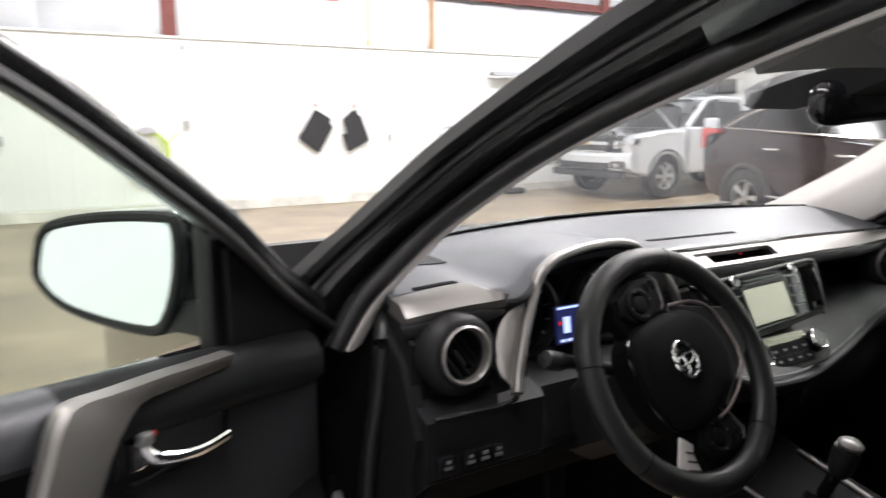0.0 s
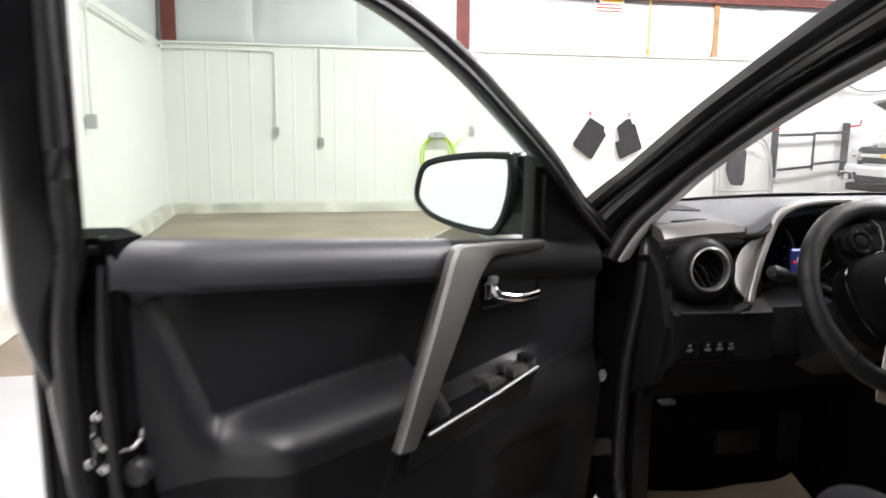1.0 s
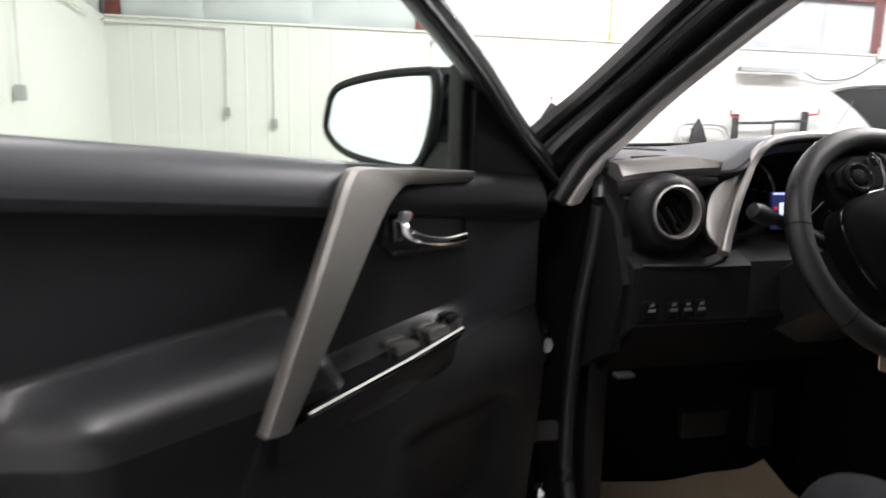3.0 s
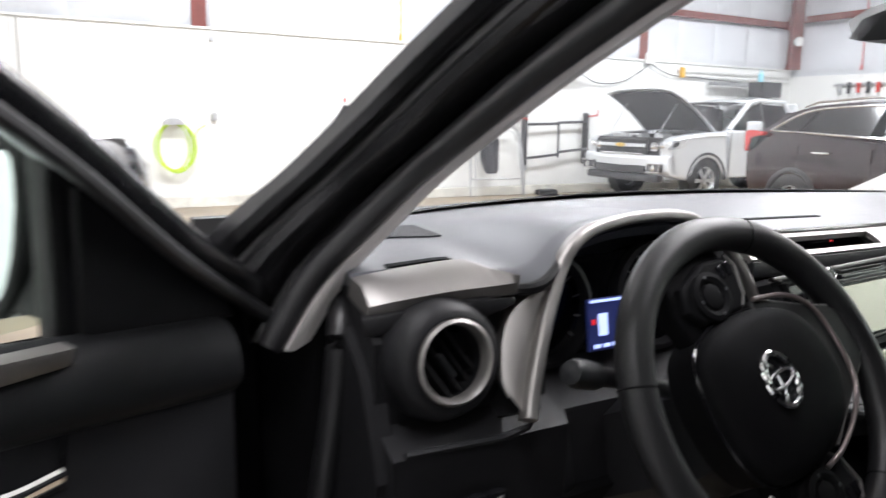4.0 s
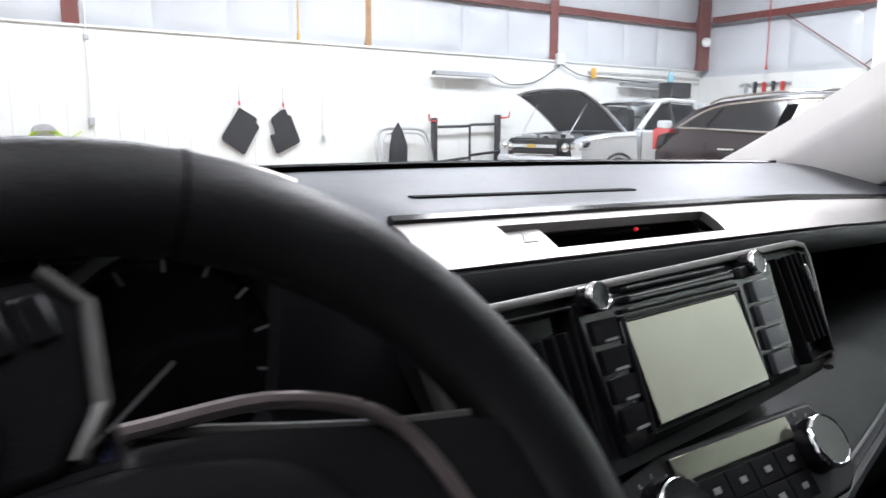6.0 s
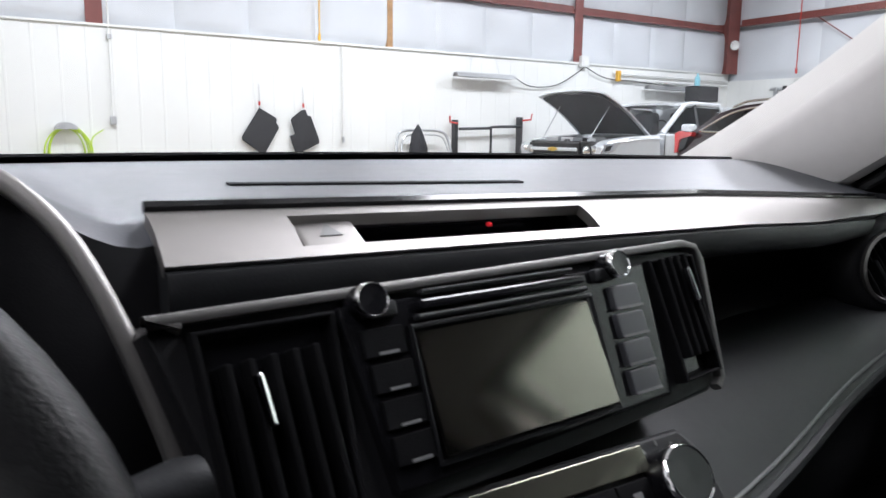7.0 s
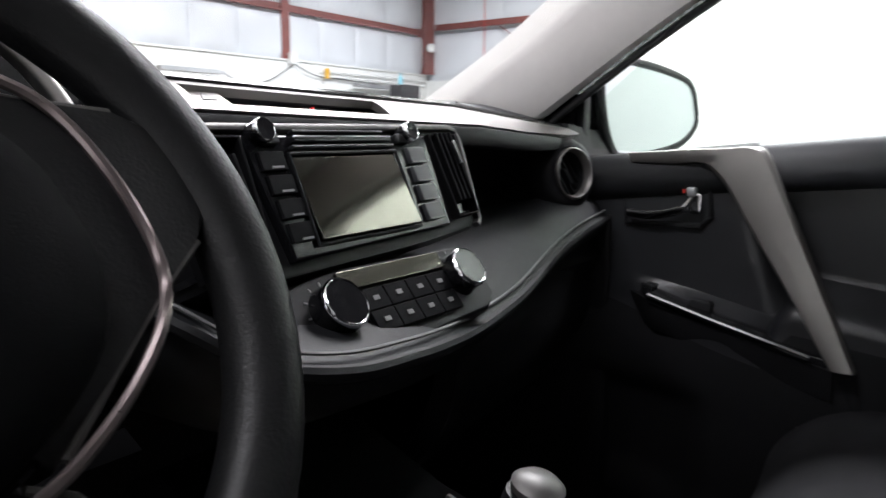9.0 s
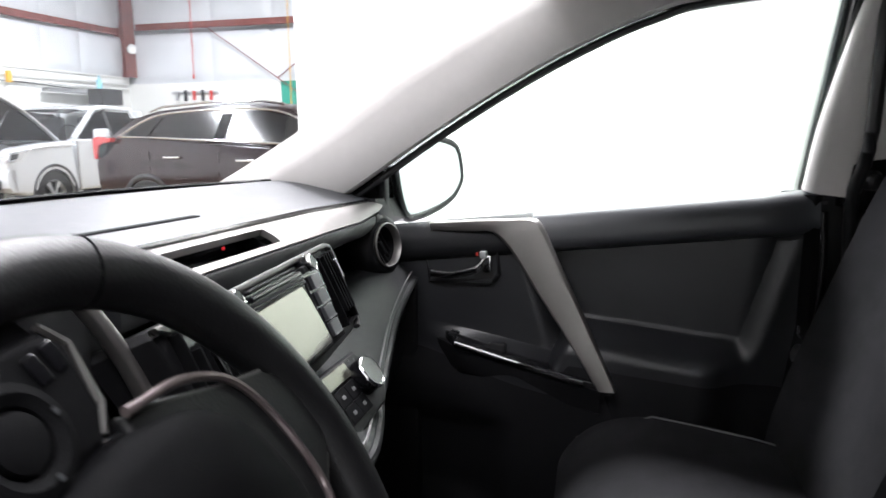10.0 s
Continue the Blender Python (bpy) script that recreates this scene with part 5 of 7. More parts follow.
low = [(0.078, -0.032), (0.061, -0.066), (0.045, -0.098), (0.031, -0.13), (0.022, -0.148), (-0.022, -0.148), (-0.031, -0.13), (-0.045, -0.098), (-0.061, -0.066), (-0.078, -0.032), (-0.05, -0.02), (0.05, -0.02)]
ls = part("lower_spoke", prism(B(), low, -0.02, 0.008, 0.006, wm, 3), M_LEATHER, wheel, "smooth dark lower spoke")
U = smooth_path([(0.078, -0.032), (0.066, -0.074), (0.042, -0.103), (0.0, -0.111), (-0.042, -0.103), (-0.066, -0.074), (-0.08, -0.036), (-0.083, -0.005)], 40)
part("spoke_trim", tube(B(), [wm @ Vector((p.x, p.y, 0.0095)) for p in U], 0.0026, 8), M_ROSE, ls, "thin rosy silver trim line")
for sx in (-1, 1):
    mm = wm @ Matrix.Diagonal((sx, 1, 1, 1))
    part("trim_edge", tube(B(), [mm @ Vector((a, b, 0.006)) for a, b in ((0.077, -0.036), (0.061, -0.067), (0.045, -0.099), (0.032, -0.13))], 0.0019, 8), M_LEG, ls, "satin edge")
    part("spoke", prism(B(), [(0.066, 0.05), (0.10, 0.058), (0.15, 0.044), (0.152, -0.034), (0.12, -0.042), (0.085, -0.034), (0.07, -0.01)], -0.026, -0.004, 0.006, mm), M_COVER, wheel, "black side spoke")
    swp = part("switch_pad", prism(B(), [(0.074, -0.018), (0.086, -0.030), (0.115, -0.038), (0.126, -0.032), (0.132, 0.0), (0.12, 0.042), (0.098, 0.05), (0.08, 0.036)], -0.006, 0.006, 0.005, mm, 3), M_COVER, wheel, "black switch pad")
    part("pad_edge", tube(B(), [mm @ Vector((a, b, 0.003)) for a, b in ((0.077, -0.022), (0.088, -0.033), (0.115, -0.041), (0.128, -0.034))], 0.0022, 6), M_LEG, swp, "satin pad edge")
    part("switch_ring", revolve(B(), [(0.024, 0.004), (0.0235, 0.010), (0.019, 0.0115), (0.0145, 0.009), (0.0135, 0.005)], 28, mm @ Matrix.Translation((0.1, 0.014, 0)), True), M_COVER, swp)
    part("switch_centre", revolve(B(), [(0.0125, 0.004), (0.012, 0.010), (0.008, 0.0115), (0.001, 0.0115)], 24, mm @ Matrix.Translation((0.1, 0.014, 0))), M_COVER, swp)
    for k in range(4):
        a = radians(90 * k)
        part("marking", rbox(B(), (0.1 + 0.0185 * math.cos(a), 0.014 + 0.0185 * math.sin(a), 0.0118), (0.003, 0.0022, 0.0006), 0, mm), M_DIMB, swp)
    for k in range(2):
        part("pad_button", rbox(B(), (0.115, -0.02 - 0.011 * k + 0.004, 0.006), (0.014, 0.008, 0.004), 0.0015, mm), M_GLOSS, swp)
em = part("emblem", revolve(B(), [(0.027, -0.004), (0.026, 0.001), (0.001, 0.0015)], 26, wm @ Matrix.Translation((0.010, 0.015, 0.0265)) @ Matrix.Diagonal((0.9, 0.72, 1, 1))), M_GLOSS, wheel, "chrome oval emblem")
for rx, rz, cy, rr in ((0.0245, 0.019, 0.0, 0.0031), (0.0068, 0.0172, 0.0, 0.002), (0.0175, 0.0066, 0.008, 0.002)):
    part("emblem_ring", tube(B(), [wm @ Vector((0.010 + rx * math.cos(a), 0.015 + cy + rz * math.sin(a), 0.03)) for a in np.linspace(0, 2 * math.pi, 36, endpoint=False)], rr, 8, closed=True), M_CHROME, em, "bright chrome ring")
wm = w0
col = part("column_shroud", loft(B(), [[wm @ Vector((a * k, b * k - 0.02, c)) for a, b in ((-0.06, -0.04), (-0.055, 0.03), (-0.02, 0.05), (0.02, 0.05), (0.055, 0.03), (0.06, -0.04), (0.03, -0.06), (-0.03, -0.06))] for k, c in ((0.9, -0.035), (1.1, -0.06), (1.2, -0.2))]), M_PLAST, wheel, "black column shroud")
for sx, tip in ((-1, Vector((-0.59, -0.104, 1.047))), (1, Vector((-0.19, -0.042, 1.014)))):
    root = wm @ Vector((sx * 0.05, 0.02, -0.07))
    st = part("stalk", tube(B(), [root, root.lerp(tip, 0.5) + Vector((0, -0.006, 0.004)), tip], 0.009, 10), M_PLAST, wheel, "black control stalk")
    way = (tip - root).normalized()
    part("stalk_end", revolve(B(), [(0.009, 0), (0.012, 0.01), (0.0125, 0.035), (0.010, 0.044), (0.001, 0.046)], 18, facing(tip - way * 0.035, way)), M_SOFT, st)
tag = thing("paper_tag", "small white printed card tucked in the steering wheel", "card")
tg = axes((-0.412, -0.187, 0.90), (0.93, 0.1, -0.36), (0.3, 0.35, 0.88), Vector((0.93, 0.1, -0.36)).cross(Vector((0.3, 0.35, 0.88))))
part("card", prism(B(), [(-0.04, -0.022), (0.04, -0.028), (0.042, 0.012), (-0.034, 0.028)], 0, 0.0015, 0, tg), M_TAG, tag)
for k in range(3):
    part("print_line", rbox(B(), (0.004, 0.01 - 0.011 * k, 0.0022), (0.05 - 0.01 * k, 0.0025, 0.0006), 0, tg), M_DARK, tag)
part("flap", prism(B(), [(-0.03, -0.06), (0.035, -0.06), (0.04, -0.034), (-0.03, -0.03)], -0.012, -0.010, 0, tg), M_PAPER, tag)


# ---- front doors: s back from the hinge, d inwards, z up ----
def sill(s):
    return 1.048 + 0.072 * max(0.0, min(1.0, (s - 0.05) / 0.85))


def ramp(a, b, x):
    """0 at a, 1 at b, smooth between."""
    t = max(0.0, min(1.0, (x - a) / (b - a)))
    return t * t * (3 - 2 * t)


def ledge_at(s):
    """Height of the armrest: the pull cup's floor in front, the padded shelf behind."""
    base, low = 0.872 - 0.10 * (s - 0.48), 0.909 - 0.2 * s
    return low + (base - low) * ramp(0.455, 0.495, s)


def door_panel(s, z):
    """How far the inner trim stands in from the door's mid line."""
    zs = sill(s)
    t = max(0.0, (zs - z) / 0.045)
    d = 0.029 + 0.035 * math.sqrt(1 - (1 - min(t, 1.0)) ** 2) - 0.014 * ramp(1.0, 1.3, t)  # rolled upper edge
    ledge = ledge_at(s)
    d -= 0.026 * ramp(zs - 0.049, zs - 0.058, z) * ramp(ledge - 0.01, ledge + 0.045, z) * ramp(0.35 + 0.42 * (zs - z), 0.385 + 0.42 * (zs - z), s) * ramp(0.862, 0.828, s + 0.2 * max(0.0, zs - 0.06 - z) + 0.02 * ramp(zs - 0.075, zs - 0.052, z))
    d += 0.062 * ramp(ledge + 0.03, ledge - 0.008, z) * ramp(0.815, 0.725, s) * ramp(0.18, 0.42, s)  # armrest
    d += 0.022 * ramp(0.86, 0.78, z) * ramp(0.42, 0.2, s)
    d -= 0.03 * ramp(0.80, 0.45, z)
    d -= 0.03 * math.exp(-((s - 0.25) / 0.13) ** 6) * math.exp(-((z - 0.655) / 0.085) ** 6)  # pocket
    d -= 0.02 * ramp(0.79, 0.88, s)
    return d


def front_door(m, side_label, opened, fwd=0.0, kz=1.0, mk=1.0, ms=0.03):
    """fwd shifts the mirror corner towards the front, kz stretches the trim down from the sill."""
    m0 = m

    def skin(u, v):
        s, z = -0.03 + 0.973 * u, 0.27 + 0.765 * v
        bow = 0.03 * math.sin(math.pi * min(1, v * 0.95 + 0.05))
        return s, -0.06 - bow + 0.03 * v, z + 0.05 * u * v

    door = part("front_door", slab(B(), skin, 20, 16, 0.012, None, m), M_PAINT, car, side_label)
    # shut faces and inner shell
    bm = B()
    loft(bm, [[(0.938, -0.088, z), (0.946, -0.078, z), (0.946, -0.06, z), (0.942, -0.05, z), (0.936, -0.046, z), (0.936, -0.022, z), (0.93, -0.012, z), (0.914, -0.004, z), (0.91, 0.012, z), (0.902, 0.022, z), (0.89, 0.028, z), (0.886, 0.048, z), (0.876, 0.052, z), (0.84, 0.03, z), (0.84, -0.05, z)] for z in (0.31, 0.45, 0.6, 0.75, 0.85, 0.95, 1.05, 1.12)], m=m)
    part("shut_face", bm, M_COVER, door, "black door edge")
    bm = B()
    loft(bm, [[(0.0, -0.075, z), (0.0, 0.02, z), (0.06, 0.045, z), (0.10, 0.03, z), (0.10, -0.05, z)] for z in (0.31, 0.7, 1.05)], m=m)
    part("hinge_face", bm, M_COVER, door)
    part("lower_shell", rbox(B(), (0.47, -0.02, 0.31), (0.9, 0.09, 0.06), 0.02, m), M_PAINT, door)

    def inner(u, v):
        s = 0.065 + (0.82 + 0.0 * v) * u
        zl, zt = 0.33 + 0.06 * (kz - 1) / 0.1, sill(s) - 0.056
        zm = ledge_at(s)
        z = zl + (zm - zl) * v / 0.7 if v < 0.7 else zm + (zt - zm) * (v - 0.7) / 0.3
        s2 = s - 0.17 * u * max(0, 1.06 - z)
        return s2, door_panel(s, z), z

    m = m0 @ Matrix.Translation((0, 0, 1.05)) @ Matrix.Diagonal((1, 1, kz, 1)) @ Matrix.Translation((0, 0, -1.05))
    part("door_panel", slab(B(), lambda u, v: inner(u, 0.66 + 0.34 * v), 90, 90, 0.012, None, m), M_VINYL, door, "black moulded door panel")
    part("lower_panel", slab(B(), lambda u, v: inner(u, 0.66 * v), 90, 80, 0.012, None, m), M_PLAST, door, "black grained lower door panel")

    def roll(u, v):
        s = 0.065 + 0.82 * u
        z = sill(s) - 0.057 * (1 - v) ** 1.6
        return s - 0.17 * u * max(0, 1.06 - z), door_panel(s, z), z - 0.012 * v ** 3

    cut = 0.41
    part("upper_trim", slab(B(), lambda u, v: roll(cut + (1 - cut) * u, v), 50, 24, 0.012, None, m), M_BOLST, door, "charcoal padded upper trim, colour lightened for ceiling sheen")
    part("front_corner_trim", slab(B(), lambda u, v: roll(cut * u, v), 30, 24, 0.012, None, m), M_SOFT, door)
    # silver grab trim
    outer = smooth_path([(0.208, 0.070, 1.064), (0.26, 0.075, 1.067), (0.303, 0.079, 1.07), (0.36, 0.084, 1.072), (0.402, 0.088, 1.074), (0.421, 0.094, 1.064), (0.445, 0.104, 1.022), (0.469, 0.114, 0.978), (0.52, 0.133, 0.884), (0.557, 0.146, 0.812)], 46)
    edge = smooth_path([(0.211, 0.066, 1.049), (0.26, 0.071, 1.049), (0.295, 0.075, 1.050), (0.32, 0.079, 1.051), (0.336, 0.082, 1.046), (0.36, 0.088, 1.026), (0.385, 0.097, 0.996), (0.408, 0.106, 0.966), (0.472, 0.131, 0.887), (0.526, 0.145, 0.812)], 46)
    ribbon = []
    for a, b in zip(outer, edge):
        c = a.lerp(b, 0.5) + Vector((0, 0.005, 0))
        ribbon.append([a + Vector((0, -0.003, 0)), a.lerp(c, 0.15) + Vector((0, 0.002, 0)), c, b.lerp(c, 0.15) + Vector((0, 0.002, 0)), b + Vector((0, -0.003, 0)), b + Vector((0, -0.016, 0)), a + Vector((0, -0.016, 0))])
    part("grab_trim", loft(B(), ribbon, m=m), M_SILV, door, "satin silver pull handle trim")
    part("crease_rib", tube(B(), [(q, door_panel(q, 0.80 - 2.5 * (q - 0.545)) - 0.006, 0.80 - 2.5 * (q - 0.545)) for q in np.linspace(0.545, 0.705, 16)], 0.02, 12, m=m), M_SOFT, door)
    # switch plate and armrest
    plate = part("switch_plate", prism(B(), [(0.225, 0.05), (0.27, 0.118), (0.50, 0.135), (0.535, 0.125), (0.50, 0.06)], -0.012, 0.0, 0.003, m @ axes((0, 0, 0.925), (1, 0, -0.2), (0, 1, 0), (0.2, 0, 1))), M_GLOSS, door, "glossy black switch plate")
    part("plate_edge", tube(B(), [(0.265, 0.117, 0.868), (0.36, 0.128, 0.848), (0.50, 0.138, 0.820)], 0.0045, 8, m=m), M_CHROME, plate, "bright plate edge")
    part("armrest_base", loft(B(), [[(s, 0.05, z), (s, dd, z), (s, dd - 0.01, z - 0.04), (s, 0.06, z - 0.07)] for s, dd, z in ((0.22, 0.07, 0.865), (0.27, 0.115, 0.86), (0.4, 0.13, 0.835), (0.53, 0.137, 0.808))], m=m), M_PLAST, door)
    pm2 = m @ axes((0, 0, 0.925), (1, 0, -0.2), (0, 1, 0), (0.2, 0, 1))
    spots = ((0.30, 0.085), (0.30, 0.108), (0.35, 0.085), (0.35, 0.108)) if opened else ((0.34, 0.095),)
    for a, b in spots:
        part("window_switch", loft(B(), [[(a - 0.016 * k, b - 0.008 * k, h), (a + 0.016 * k, b - 0.008 * k, h + tz), (a + 0.016 * k, b + 0.008 * k, h + tz), (a - 0.016 * k, b + 0.008 * k, h)] for k, h, tz in ((1, -0.001, 0), (1, 0.006, 0.004), (0.75, 0.009, 0.004))], m=pm2), M_LEG if opened else M_PLAST, plate, "window switch")
    for k in range(2):
        part("lock_switch", rbox(B(), (0.255, 0.07 + 0.016 * k, 0.002), (0.016, 0.011, 0.006), 0.002, pm2), M_SOFT, plate)
    # inner handle in its cup
    m = m @ Matrix.Translation((0.016 if opened else 0.0, 0, 0.004))
    bm = B()
    rbox(bm, (0.265, 0.046, 0.992), (0.135, 0.03, 0.062), 0.012, m)
    cup = part("handle_cup", bm, M_GLOSS, door, "glossy black handle recess")
    part("cup_rim", tube(B(), [(0.195, 0.064, 1.022), (0.335, 0.066, 1.028), (0.34, 0.066, 0.975), (0.325, 0.066, 0.96), (0.205, 0.064, 0.96)], 0.0045, 8, closed=True, m=m), M_PLAST, cup)
    part("door_handle", sweep(B(), smooth_path([(0.315, 0.068, 1.006), (0.306, 0.075, 0.988), (0.285, 0.078, 0.979), (0.25, 0.080, 0.973), (0.212, 0.078, 0.975)], 16), flat(0.009, 0.013, 0.004), up=(0, 0.3, 1), m=m), M_CHROME, cup, "chrome inner handle")
    part("handle_root", rbox(B(), (0.318, 0.068, 0.992), (0.017, 0.014, 0.03), 0.004, m), M_CHROME, cup)
    part("lock_lever", rbox(B(), (0.312, 0.076, 1.008), (0.014, 0.012, 0.013), 0.003, m), M_GALV, cup)
    part("lock_mark", rbox(B(), (0.299, 0.07, 1.008), (0.005, 0.008, 0.007), 0.002, m), M_REDP, cup, "red lock mark")
    m = m0
    # window: frame, sail, glass, run seals
    m = m0 @ Matrix.Translation((-fwd, 0, 0))
    fpath = smooth_path([(0.0, 0.02, 1.052), (0.1, 0.035, 1.121), (0.2, 0.052, 1.203), (0.3, 0.065, 1.273), (0.4, 0.078, 1.338), (0.5, 0.088, 1.39), (0.6, 0.095, 1.427), (0.72, 0.1, 1.458), (0.93, 0.10, 1.49)], 40)
    part("window_frame", sweep(B(), fpath, flat(0.036, 0.034, 0.009, 3), up=(-0.5, 0.1, 0.85), m=m), M_JAMB, door, "black front window frame")
    part("frame_seal", tube(B(), [p + Vector((0.006, 0.022, -0.014)) for p in fpath], 0.007, 8, m=m), M_RUBBER, door)
    m = m0
    rpath = [(0.96, 0.10, 1.49), (0.958, 0.09, 1.33), (0.952, 0.067, 1.2), (0.945, 0.036, 1.11), (0.937, 0.0, 1.03), (0.92, -0.03, 0.93)] if opened else [(0.975, 0.05, 1.49), (0.97, 0.045, 1.33), (0.96, 0.035, 1.2), (0.95, 0.02, 1.10)]
    part("rear_frame", sweep(B(), smooth_path(rpath, 20), flat(0.078, 0.046, 0.012, 3), up=(0, 1, 0.2), scale=[1.0] * 11 + [1.0, 1.0, 1.0, 0.98, 0.92, 0.84, 0.74, 0.62, 0.5] if opened else None, m=m), M_JAMB, door, "black rear window frame")
    part("rear_seal", tube(B(), smooth_path([(0.945, 0.115, 1.47), (0.939, 0.1, 1.217), (0.929, 0.06, 1.119), (0.934, 0.045, 1.02), (0.932, 0.04, 0.933), (0.929, 0.04, 0.835), (0.91, 0.04, 0.756), (0.869, 0.035, 0.648), (0.804, 0.03, 0.525), (0.74, 0.03, 0.43)], 48), 0.011, 10, m=m), M_RUBBER, door, "black rubber seal round the door")
    part("jamb_ridge", sweep(B(), smooth_path([(0.939, -0.012, 1.088), (0.934, -0.014, 1.016), (0.932, -0.016, 0.925), (0.918, -0.016, 0.785), (0.916, -0.018, 0.66), (0.922, -0.02, 0.5)], 30), flat(0.022, 0.02, 0.008, 3), up=(0.9, 0.3, 0), m=m), M_PAINT, door, "glossy pressed ridge of the door edge")
    part("panel_edge_strip", sweep(B(), smooth_path([(0.888, 0.044, 1.092), (0.892, 0.044, 1.017), (0.892, 0.044, 0.936), (0.886, 0.044, 0.818), (0.875, 0.044, 0.773), (0.846, 0.044, 0.714), (0.783, 0.042, 0.586), (0.71, 0.04, 0.46)], 36), flat(0.016, 0.02, 0.006, 3), up=(0.5, 0.8, 0), m=m), M_JAMB, door, "dark strip along the panel edge")
    part("edge_seal", tube(B(), smooth_path([(0.94, -0.055, 1.116), (0.943, -0.06, 1.054), (0.942, -0.06, 0.9), (0.939, -0.055, 0.689), (0.936, -0.05, 0.42)], 24), 0.008, 8, m=m), M_RUBBER, door)
    m = m0 @ Matrix.Translation((-fwd, 0, 0))
    part("sail_panel", prism(B(), [(0.045, 1.045), (0.185, 1.055), (0.185, 1.175), (0.06, 1.105)], 0.012, 0.045, 0.006, m @ axes((0, 0, 0), (1, 0, 0), (0, 0, 1), (0, 1, 0))), M_PLAST, door, "black mirror corner panel")
    part("sash_post", rbox(B(), (0.19, 0.02, 1.125), (0.02, 0.03, 0.16), 0.006, m), M_PLAST, door)
    m = m0
    bm = B()
    pts = [(0.03, 0.0), (0.1, 0.05), (0.2, 0.13), (0.3, 0.2), (0.4, 0.265), (0.5, 0.315), (0.6, 0.352), (0.72, 0.383), (0.9, 0.41), (0.9, 0.01), (0.45, -0.025)]
    vs = []
    for off in (0.0, 0.004):
        vs.append([bm.verts.new(m @ Vector((s, off + 0.0 + 0.19 * max(0, z - 0.0), 1.075 + z))) for s, z in pts])
    bm.faces.new(vs[0])
    bm.faces.new(vs[1][::-1])
    for i in range(len(pts)):
        j = (i + 1) % len(pts)
        bm.faces.new((vs[0][i], vs[1][i], vs[1][j], vs[0][j]))
    part("window_glass", bm, M_WINDOW, door, "green tinted side window", smooth=False).visible_shadow = False
    part("belt_seal", sweep(B(), [(q, 0.02, sill(q) - 0.014) for q in (0.19, 0.4, 0.65, 0.9)], flat(0.024, 0.012, 0.004), m=m), M_RUBBER, door)
    # latch
    lat = part("latch", rbox(B(), (0.882, 0.016, 0.878), (0.055, 0.04, 0.06), 0.006, m), M_GLOSS, door, "black latch in the door edge")
    part("latch_fork", tube(B(), [(0.906, 0.03, 0.893), (0.904, 0.036, 0.878), (0.892, 0.044, 0.87), (0.868, 0.05, 0.872), (0.862, 0.052, 0.882), (0.863, 0.05, 0.894)], 0.004, 8, m=m), M_CHROME, lat, "bright bent striker loop")
    for s, d, z in ((0.893, 0.03, 0.912), (0.903, 0.03, 0.857), (0.89, 0.036, 0.849), (0.849, 0.04, 0.565)):
        part("screw", revolve(B(), [(0.0065, 0), (0.0065, 0.004), (0.003, 0.006)], 8, m @ facing((s + 0.008, d, z), (1, 0.8, 0))), M_CHROME, lat)
    for s, d, z in ((0.862, 0.05, 0.844), (0.955, 0.045, 1.145)):
        part("buffer", revolve(B(), [(0.017, 0), (0.017, 0.014), (0.012, 0.02), (0.006, 0.018), (0.001, 0.018)], 14, m @ facing((s, d, z), (0.6, 0.8, 0))), M_RUBBER, door)
    # outside mirror
    m = m0 @ Matrix.Translation((-fwd * 0.6, 0, 0)) @ Matrix.Translation((0.16 if opened else 0.15, -0.08, 1.05 if opened else 1.10)) @ Matrix.Diagonal((mk, mk * 1.14 if opened else mk * 1.6, mk * 0.9 if opened else mk, 1)) @ Matrix.Translation((-0.15, 0.08, -1.05 if opened else -1.10))
    mir = B()
    prof = [(x, 1.132 + z) for x, z in smooth_loop([(0.0, -0.07), (0.03, -0.082), (0.10, -0.074), (0.16, -0.056), (0.195, -0.022), (0.194, 0.012), (0.182, 0.052), (0.155, 0.07), (0.08, 0.085), (0.0, 0.09), (-0.026, 0.08), (-0.022, 0.0)], 36)]
    rings = []
    for s, k in ((0.07, 0.35), (0.09, 0.7), (0.13, 0.95), (0.18, 1.02), (0.215, 1.0), (0.222, 0.96)):
        rings.append([(s - 0.055 + ms * (a / 0.18), -0.07 - (0.085 + (a - 0.085) * k), 1.132 + (b - 1.132) * k) for a, b in prof])
    loft(mir, rings, m=m)
    mp = part("door_mirror", mir, M_PAINT, door, "glossy black door mirror")
    bm = B()
    gl = [[(s - 0.055 + ms * (a / 0.18), -0.07 - (0.085 + (a - 0.085) * k), 1.132 + (b - 1.132) * k) for a, b in prof] for s, k in ((0.2215, 0.84), (0.2255, 0.84))]
    part("mirror_glass", loft(bm, gl, m=m), M_MIRROR, mp, "silvered mirror glass", smooth=False)
    part("mirror_bezel", tube(B(), [Vector((0.222 - 0.055 + ms * (a / 0.18), -0.07 - (0.085 + (a - 0.085) * 0.92), 1.132 + (b - 1.132) * 0.92)) for a, b in prof], 0.008, 8, closed=True, m=m), M_PLAST, mp)
    part("mirror_foot", loft(B(), [[(0.09, d, 1.06), (0.17, d, 1.062), (0.16, d, h), (0.10, d, h)] for d, h in ((0.015, 1.11), (-0.05, 1.10), (-0.10, 1.115))], m=m), M_PLAST, mp)
    return door


front_door(axes((-0.80, 0.15, 0.029), (-0.891, -0.454, 0), (0.454, -0.891, 0), (0, 0, 1)), "open black front door with dark trim", True)
front_door(axes((0.775, 0.26, -0.03), (0, -1, 0), (-1, 0, 0), (0, 0, 1)), "closed black front door with dark trim", False, 0.09, 1.12, 1.12, 0.04)


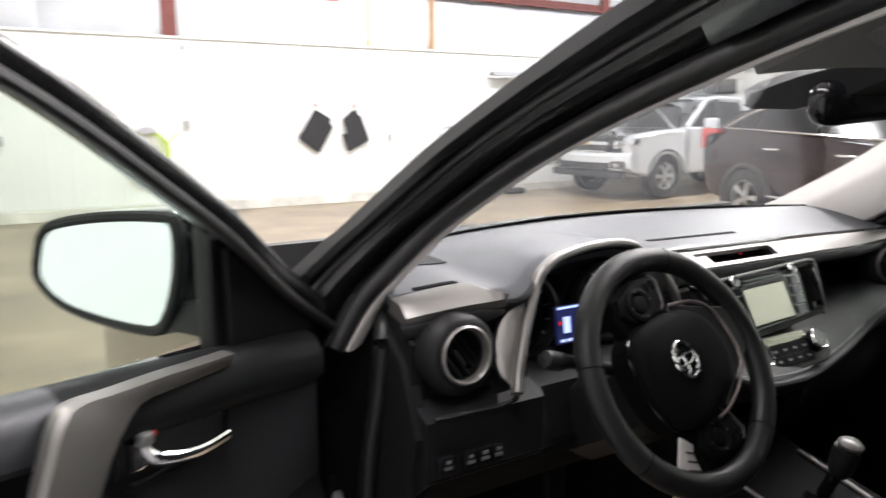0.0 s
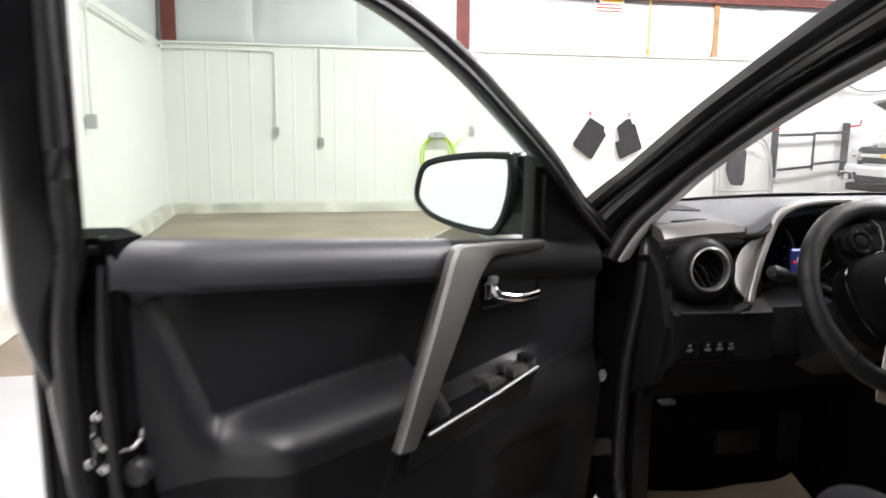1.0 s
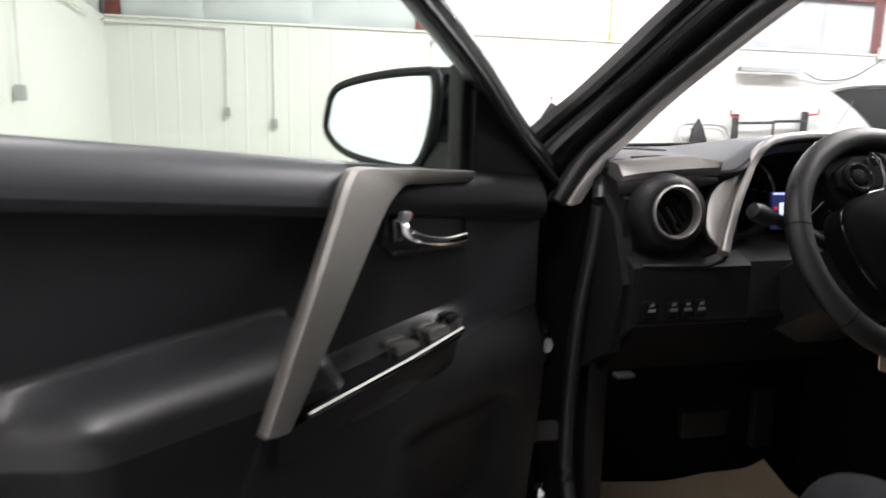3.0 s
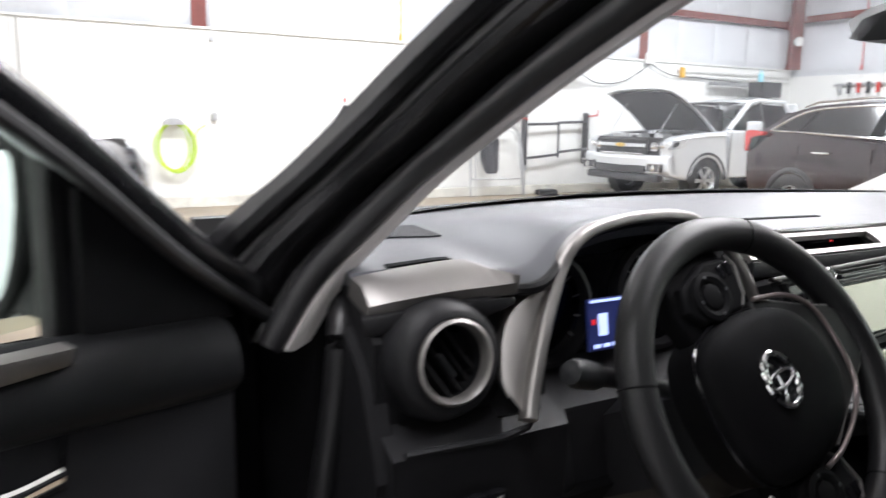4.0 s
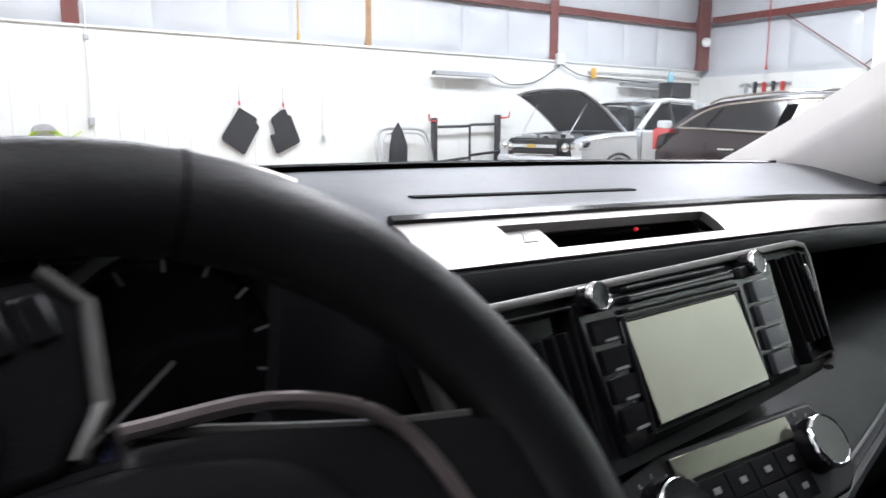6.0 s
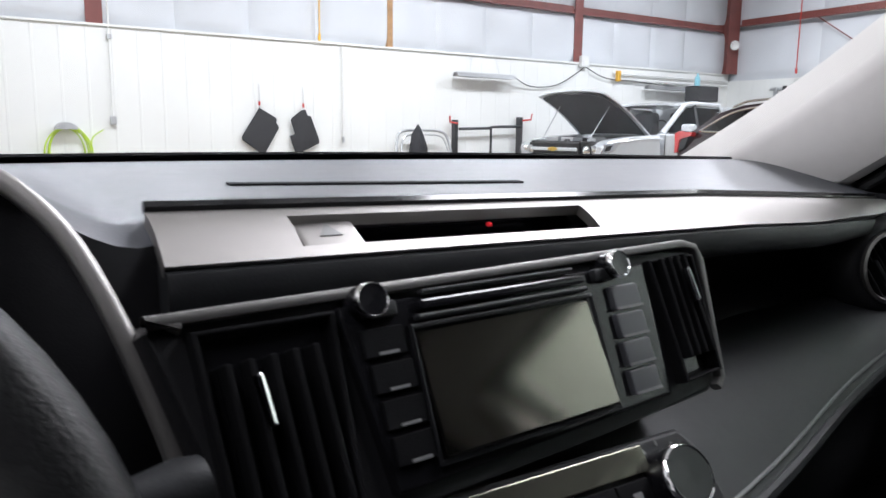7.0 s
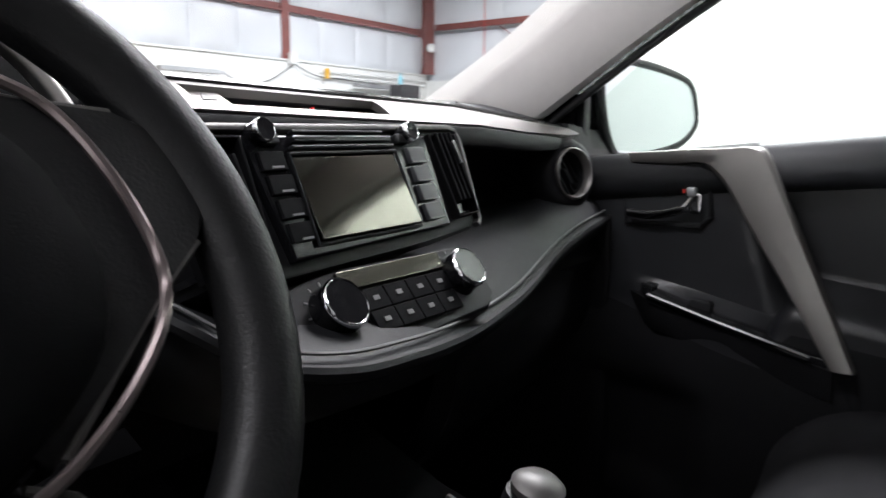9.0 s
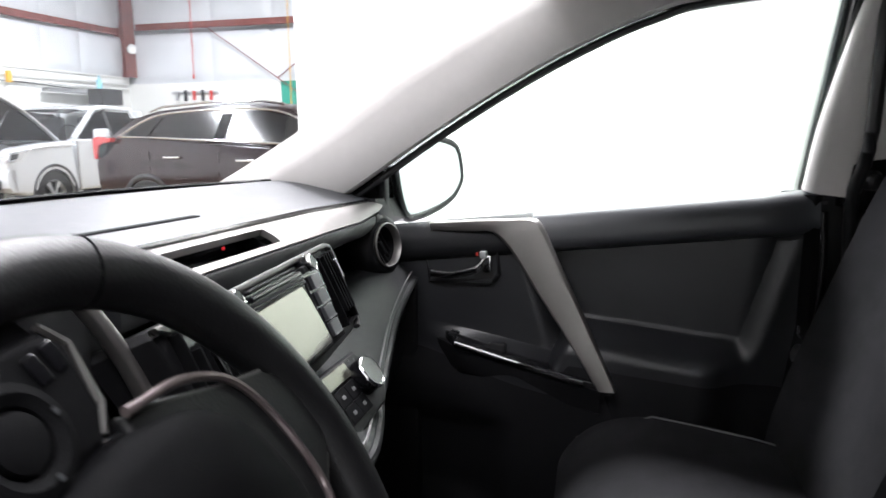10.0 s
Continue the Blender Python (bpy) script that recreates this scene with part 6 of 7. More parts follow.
# ---- seats ----
def smooth4(rows, n):
    """Rows of numbers blended smoothly to n rows."""
    t = np.linspace(0, len(rows) - 1, n)
    k = np.arange(len(rows))
    cols = [smooth_path([(a, v, 0) for a, v in zip(k, col)], n) for col in zip(*rows)]
    return [tuple(c[i].y for c in cols) for i in range(len(t))]


def seat(x, y, name_label, lower=0.0, fwd=0.0):
    rings = []
    for yy, zt, w, zb in smooth4([(-0.02, 0.58, 0.17, 0.55), (0.0, 0.63, 0.2, 0.53), (-0.02, 0.672, 0.215, 0.5), (-0.065, 0.706, 0.228, 0.49), (-0.13, 0.724, 0.236, 0.48), (-0.22, 0.72, 0.238, 0.48), (-0.34, 0.698, 0.235, 0.48), (-0.5, 0.665, 0.22, 0.48)], 34):
        zt -= lower
        sec = smooth_loop([(x - w, zb), (x - w - 0.012, (zb + zt) / 2), (x - w, zt - 0.02), (x - w * 0.84, zt + 0.01), (x - w * 0.55, zt - 0.012), (x, zt - 0.018), (x + w * 0.55, zt - 0.012), (x + w * 0.84, zt + 0.01), (x + w, zt - 0.02), (x + w + 0.012, (zb + zt) / 2), (x + w, zb)], 44)
        rings.append([(a, y + yy, b) for a, b in sec])
    st = part("front_seat", loft(B(), rings), M_FABRIC, car, name_label)
    rings = []
    for z, yy, w, t in smooth4([(0.62, -0.42, 0.22, 0.13), (0.75, -0.45, 0.24, 0.14), (0.95, -0.52, 0.245, 0.14), (1.12, -0.58, 0.225, 0.12), (1.25, -0.635, 0.18, 0.09), (1.29, -0.66, 0.13, 0.05)], 24):
        f = y + yy + fwd
        rings.append([(x - w, f - t, z), (x - w - 0.008, f - t * 0.4, z), (x - w * 0.92, f + 0.03, z), (x - w * 0.6, f - 0.012, z), (x, f - 0.02, z), (x + w * 0.6, f - 0.012, z), (x + w * 0.92, f + 0.03, z), (x + w + 0.008, f - t * 0.4, z), (x + w, f - t, z)])
    part("backrest", loft(B(), rings), M_FABRIC, st, "black cloth backrest")
    part("headrest", rbox(B(), (x, y - 0.72 + fwd, 1.42), (0.26, 0.1, 0.18), 0.045, None, 4), M_FABRIC, st)
    for a in (-0.06, 0.06):
        part("headrest_post", tube(B(), [(x + a, y - 0.71 + fwd, 1.25), (x + a, y - 0.72 + fwd, 1.36)], 0.006, 8), M_CHROME, st)
    part("seat_base", rbox(B(), (x, y - 0.28, 0.46), (0.40, 0.42, 0.13), 0.02), M_PLAST, st)
    sg = -1 if x < 0 else 1
    shd = part("side_shield", prism(B(), [(-0.5, 0.44), (-0.02, 0.45), (0.0, 0.56), (-0.04, 0.62), (-0.5, 0.64)], 0.0, 0.03, 0.01, axes((x + sg * 0.235, y, 0), (0, 1, 0), (0, 0, 1), (sg, 0, 0))), M_PLAST, st, "black seat side shield")
    part("seat_switch", rbox(B(), (x + sg * 0.272, y - 0.15, 0.53), (0.02, 0.09, 0.025), 0.008), M_PLAST, shd)
    part("seat_switch", rbox(B(), (x + sg * 0.272, y - 0.25, 0.54), (0.02, 0.03, 0.06), 0.008), M_PLAST, shd)
    for a in (-0.82, 0.82):
        part("seat_stitching", tube(B(), [(x + 0.235 * a, y - 0.03, 0.69 - lower), (x + 0.24 * a, y - 0.16, 0.738 - lower), (x + 0.235 * a, y - 0.32, 0.715 - lower), (x + 0.22 * a, y - 0.5, 0.678 - lower)], 0.0018, 6), M_STITCH, st)
    return st


seat(-0.37, -0.205, "black cloth driver seat with side switches", -0.04)
seat(0.45, -0.2, "black cloth passenger seat", 0.03, 0.055)


# ---- the rest of the car's body ----
def arch(y0, z0, r, n=12):
    return [(y0 + r * math.cos(a), z0 + r * math.sin(a)) for a in np.linspace(0, math.pi, n)]


for sx in (-1, 1):
    off = 0.0 if sx < 0 else 0.1
    m = axes((sx * 0.88, 0, 0), (0, 1, 0), (0, 0, 1), (sx, 0, 0))
    fen = [(0.2 + off, 0.3), (0.2 + off, 1.0), (0.45, 1.03), (0.9, 1.0), (1.4, 0.9), (1.6, 0.75), (1.62, 0.3)] + [(y, z) for y, z in arch(0.85, 0.33, 0.39)]
    part("fender", prism(B(), fen, -0.06, 0.02, 0.02, m), M_PAINT, car, "glossy black front fender")
    qua = [(-0.74 + off, 0.3)] + [(y, z) for y, z in arch(-1.85, 0.33, 0.39)] + [(-2.85, 0.35), (-2.9, 0.8), (-2.85, 1.1), (-2.2, 1.16), (-0.74 + off, 1.12)]
    part("rear_side", prism(B(), qua, -0.08, 0.02, 0.02, m), M_PAINT, car, "glossy black rear door and quarter panel")
    win = [(-0.86 + off, 1.14), (-2.2, 1.18), (-2.45, 1.22), (-2.2, 1.44), (-1.7, 1.48), (-0.86 + off, 1.49)]
    part("rear_window", prism(B(), win, -0.002, 0.002, 0, axes((sx * (0.84 + 0.21), 0, 0), (0, 1, 0), (-sx * 0.19, 0, 1), (sx, 0, 0))), M_TINT, car, "dark tinted rear side window", smooth=False)
    yb = -0.74 + off
    part("centre_pillar", sweep(B(), [(sx * 0.80, yb - 0.02, 0.4), (sx * 0.82, yb - 0.02, 1.1), (sx * 0.72, yb - 0.06, 1.48)], flat(0.12, 0.07, 0.02), up=(sx, 0, 0)), M_PAINT, car, "black centre pillar")
    belt_path = smooth_path([(sx * 0.755, yb - 0.025, 1.09), (sx * 0.735, yb - 0.04, 1.2), (sx * 0.69, yb - 0.075, 1.36), (sx * 0.645, yb - 0.11, 1.47)], 14)
    part("centre_pillar_trim", sweep(B(), belt_path, flat(0.13, 0.05, 0.02, 3), up=(sx, 0, 0)), M_GREY, car, "grey upper centre pillar trim")
    part("lower_pillar_trim", sweep(B(), [(sx * 0.765, yb - 0.05, 0.45), (sx * 0.77, yb - 0.04, 0.9), (sx * 0.768, yb - 0.035, 1.115)], flat(0.14, 0.05, 0.02, 3), up=(sx, 0, 0)), M_PLAST, car, "black lower centre pillar trim")
    part("seat_belt", sweep(B(), [(sx * 0.725, yb - 0.06, 1.05), (sx * 0.72, yb - 0.05, 0.8), (sx * 0.715, yb - 0.05, 0.5)], flat(0.048, 0.003, 0.001), up=(sx, 0, 0)), M_FABRIC, car, "black seat belt")
    for yy in (0.85, -1.85):
        wh = part("wheel", revolve(B(), [(0.2, -0.1), (0.30, -0.11), (0.345, -0.09), (0.35, 0), (0.345, 0.09), (0.30, 0.11), (0.2, 0.1)], 32, axes((sx * 0.80, yy, 0.35), (0, 1, 0), (0, 0, 1), (sx, 0, 0)), True), M_TYRE, car, "black tyre on an alloy rim")
        part("rim", revolve(B(), [(0.215, 0.02), (0.22, 0.09), (0.2, 0.095), (0.18, 0.05)], 32, axes((sx * 0.80, yy, 0.35), (0, 1, 0), (0, 0, 1), (sx, 0, 0)), True), M_ALLOY, wh)
        for k in range(5):
            part("rim_spoke", rbox(B(), (0.1, 0, 0.075), (0.2, 0.045, 0.03), 0.008, axes((sx * 0.80, yy, 0.35), (0, 1, 0), (0, 0, 1), (sx, 0, 0)) @ pose(0, 0, 0, 0, 0, 72 * k)), M_ALLOY, wh)
part("hood", slab(B(), lambda u, v: (-0.84 + 1.68 * u, 0.52 + 1.05 * v - 0.14 * (2 * u - 1) ** 2, 1.03 - 0.02 * v - 0.13 * v * v - 0.03 * (2 * u - 1) ** 4), 14, 12, 0.015), M_PAINT, car, "glossy black hood")
part("front_bumper", loft(B(), [[(x, 1.58 - 0.18 * x * x, 0.28), (x, 1.68 - 0.2 * x * x, 0.4), (x, 1.70 - 0.2 * x * x, 0.62), (x, 1.6 - 0.18 * x * x, 0.86), (x, 1.4 - 0.18 * x * x, 0.86), (x, 1.4 - 0.18 * x * x, 0.28)] for x in np.linspace(-0.88, 0.88, 13)]), M_PAINT, car, "black front bumper")
part("tailgate", loft(B(), [[(x, -2.85 - 0.04 * (1 - x * x), 0.4), (x, -2.92 - 0.04 * (1 - x * x), 0.75), (x, -2.85, 1.12), (x, -2.78, 1.12), (x, -2.78, 0.4)] for x in np.linspace(-0.87, 0.87, 9)]), M_PAINT, car, "black tailgate")
part("rear_glass", slab(B(), lambda u, v: (-0.74 + 1.48 * u, -2.8 + 0.42 * v, 1.12 + 0.45 * v), 6, 4, 0.004), M_TINT, car, "dark tinted rear window")
part("rear_bench", rbox(B(), (0, -1.45, 0.72), (1.3, 0.5, 0.2), 0.06, None, 3), M_FABRIC, car, "black cloth rear bench")
part("rear_bench_back", rbox(B(), (0, -1.78, 1.0), (1.3, 0.18, 0.66), 0.06, pose(0, 0, 0), 3), M_FABRIC, car)
part("underbody", rbox(B(), (0, -0.6, 0.31), (1.5, 4.2, 0.06), 0.0), M_ENGINE, car, smooth=False)
part("firewall", rbox(B(), (0, 0.66, 0.72), (1.5, 0.03, 0.74), 0.0), M_ENGINE, car, smooth=False)


# ---- the other vehicles in the hall ----
def road_wheel(parent, m, r, spokes, label):
    w = part("wheel", revolve(B(), [(r * 0.6, -0.11), (r * 0.86, -0.12), (r * 0.98, -0.1), (r, 0), (r * 0.98, 0.1), (r * 0.86, 0.12), (r * 0.6, 0.11)], 32, m, True), M_TYRE, parent, label)
    part("rim", revolve(B(), [(r * 0.62, 0.0), (r * 0.64, 0.1), (r * 0.58, 0.105), (r * 0.52, 0.05)], 30, m, True), M_ALLOY, w)
    for k in range(spokes):
        part("rim_spoke", loft(B(), [[(a, -h, 0.06 + c), (a, h, 0.06 + c), (a, h, 0.09 + c), (a, -h, 0.09 + c)] for a, h, c in ((0.02, 0.02, 0.01), (r * 0.3, 0.026, 0.005), (r * 0.58, 0.04, 0.0))], m=m @ pose(0, 0, 0, 0, 0, 360 / spokes * k)), M_ALLOY, w)
    part("brake_disc", revolve(B(), [(r * 0.5, 0.0), (r * 0.5, 0.03), (0.01, 0.03)], 24, m), M_ENGINE, w)


truck = thing("pickup_truck", "silver pickup truck with its hood raised", "truck")
tmx = Matrix.Translation((7.5, 8.6, 0)) @ pose(0, 0, 0, 0, 0, 2) @ Matrix.Diagonal((1, 1, 0.96, 1))
for sy in (-1, 1):
    ms = tmx @ axes((0, sy * 0.84, 0), (1, 0, 0), (0, 0, 1), (0, sy, 0))
    side = [(0.12, 0.48), (0.10, 0.75), (0.05, 1.0), (0.25, 1.10), (0.7, 1.16), (1.35, 1.20), (1.45, 0.45)] + [(x, z) for x, z in arch(0.93, 0.40, 0.43)]
    part("fender", prism(B(), side, -0.12, 0.09, 0.05, ms, 3), M_TRUCK, truck, "silver front fender")
    part("wheel_arch", tube(B(), [ms @ Vector((x, z, 0.085)) for x, z in arch(0.93, 0.40, 0.44, 18)], 0.022, 8), M_ROD, truck)
    part("cab_side", prism(B(), [(1.46, 0.42), (1.46, 1.2), (1.5, 1.22), (3.3, 1.22), (3.3, 0.42)], -0.1, 0.08, 0.04, ms, 3), M_TRUCK, truck, "silver cab side with doors")
    for a in (1.46, 2.42, 3.28):
        part("door_gap", rbox(B(), (a, 0.82, 0.082), (0.012, 0.76, 0.006), 0, ms), M_ENGINE, truck)
    for a in (2.25, 3.1):
        part("door_handle", rbox(B(), (a, 1.06, 0.095), (0.16, 0.03, 0.03), 0.01, ms), M_TRUCK, truck)
    part("bed_side", prism(B(), [(3.35, 0.5), (3.35, 1.18), (5.35, 1.18), (5.35, 0.6)] + [(x, z) for x, z in arch(4.2, 0.4, 0.43)], -0.1, 0.08, 0.04, ms), M_TRUCK, truck, "silver cargo bed side")
    glass = [(1.62, 1.24), (2.2, 1.66), (2.38, 1.68), (2.38, 1.24)]
    gl2 = [(2.46, 1.24), (2.46, 1.68), (3.05, 1.66), (3.2, 1.24)]
    mg = tmx @ axes((0, sy * 0.84, 0), (1, 0, 0), (0, -sy * 0.28, 1), (0, sy, 0)) @ Matrix.Translation((0, 0, 0.34))
    for g in (glass, gl2):
        part("side_window", prism(B(), g, -0.006, 0.0, 0, mg), M_TINT, truck, "side window", smooth=False)
    fr = [(1.5, 1.22), (2.16, 1.70), (2.4, 1.735), (3.08, 1.72), (3.3, 1.22)]
    part("window_frame", tube(B(), [mg @ Vector((a, b, -0.01)) for a, b in fr], 0.045, 8), M_TRUCK, truck, "silver roof rail")
    part("door_post", tube(B(), [mg @ Vector((2.42, 1.2, -0.01)), mg @ Vector((2.42, 1.73, -0.01))], 0.035, 8), M_ROD, truck)
    mi = part("door_mirror", rbox(B(), (1.85, sy * 1.06, 1.28), (0.12, 0.24, 0.2), 0.04, tmx, 3), M_TRUCK, truck, "silver door mirror")
    part("mirror_arm", rbox(B(), (1.86, sy * 0.95, 1.22), (0.06, 0.14, 0.05), 0.015, tmx), M_ROD, mi)
    road_wheel(truck, tmx @ axes((0.93, sy * 0.80, 0.39), (1, 0, 0), (0, 0, 1), (0, sy, 0)), 0.385, 6, "black tyre on a six-spoke alloy rim")
    road_wheel(truck, tmx @ axes((4.2, sy * 0.80, 0.39), (1, 0, 0), (0, 0, 1), (0, sy, 0)), 0.385, 6, "black tyre on a six-spoke alloy rim")
    hl = part("headlight", loft(B(), [[(0.1 - c, sy * a0, 0.86), (0.1 - c + e, sy * a1, 0.90), (0.12 - c + e, sy * a1, 1.06), (0.12 - c, sy * a0, 0.98)] for c, e, a0, a1 in ((0.0, 0.1, 0.46, 0.93), (0.06, 0.14, 0.46, 0.93))], m=tmx), M_ENGINE, truck, "clear headlight with chrome inside")
    part("lamp_bowl", revolve(B(), [(0.075, 0), (0.05, 0.035), (0.02, 0.045), (0.001, 0.045)], 18, tmx @ facing((0.045, sy * 0.62, 0.94), (-1, sy * 0.2, 0))), M_CHROME, hl, "chrome reflector")
    part("lamp_bowl", revolve(B(), [(0.06, 0), (0.04, 0.03), (0.001, 0.035)], 18, tmx @ facing((0.07, sy * 0.78, 0.96), (-1, sy * 0.35, 0))), M_CHROME, hl)
    part("lamp_lens", loft(B(), [[(0.04 - c, sy * a0, 0.855), (0.04 - c + e, sy * a1, 0.895), (0.06 - c + e, sy * a1, 1.065), (0.06 - c, sy * a0, 0.985)] for c, e, a0, a1 in ((0.02, 0.12, 0.455, 0.945), (0.03, 0.12, 0.455, 0.945))], m=tmx), M_LENS, hl, smooth=False)
    part("side_lens", prism(B(), [(0.05, 0.90), (0.30, 0.93), (0.46, 1.07), (0.12, 1.04)], 0.05, 0.094, 0.008, ms), M_CHROME, hl, "headlight wrapped round the corner")
    part("lens_shade", prism(B(), [(0.10, 0.935), (0.22, 0.95), (0.27, 1.03), (0.14, 1.015)], 0.09, 0.098, 0.003, ms), M_ENGINE, hl)
    part("fender_crease", tube(B(), [ms @ Vector((x, z, 0.088)) for x, z in ((0.4, 1.08), (0.8, 1.12), (1.4, 1.13))], 0.012, 6), M_TRUCK, truck)
    fg = part("fog_lamp", rbox(B(), (-0.02, sy * 0.72, 0.60), (0.1, 0.26, 0.15), 0.03, tmx @ pose(0, 0, 0, 0, 0, 0)), M_ROD, truck, "fog lamp with a bright surround")
    part("fog_glass", revolve(B(), [(0.055, 0), (0.05, 0.02), (0.001, 0.028)], 16, tmx @ facing((-0.07, sy * 0.73, 0.60), (-1, 0, 0))), M_CHROME, fg)
    part("fog_surround", tube(B(), [tmx @ Vector((-0.072, sy * a, z)) for a, z in ((0.59, 0.54), (0.85, 0.53), (0.87, 0.67), (0.62, 0.67))], 0.014, 8, closed=True), M_CHROME, fg)
part("bumper", loft(B(), [[(0.0 + 0.14 * y * y, y, 0.50), (-0.07 + 0.14 * y * y, y, 0.56), (-0.08 + 0.14 * y * y, y, 0.74), (-0.03 + 0.12 * y * y, y, 0.80), (0.2, y, 0.8), (0.2, y, 0.5)] for y in np.linspace(-0.93, 0.93, 15)], m=tmx), M_TRUCK, truck, "silver front bumper")
part("lower_intake", rbox(B(), (-0.055, 0, 0.57), (0.05, 1.1, 0.12), 0.02, tmx), M_ENGINE, truck, "black lower intake")
part("air_dam", rbox(B(), (0.04, 0, 0.43), (0.14, 1.6, 0.12), 0.03, tmx), M_ROD, truck, "black plastic air dam")
gr = part("grille", rbox(B(), (0.02, 0, 0.935), (0.08, 1.0, 0.27), 0.03, tmx, 3), M_ENGINE, truck, "black mesh grille with a silver bar")
for k in range(6):
    part("grille_bar", rbox(B(), (-0.02, 0, 0.835 + 0.04 * k), (0.02, 0.96, 0.010), 0.003, tmx), M_ROD, gr)
part("silver_bar", rbox(B(), (-0.035, 0, 0.955), (0.03, 1.02, 0.055), 0.012, tmx), M_TRUCK, gr, "silver cross bar")
part("silver_bar", rbox(B(), (-0.03, 0, 0.815), (0.03, 0.9, 0.03), 0.01, tmx), M_CHROME, gr)
part("emblem", prism(B(), [(-0.1, -0.02), (-0.04, -0.02), (-0.035, -0.035), (0.045, -0.035), (0.04, -0.02), (0.1, -0.015), (0.09, 0.022), (0.035, 0.022), (0.03, 0.036), (-0.05, 0.036), (-0.045, 0.022), (-0.11, 0.018)], 0, 0.015, 0.003, tmx @ facing((-0.052, 0, 0.955), (-1, 0, 0))), M_GOLD, truck, "gold emblem shape")
part("engine_bay", rbox(B(), (0.72, 0, 0.85), (1.25, 1.46, 0.42), 0.02, tmx), M_ENGINE, truck, "dark engine bay")
rnd = random.Random(7)
for k in range(16):
    part("engine_part", rbox(B(), (rnd.uniform(0.2, 1.2), rnd.uniform(-0.6, 0.6), 1.08), (rnd.uniform(0.1, 0.35), rnd.uniform(0.1, 0.3), rnd.uniform(0.06, 0.16)), 0.03, tmx), rnd.choice((M_ENGINE, M_ROD, M_GALV, M_ENGINE)), truck)
part("front_panel", rbox(B(), (0.14, 0, 1.07), (0.14, 1.3, 0.03), 0.01, tmx), M_ENGINE, truck)
hm = tmx @ Matrix.Translation((1.36, 0, 1.2)) @ pose(0, 0, 0, 0, 33, 0)


def hood_skin(u, v, lift=0.0):
    x, y = -1.28 * v, -0.78 + 1.56 * u
    return x - 0.03 + 0.05 * (2 * u - 1) ** 2 * v, y * (1 - 0.06 * v), 0.06 * math.sin(math.pi * min(1, 0.2 + 0.8 * (1 - v))) - 0.05 * (2 * u - 1) ** 4 - 0.05 * v * v + lift


part("raised_hood", slab(B(), hood_skin, 16, 14, 0.02, None, hm), M_TRUCK, truck, "silver raised hood")
part("hood_liner", slab(B(), lambda u, v: hood_skin(0.05 + 0.9 * u, 0.05 + 0.9 * v, -0.035), 14, 12, 0.02, None, hm), M_HOODIN, truck, "black hood liner")
part("prop_rod", tube(B(), [tmx @ Vector((0.25, 0.6, 1.08)), hm @ Vector((-0.9, 0.55, -0.03))], 0.008, 6), M_GALV, truck)
part("prop_rod", tube(B(), [tmx @ Vector((0.2, -0.5, 1.08)), hm @ Vector((-0.85, -0.5, -0.03))], 0.008, 6), M_GALV, truck)


def truck_roof(u, v):
    return 2.1 + 1.15 * v, -0.62 + 1.24 * u, 1.72 + 0.06 * math.sin(math.pi * (0.15 + 0.7 * v)) - 0.05 * (2 * u - 1) ** 4


part("roof", slab(B(), truck_roof, 12, 10, -0.03, None, tmx), M_TRUCK, truck, "silver cab roof")
part("windshield", slab(B(), lambda u, v: (1.42 + 0.72 * v + 0.12 * (2 * u - 1) ** 2, (-0.74 + 1.48 * u) * (1 - 0.16 * v), 1.2 + 0.52 * v), 10, 6, 0.005, None, tmx), M_WSHIELD, truck, "clear windscreen")
part("rear_cab", rbox(B(), (3.3, 0, 1.2), (0.06, 1.6, 1.0), 0.02, tmx), M_TRUCK, truck)
part("cab_floor", rbox(B(), (2.4, 0, 0.9), (1.8, 1.5, 0.6), 0.05, tmx), M_ENGINE, truck)
for y in (-0.38, 0.38):
    part("cab_seat", rbox(B(), (2.55, y, 1.3), (0.16, 0.46, 0.6), 0.06, tmx @ pose(0, 0, 0), 3), M_HOODIN, truck)
part("cab_wheel", tube(B(), [tmx @ Vector((1.95 + 0.06 * math.sin(a), -0.38 + 0.18 * math.cos(a), 1.28 + 0.17 * math.sin(a))) for a in np.linspace(0, 2 * math.pi, 24, endpoint=False)], 0.014, 6, closed=True), M_ROD, truck)
part("bed_floor", rbox(B(), (4.35, 0, 0.75), (2.0, 1.6, 0.1), 0.0, tmx), M_ENGINE, truck, smooth=False)
part("tailgate", rbox(B(), (5.35, 0, 0.95), (0.06, 1.66, 0.5), 0.02, tmx), M_TRUCK, truck)

suv = thing("crossover", "dark maroon crossover parked beside the pickup", "car")
smx = Matrix.Translation((7.14, 6.13, 0)) @ pose(0, 0, 0, 0, 0, -102.3) @ Matrix.Diagonal((1.0, 1, 0.96, 1)) @ Matrix.Translation((0.16, 0.9, 0))


def suv_ring(x, zb, hwb, zm, hwm, zt, hwt):
    """Half-round section of the lower body at one station."""
    half = [(hwb, zb), (hwm, (zb + zm) / 2), (hwm + 0.01, zm), (hwt, zt)]
    return [(x, -a, b) for a, b in half] + [(x, a, b) for a, b in half[::-1]]


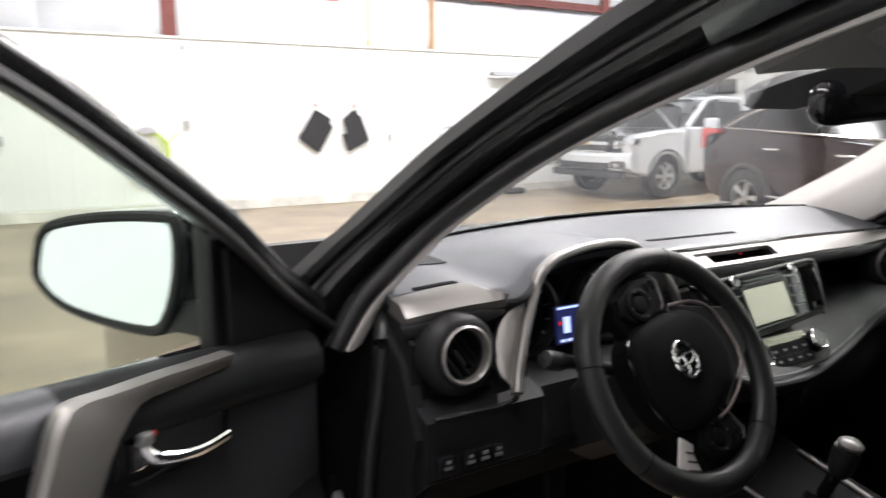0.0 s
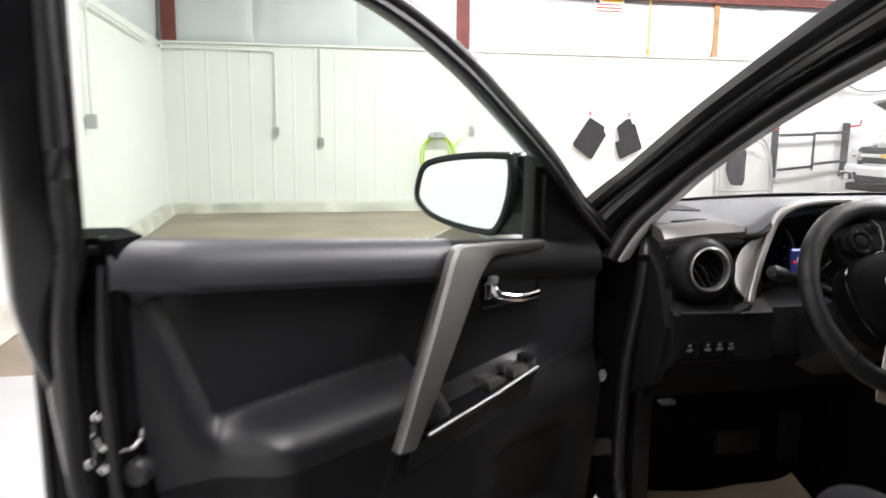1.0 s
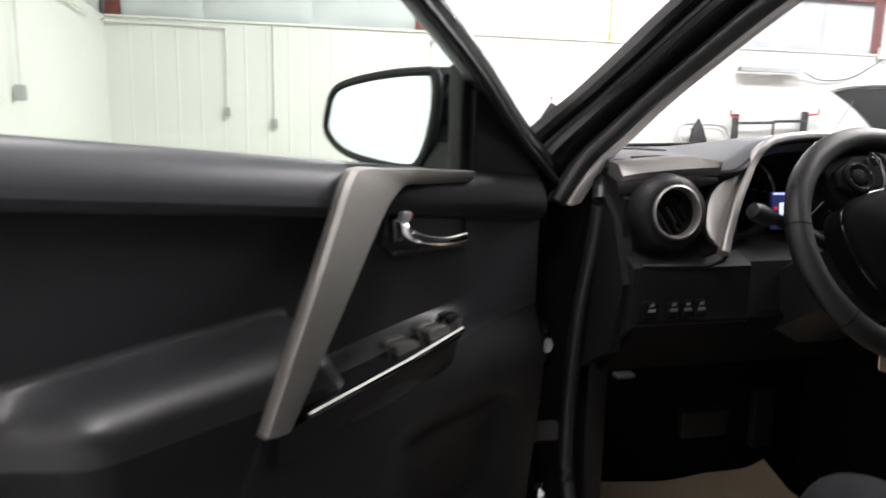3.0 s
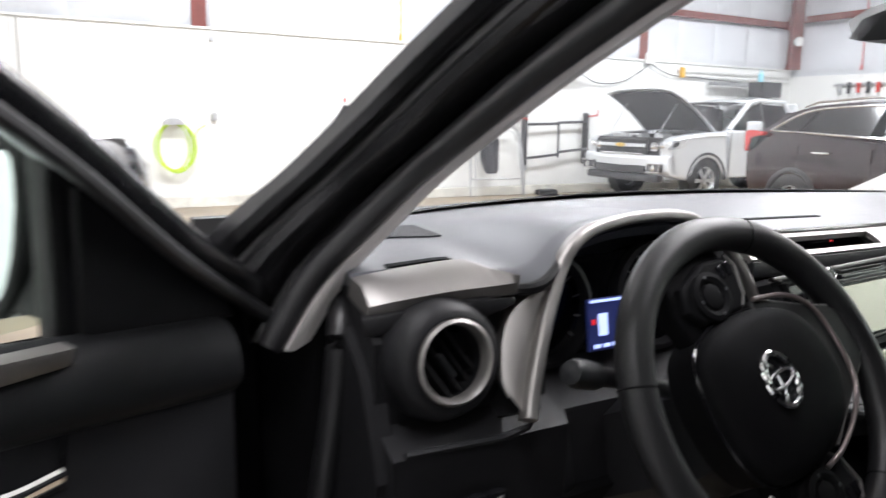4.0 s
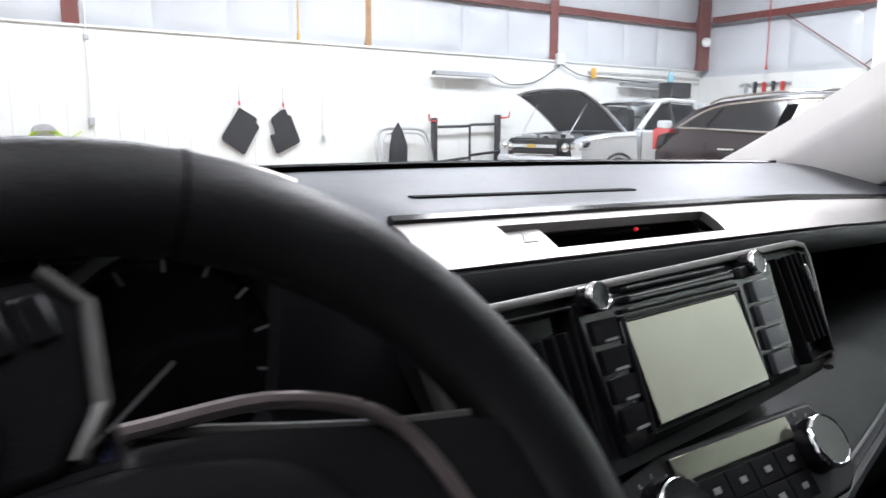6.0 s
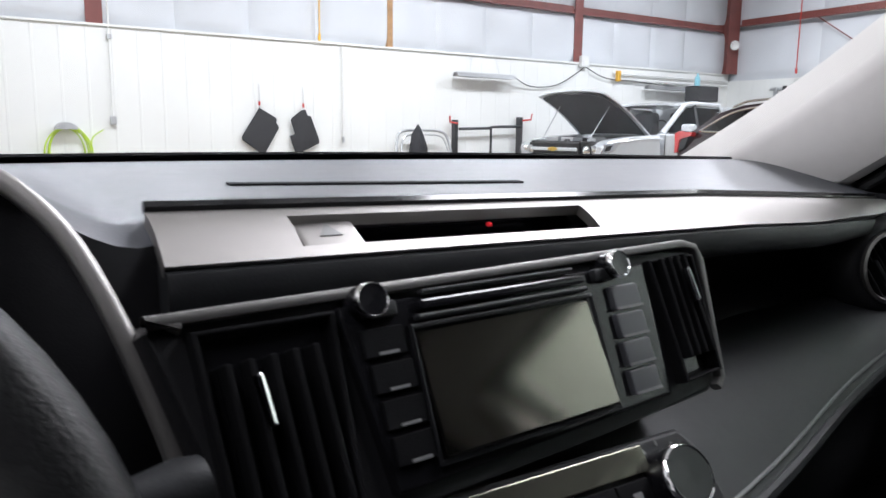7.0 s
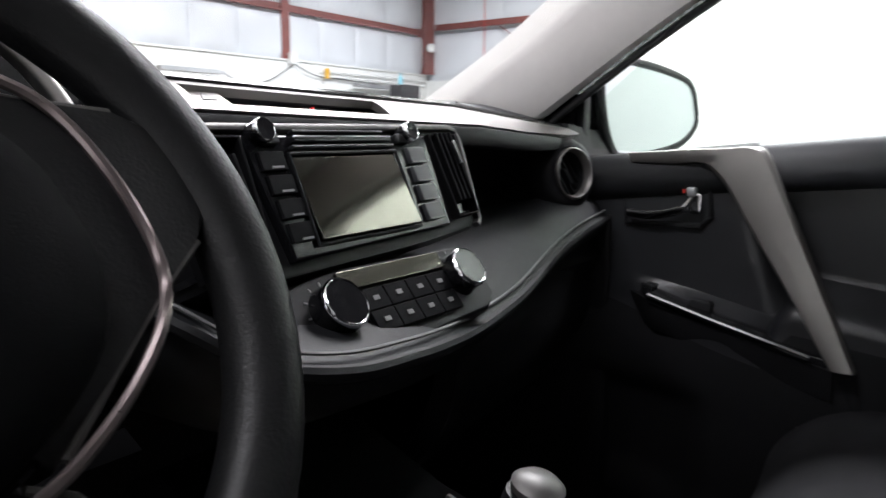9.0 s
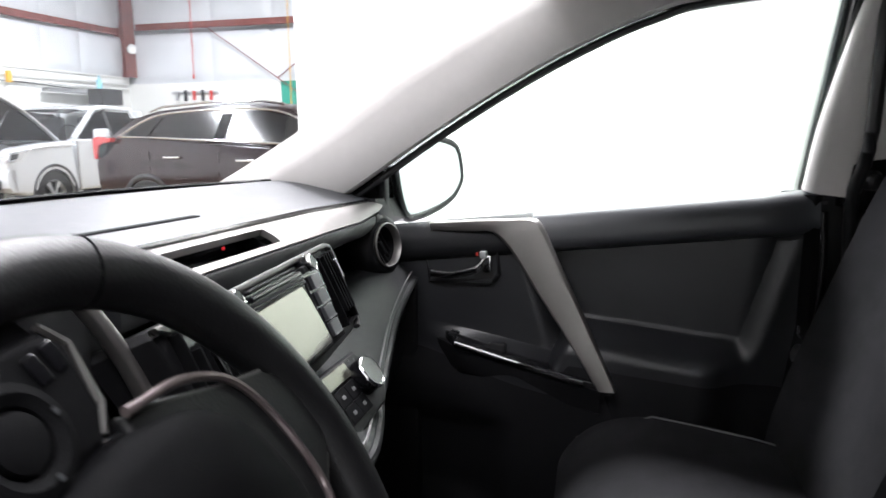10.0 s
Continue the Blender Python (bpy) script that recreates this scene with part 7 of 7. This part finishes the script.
st = [(0.0, 0.62, 0.62, 0.85, 0.74, 1.0, 0.66), (0.06, 0.4, 0.78, 0.92, 0.86, 1.2, 0.8), (0.3, 0.33, 0.84, 0.96, 0.91, 1.25, 0.86), (0.9, 0.3, 0.86, 0.96, 0.94, 1.22, 0.9), (2.2, 0.28, 0.86, 0.9, 0.94, 1.13, 0.91), (3.4, 0.28, 0.86, 0.86, 0.94, 1.05, 0.9), (4.1, 0.3, 0.85, 0.82, 0.93, 1.0, 0.86), (4.65, 0.36, 0.76, 0.75, 0.84, 0.9, 0.74), (4.8, 0.5, 0.6, 0.68, 0.66, 0.8, 0.6)]
part("body", loft(B(), [suv_ring(*r) for r in st], m=smx), M_MAROON, suv, "dark maroon painted body")
cab = [(0.12, 1.2, 0.78, 1.25, 0.70), (0.5, 1.2, 0.86, 1.5, 0.62), (0.9, 1.18, 0.89, 1.58, 0.64), (1.6, 1.14, 0.9, 1.62, 0.66), (2.4, 1.1, 0.9, 1.615, 0.66), (2.9, 1.08, 0.9, 1.55, 0.64), (3.75, 1.05, 0.86, 1.12, 0.8)]
rings = []
for x, zb, wb, zt, wt in cab:
    rings.append([(x, -wb, zb), (x, -wt - 0.02, zt - 0.03), (x, -wt * 0.7, zt), (x, wt * 0.7, zt), (x, wt + 0.02, zt - 0.03), (x, wb, zb)])
part("upper_body", loft(B(), rings, m=smx), M_MAROON, suv, "maroon roof and pillars")
mg = smx @ axes((0, -0.945, 1.1), (1, 0, 0), (0, 0.58, 1), (0, -1, 0.0))


def suv_pane(pts, name="side_window"):
    return part(name, prism(B(), pts, -0.004, 0.012, 0.003, mg), M_GLOSS, suv, "dark privacy glass")


suv_pane([(0.54, 0.165), (0.76, 0.31), (0.96, 0.375), (1.04, 0.385), (0.92, 0.15)], "quarter_window")
suv_pane([(0.97, 0.145), (1.09, 0.39), (1.5, 0.42), (1.94, 0.43), (1.94, 0.105)])
suv_pane([(2.1, 0.1), (2.1, 0.43), (2.5, 0.415), (2.9, 0.34), (3.25, 0.17), (3.42, 0.04)])
part("pillar_panel", prism(B(), [(1.95, 0.1), (1.95, 0.432), (2.09, 0.432), (2.09, 0.1)], -0.004, 0.009, 0, mg), M_COVER, suv)
outl = smooth_path([(0.46, 0.15, 0.012), (0.72, 0.31, 0.014), (0.95, 0.392, 0.014), (1.3, 0.43, 0.014), (1.9, 0.45, 0.014), (2.5, 0.435, 0.014), (2.9, 0.36, 0.014), (3.28, 0.17, 0.014), (3.46, 0.03, 0.012)], 50)
part("window_chrome", tube(B(), [mg @ p for p in outl], 0.012, 6), M_CHROME, suv, "chrome window surround")
part("belt_chrome", tube(B(), [mg @ Vector((a, b, 0.014)) for a, b in ((0.46, 0.15), (1.2, 0.125), (2.2, 0.085), (3.46, 0.03))], 0.012, 6), M_CHROME, suv)
part("roof_rail", tube(B(), [smx @ Vector((a, -0.6, b)) for a, b in ((0.7, 1.545), (0.9, 1.60), (1.6, 1.638), (2.4, 1.63), (2.7, 1.59))], 0.014, 8), M_CHROME, suv, "chrome roof rail")
part("lower_moulding", tube(B(), [smx @ Vector((a, -0.945, 0.42)) for a in (1.35, 2.2, 3.0)], 0.02, 8), M_CHROME, suv)
for a in (1.25, 2.3):
    part("door_handle", sweep(B(), [smx @ Vector((a + q, -0.955 - 0.02 * math.sin(math.pi * q / 0.24), 1.04 - 0.03 * a)) for q in np.linspace(0, 0.24, 9)], flat(0.02, 0.025, 0.006)), M_CHROME, suv, "chrome door handle")
for a in (1.02, 2.05, 3.3):
    part("door_gap", rbox(B(), (a, -0.942, 0.72), (0.012, 0.012, 0.7), 0, smx), M_ENGINE, suv)
for sy in (-1, 1):
    tlm = smx @ axes((0, sy * 0.862, 0), (1, sy * 0.15, 0), (0, 0, 1), (0, sy, 0))
    tl = part("tail_lamp", prism(B(), [(0.03, 0.97), (0.10, 0.98), (0.13, 1.14), (0.18, 1.165), (0.40, 1.185), (0.42, 1.235), (0.12, 1.255), (0.02, 1.22)], -0.04, 0.022, 0.008, tlm), M_TAIL, suv, "red angular tail lamp")
    part("lamp_lower", prism(B(), [(0.11, 0.99), (0.26, 1.04), (0.33, 1.165), (0.19, 1.15), (0.145, 1.12)], -0.04, 0.016, 0.006, tlm), M_GLOSS, tl, "dark lower lens")
    road_wheel(suv, smx @ axes((0.95, sy * 0.84, 0.37), (1, 0, 0), (0, 0, 1), (0, sy, 0)), 0.37, 5, "black tyre on a five-spoke alloy rim")
    road_wheel(suv, smx @ axes((3.8, sy * 0.84, 0.37), (1, 0, 0), (0, 0, 1), (0, sy, 0)), 0.37, 5, "black tyre on a five-spoke alloy rim")
    for x in (0.95, 3.8):
        part("wheel_arch", revolve(B(), [(0.37, -0.05), (0.42, -0.05), (0.43, 0.02), (0.40, 0.03), (0.37, 0.02)], 32, smx @ axes((x, sy * 0.93, 0.38), (1, 0, 0), (0, 0, 1), (0, sy, 0)), True), M_ROD, suv, "black arch moulding")
part("rear_window", rbox(B(), (0.29, 0, 1.33), (0.03, 1.2, 0.36), 0.01, smx @ Matrix.Translation((0.29, 0, 1.33)) @ pose(0, 0, 0, 0, 43, 0) @ Matrix.Translation((-0.31, 0, -1.33))), M_GLOSS, suv)
part("door_mirror", rbox(B(), (3.3, -1.02, 1.13), (0.12, 0.2, 0.14), 0.04, smx, 3), M_MAROON, suv)
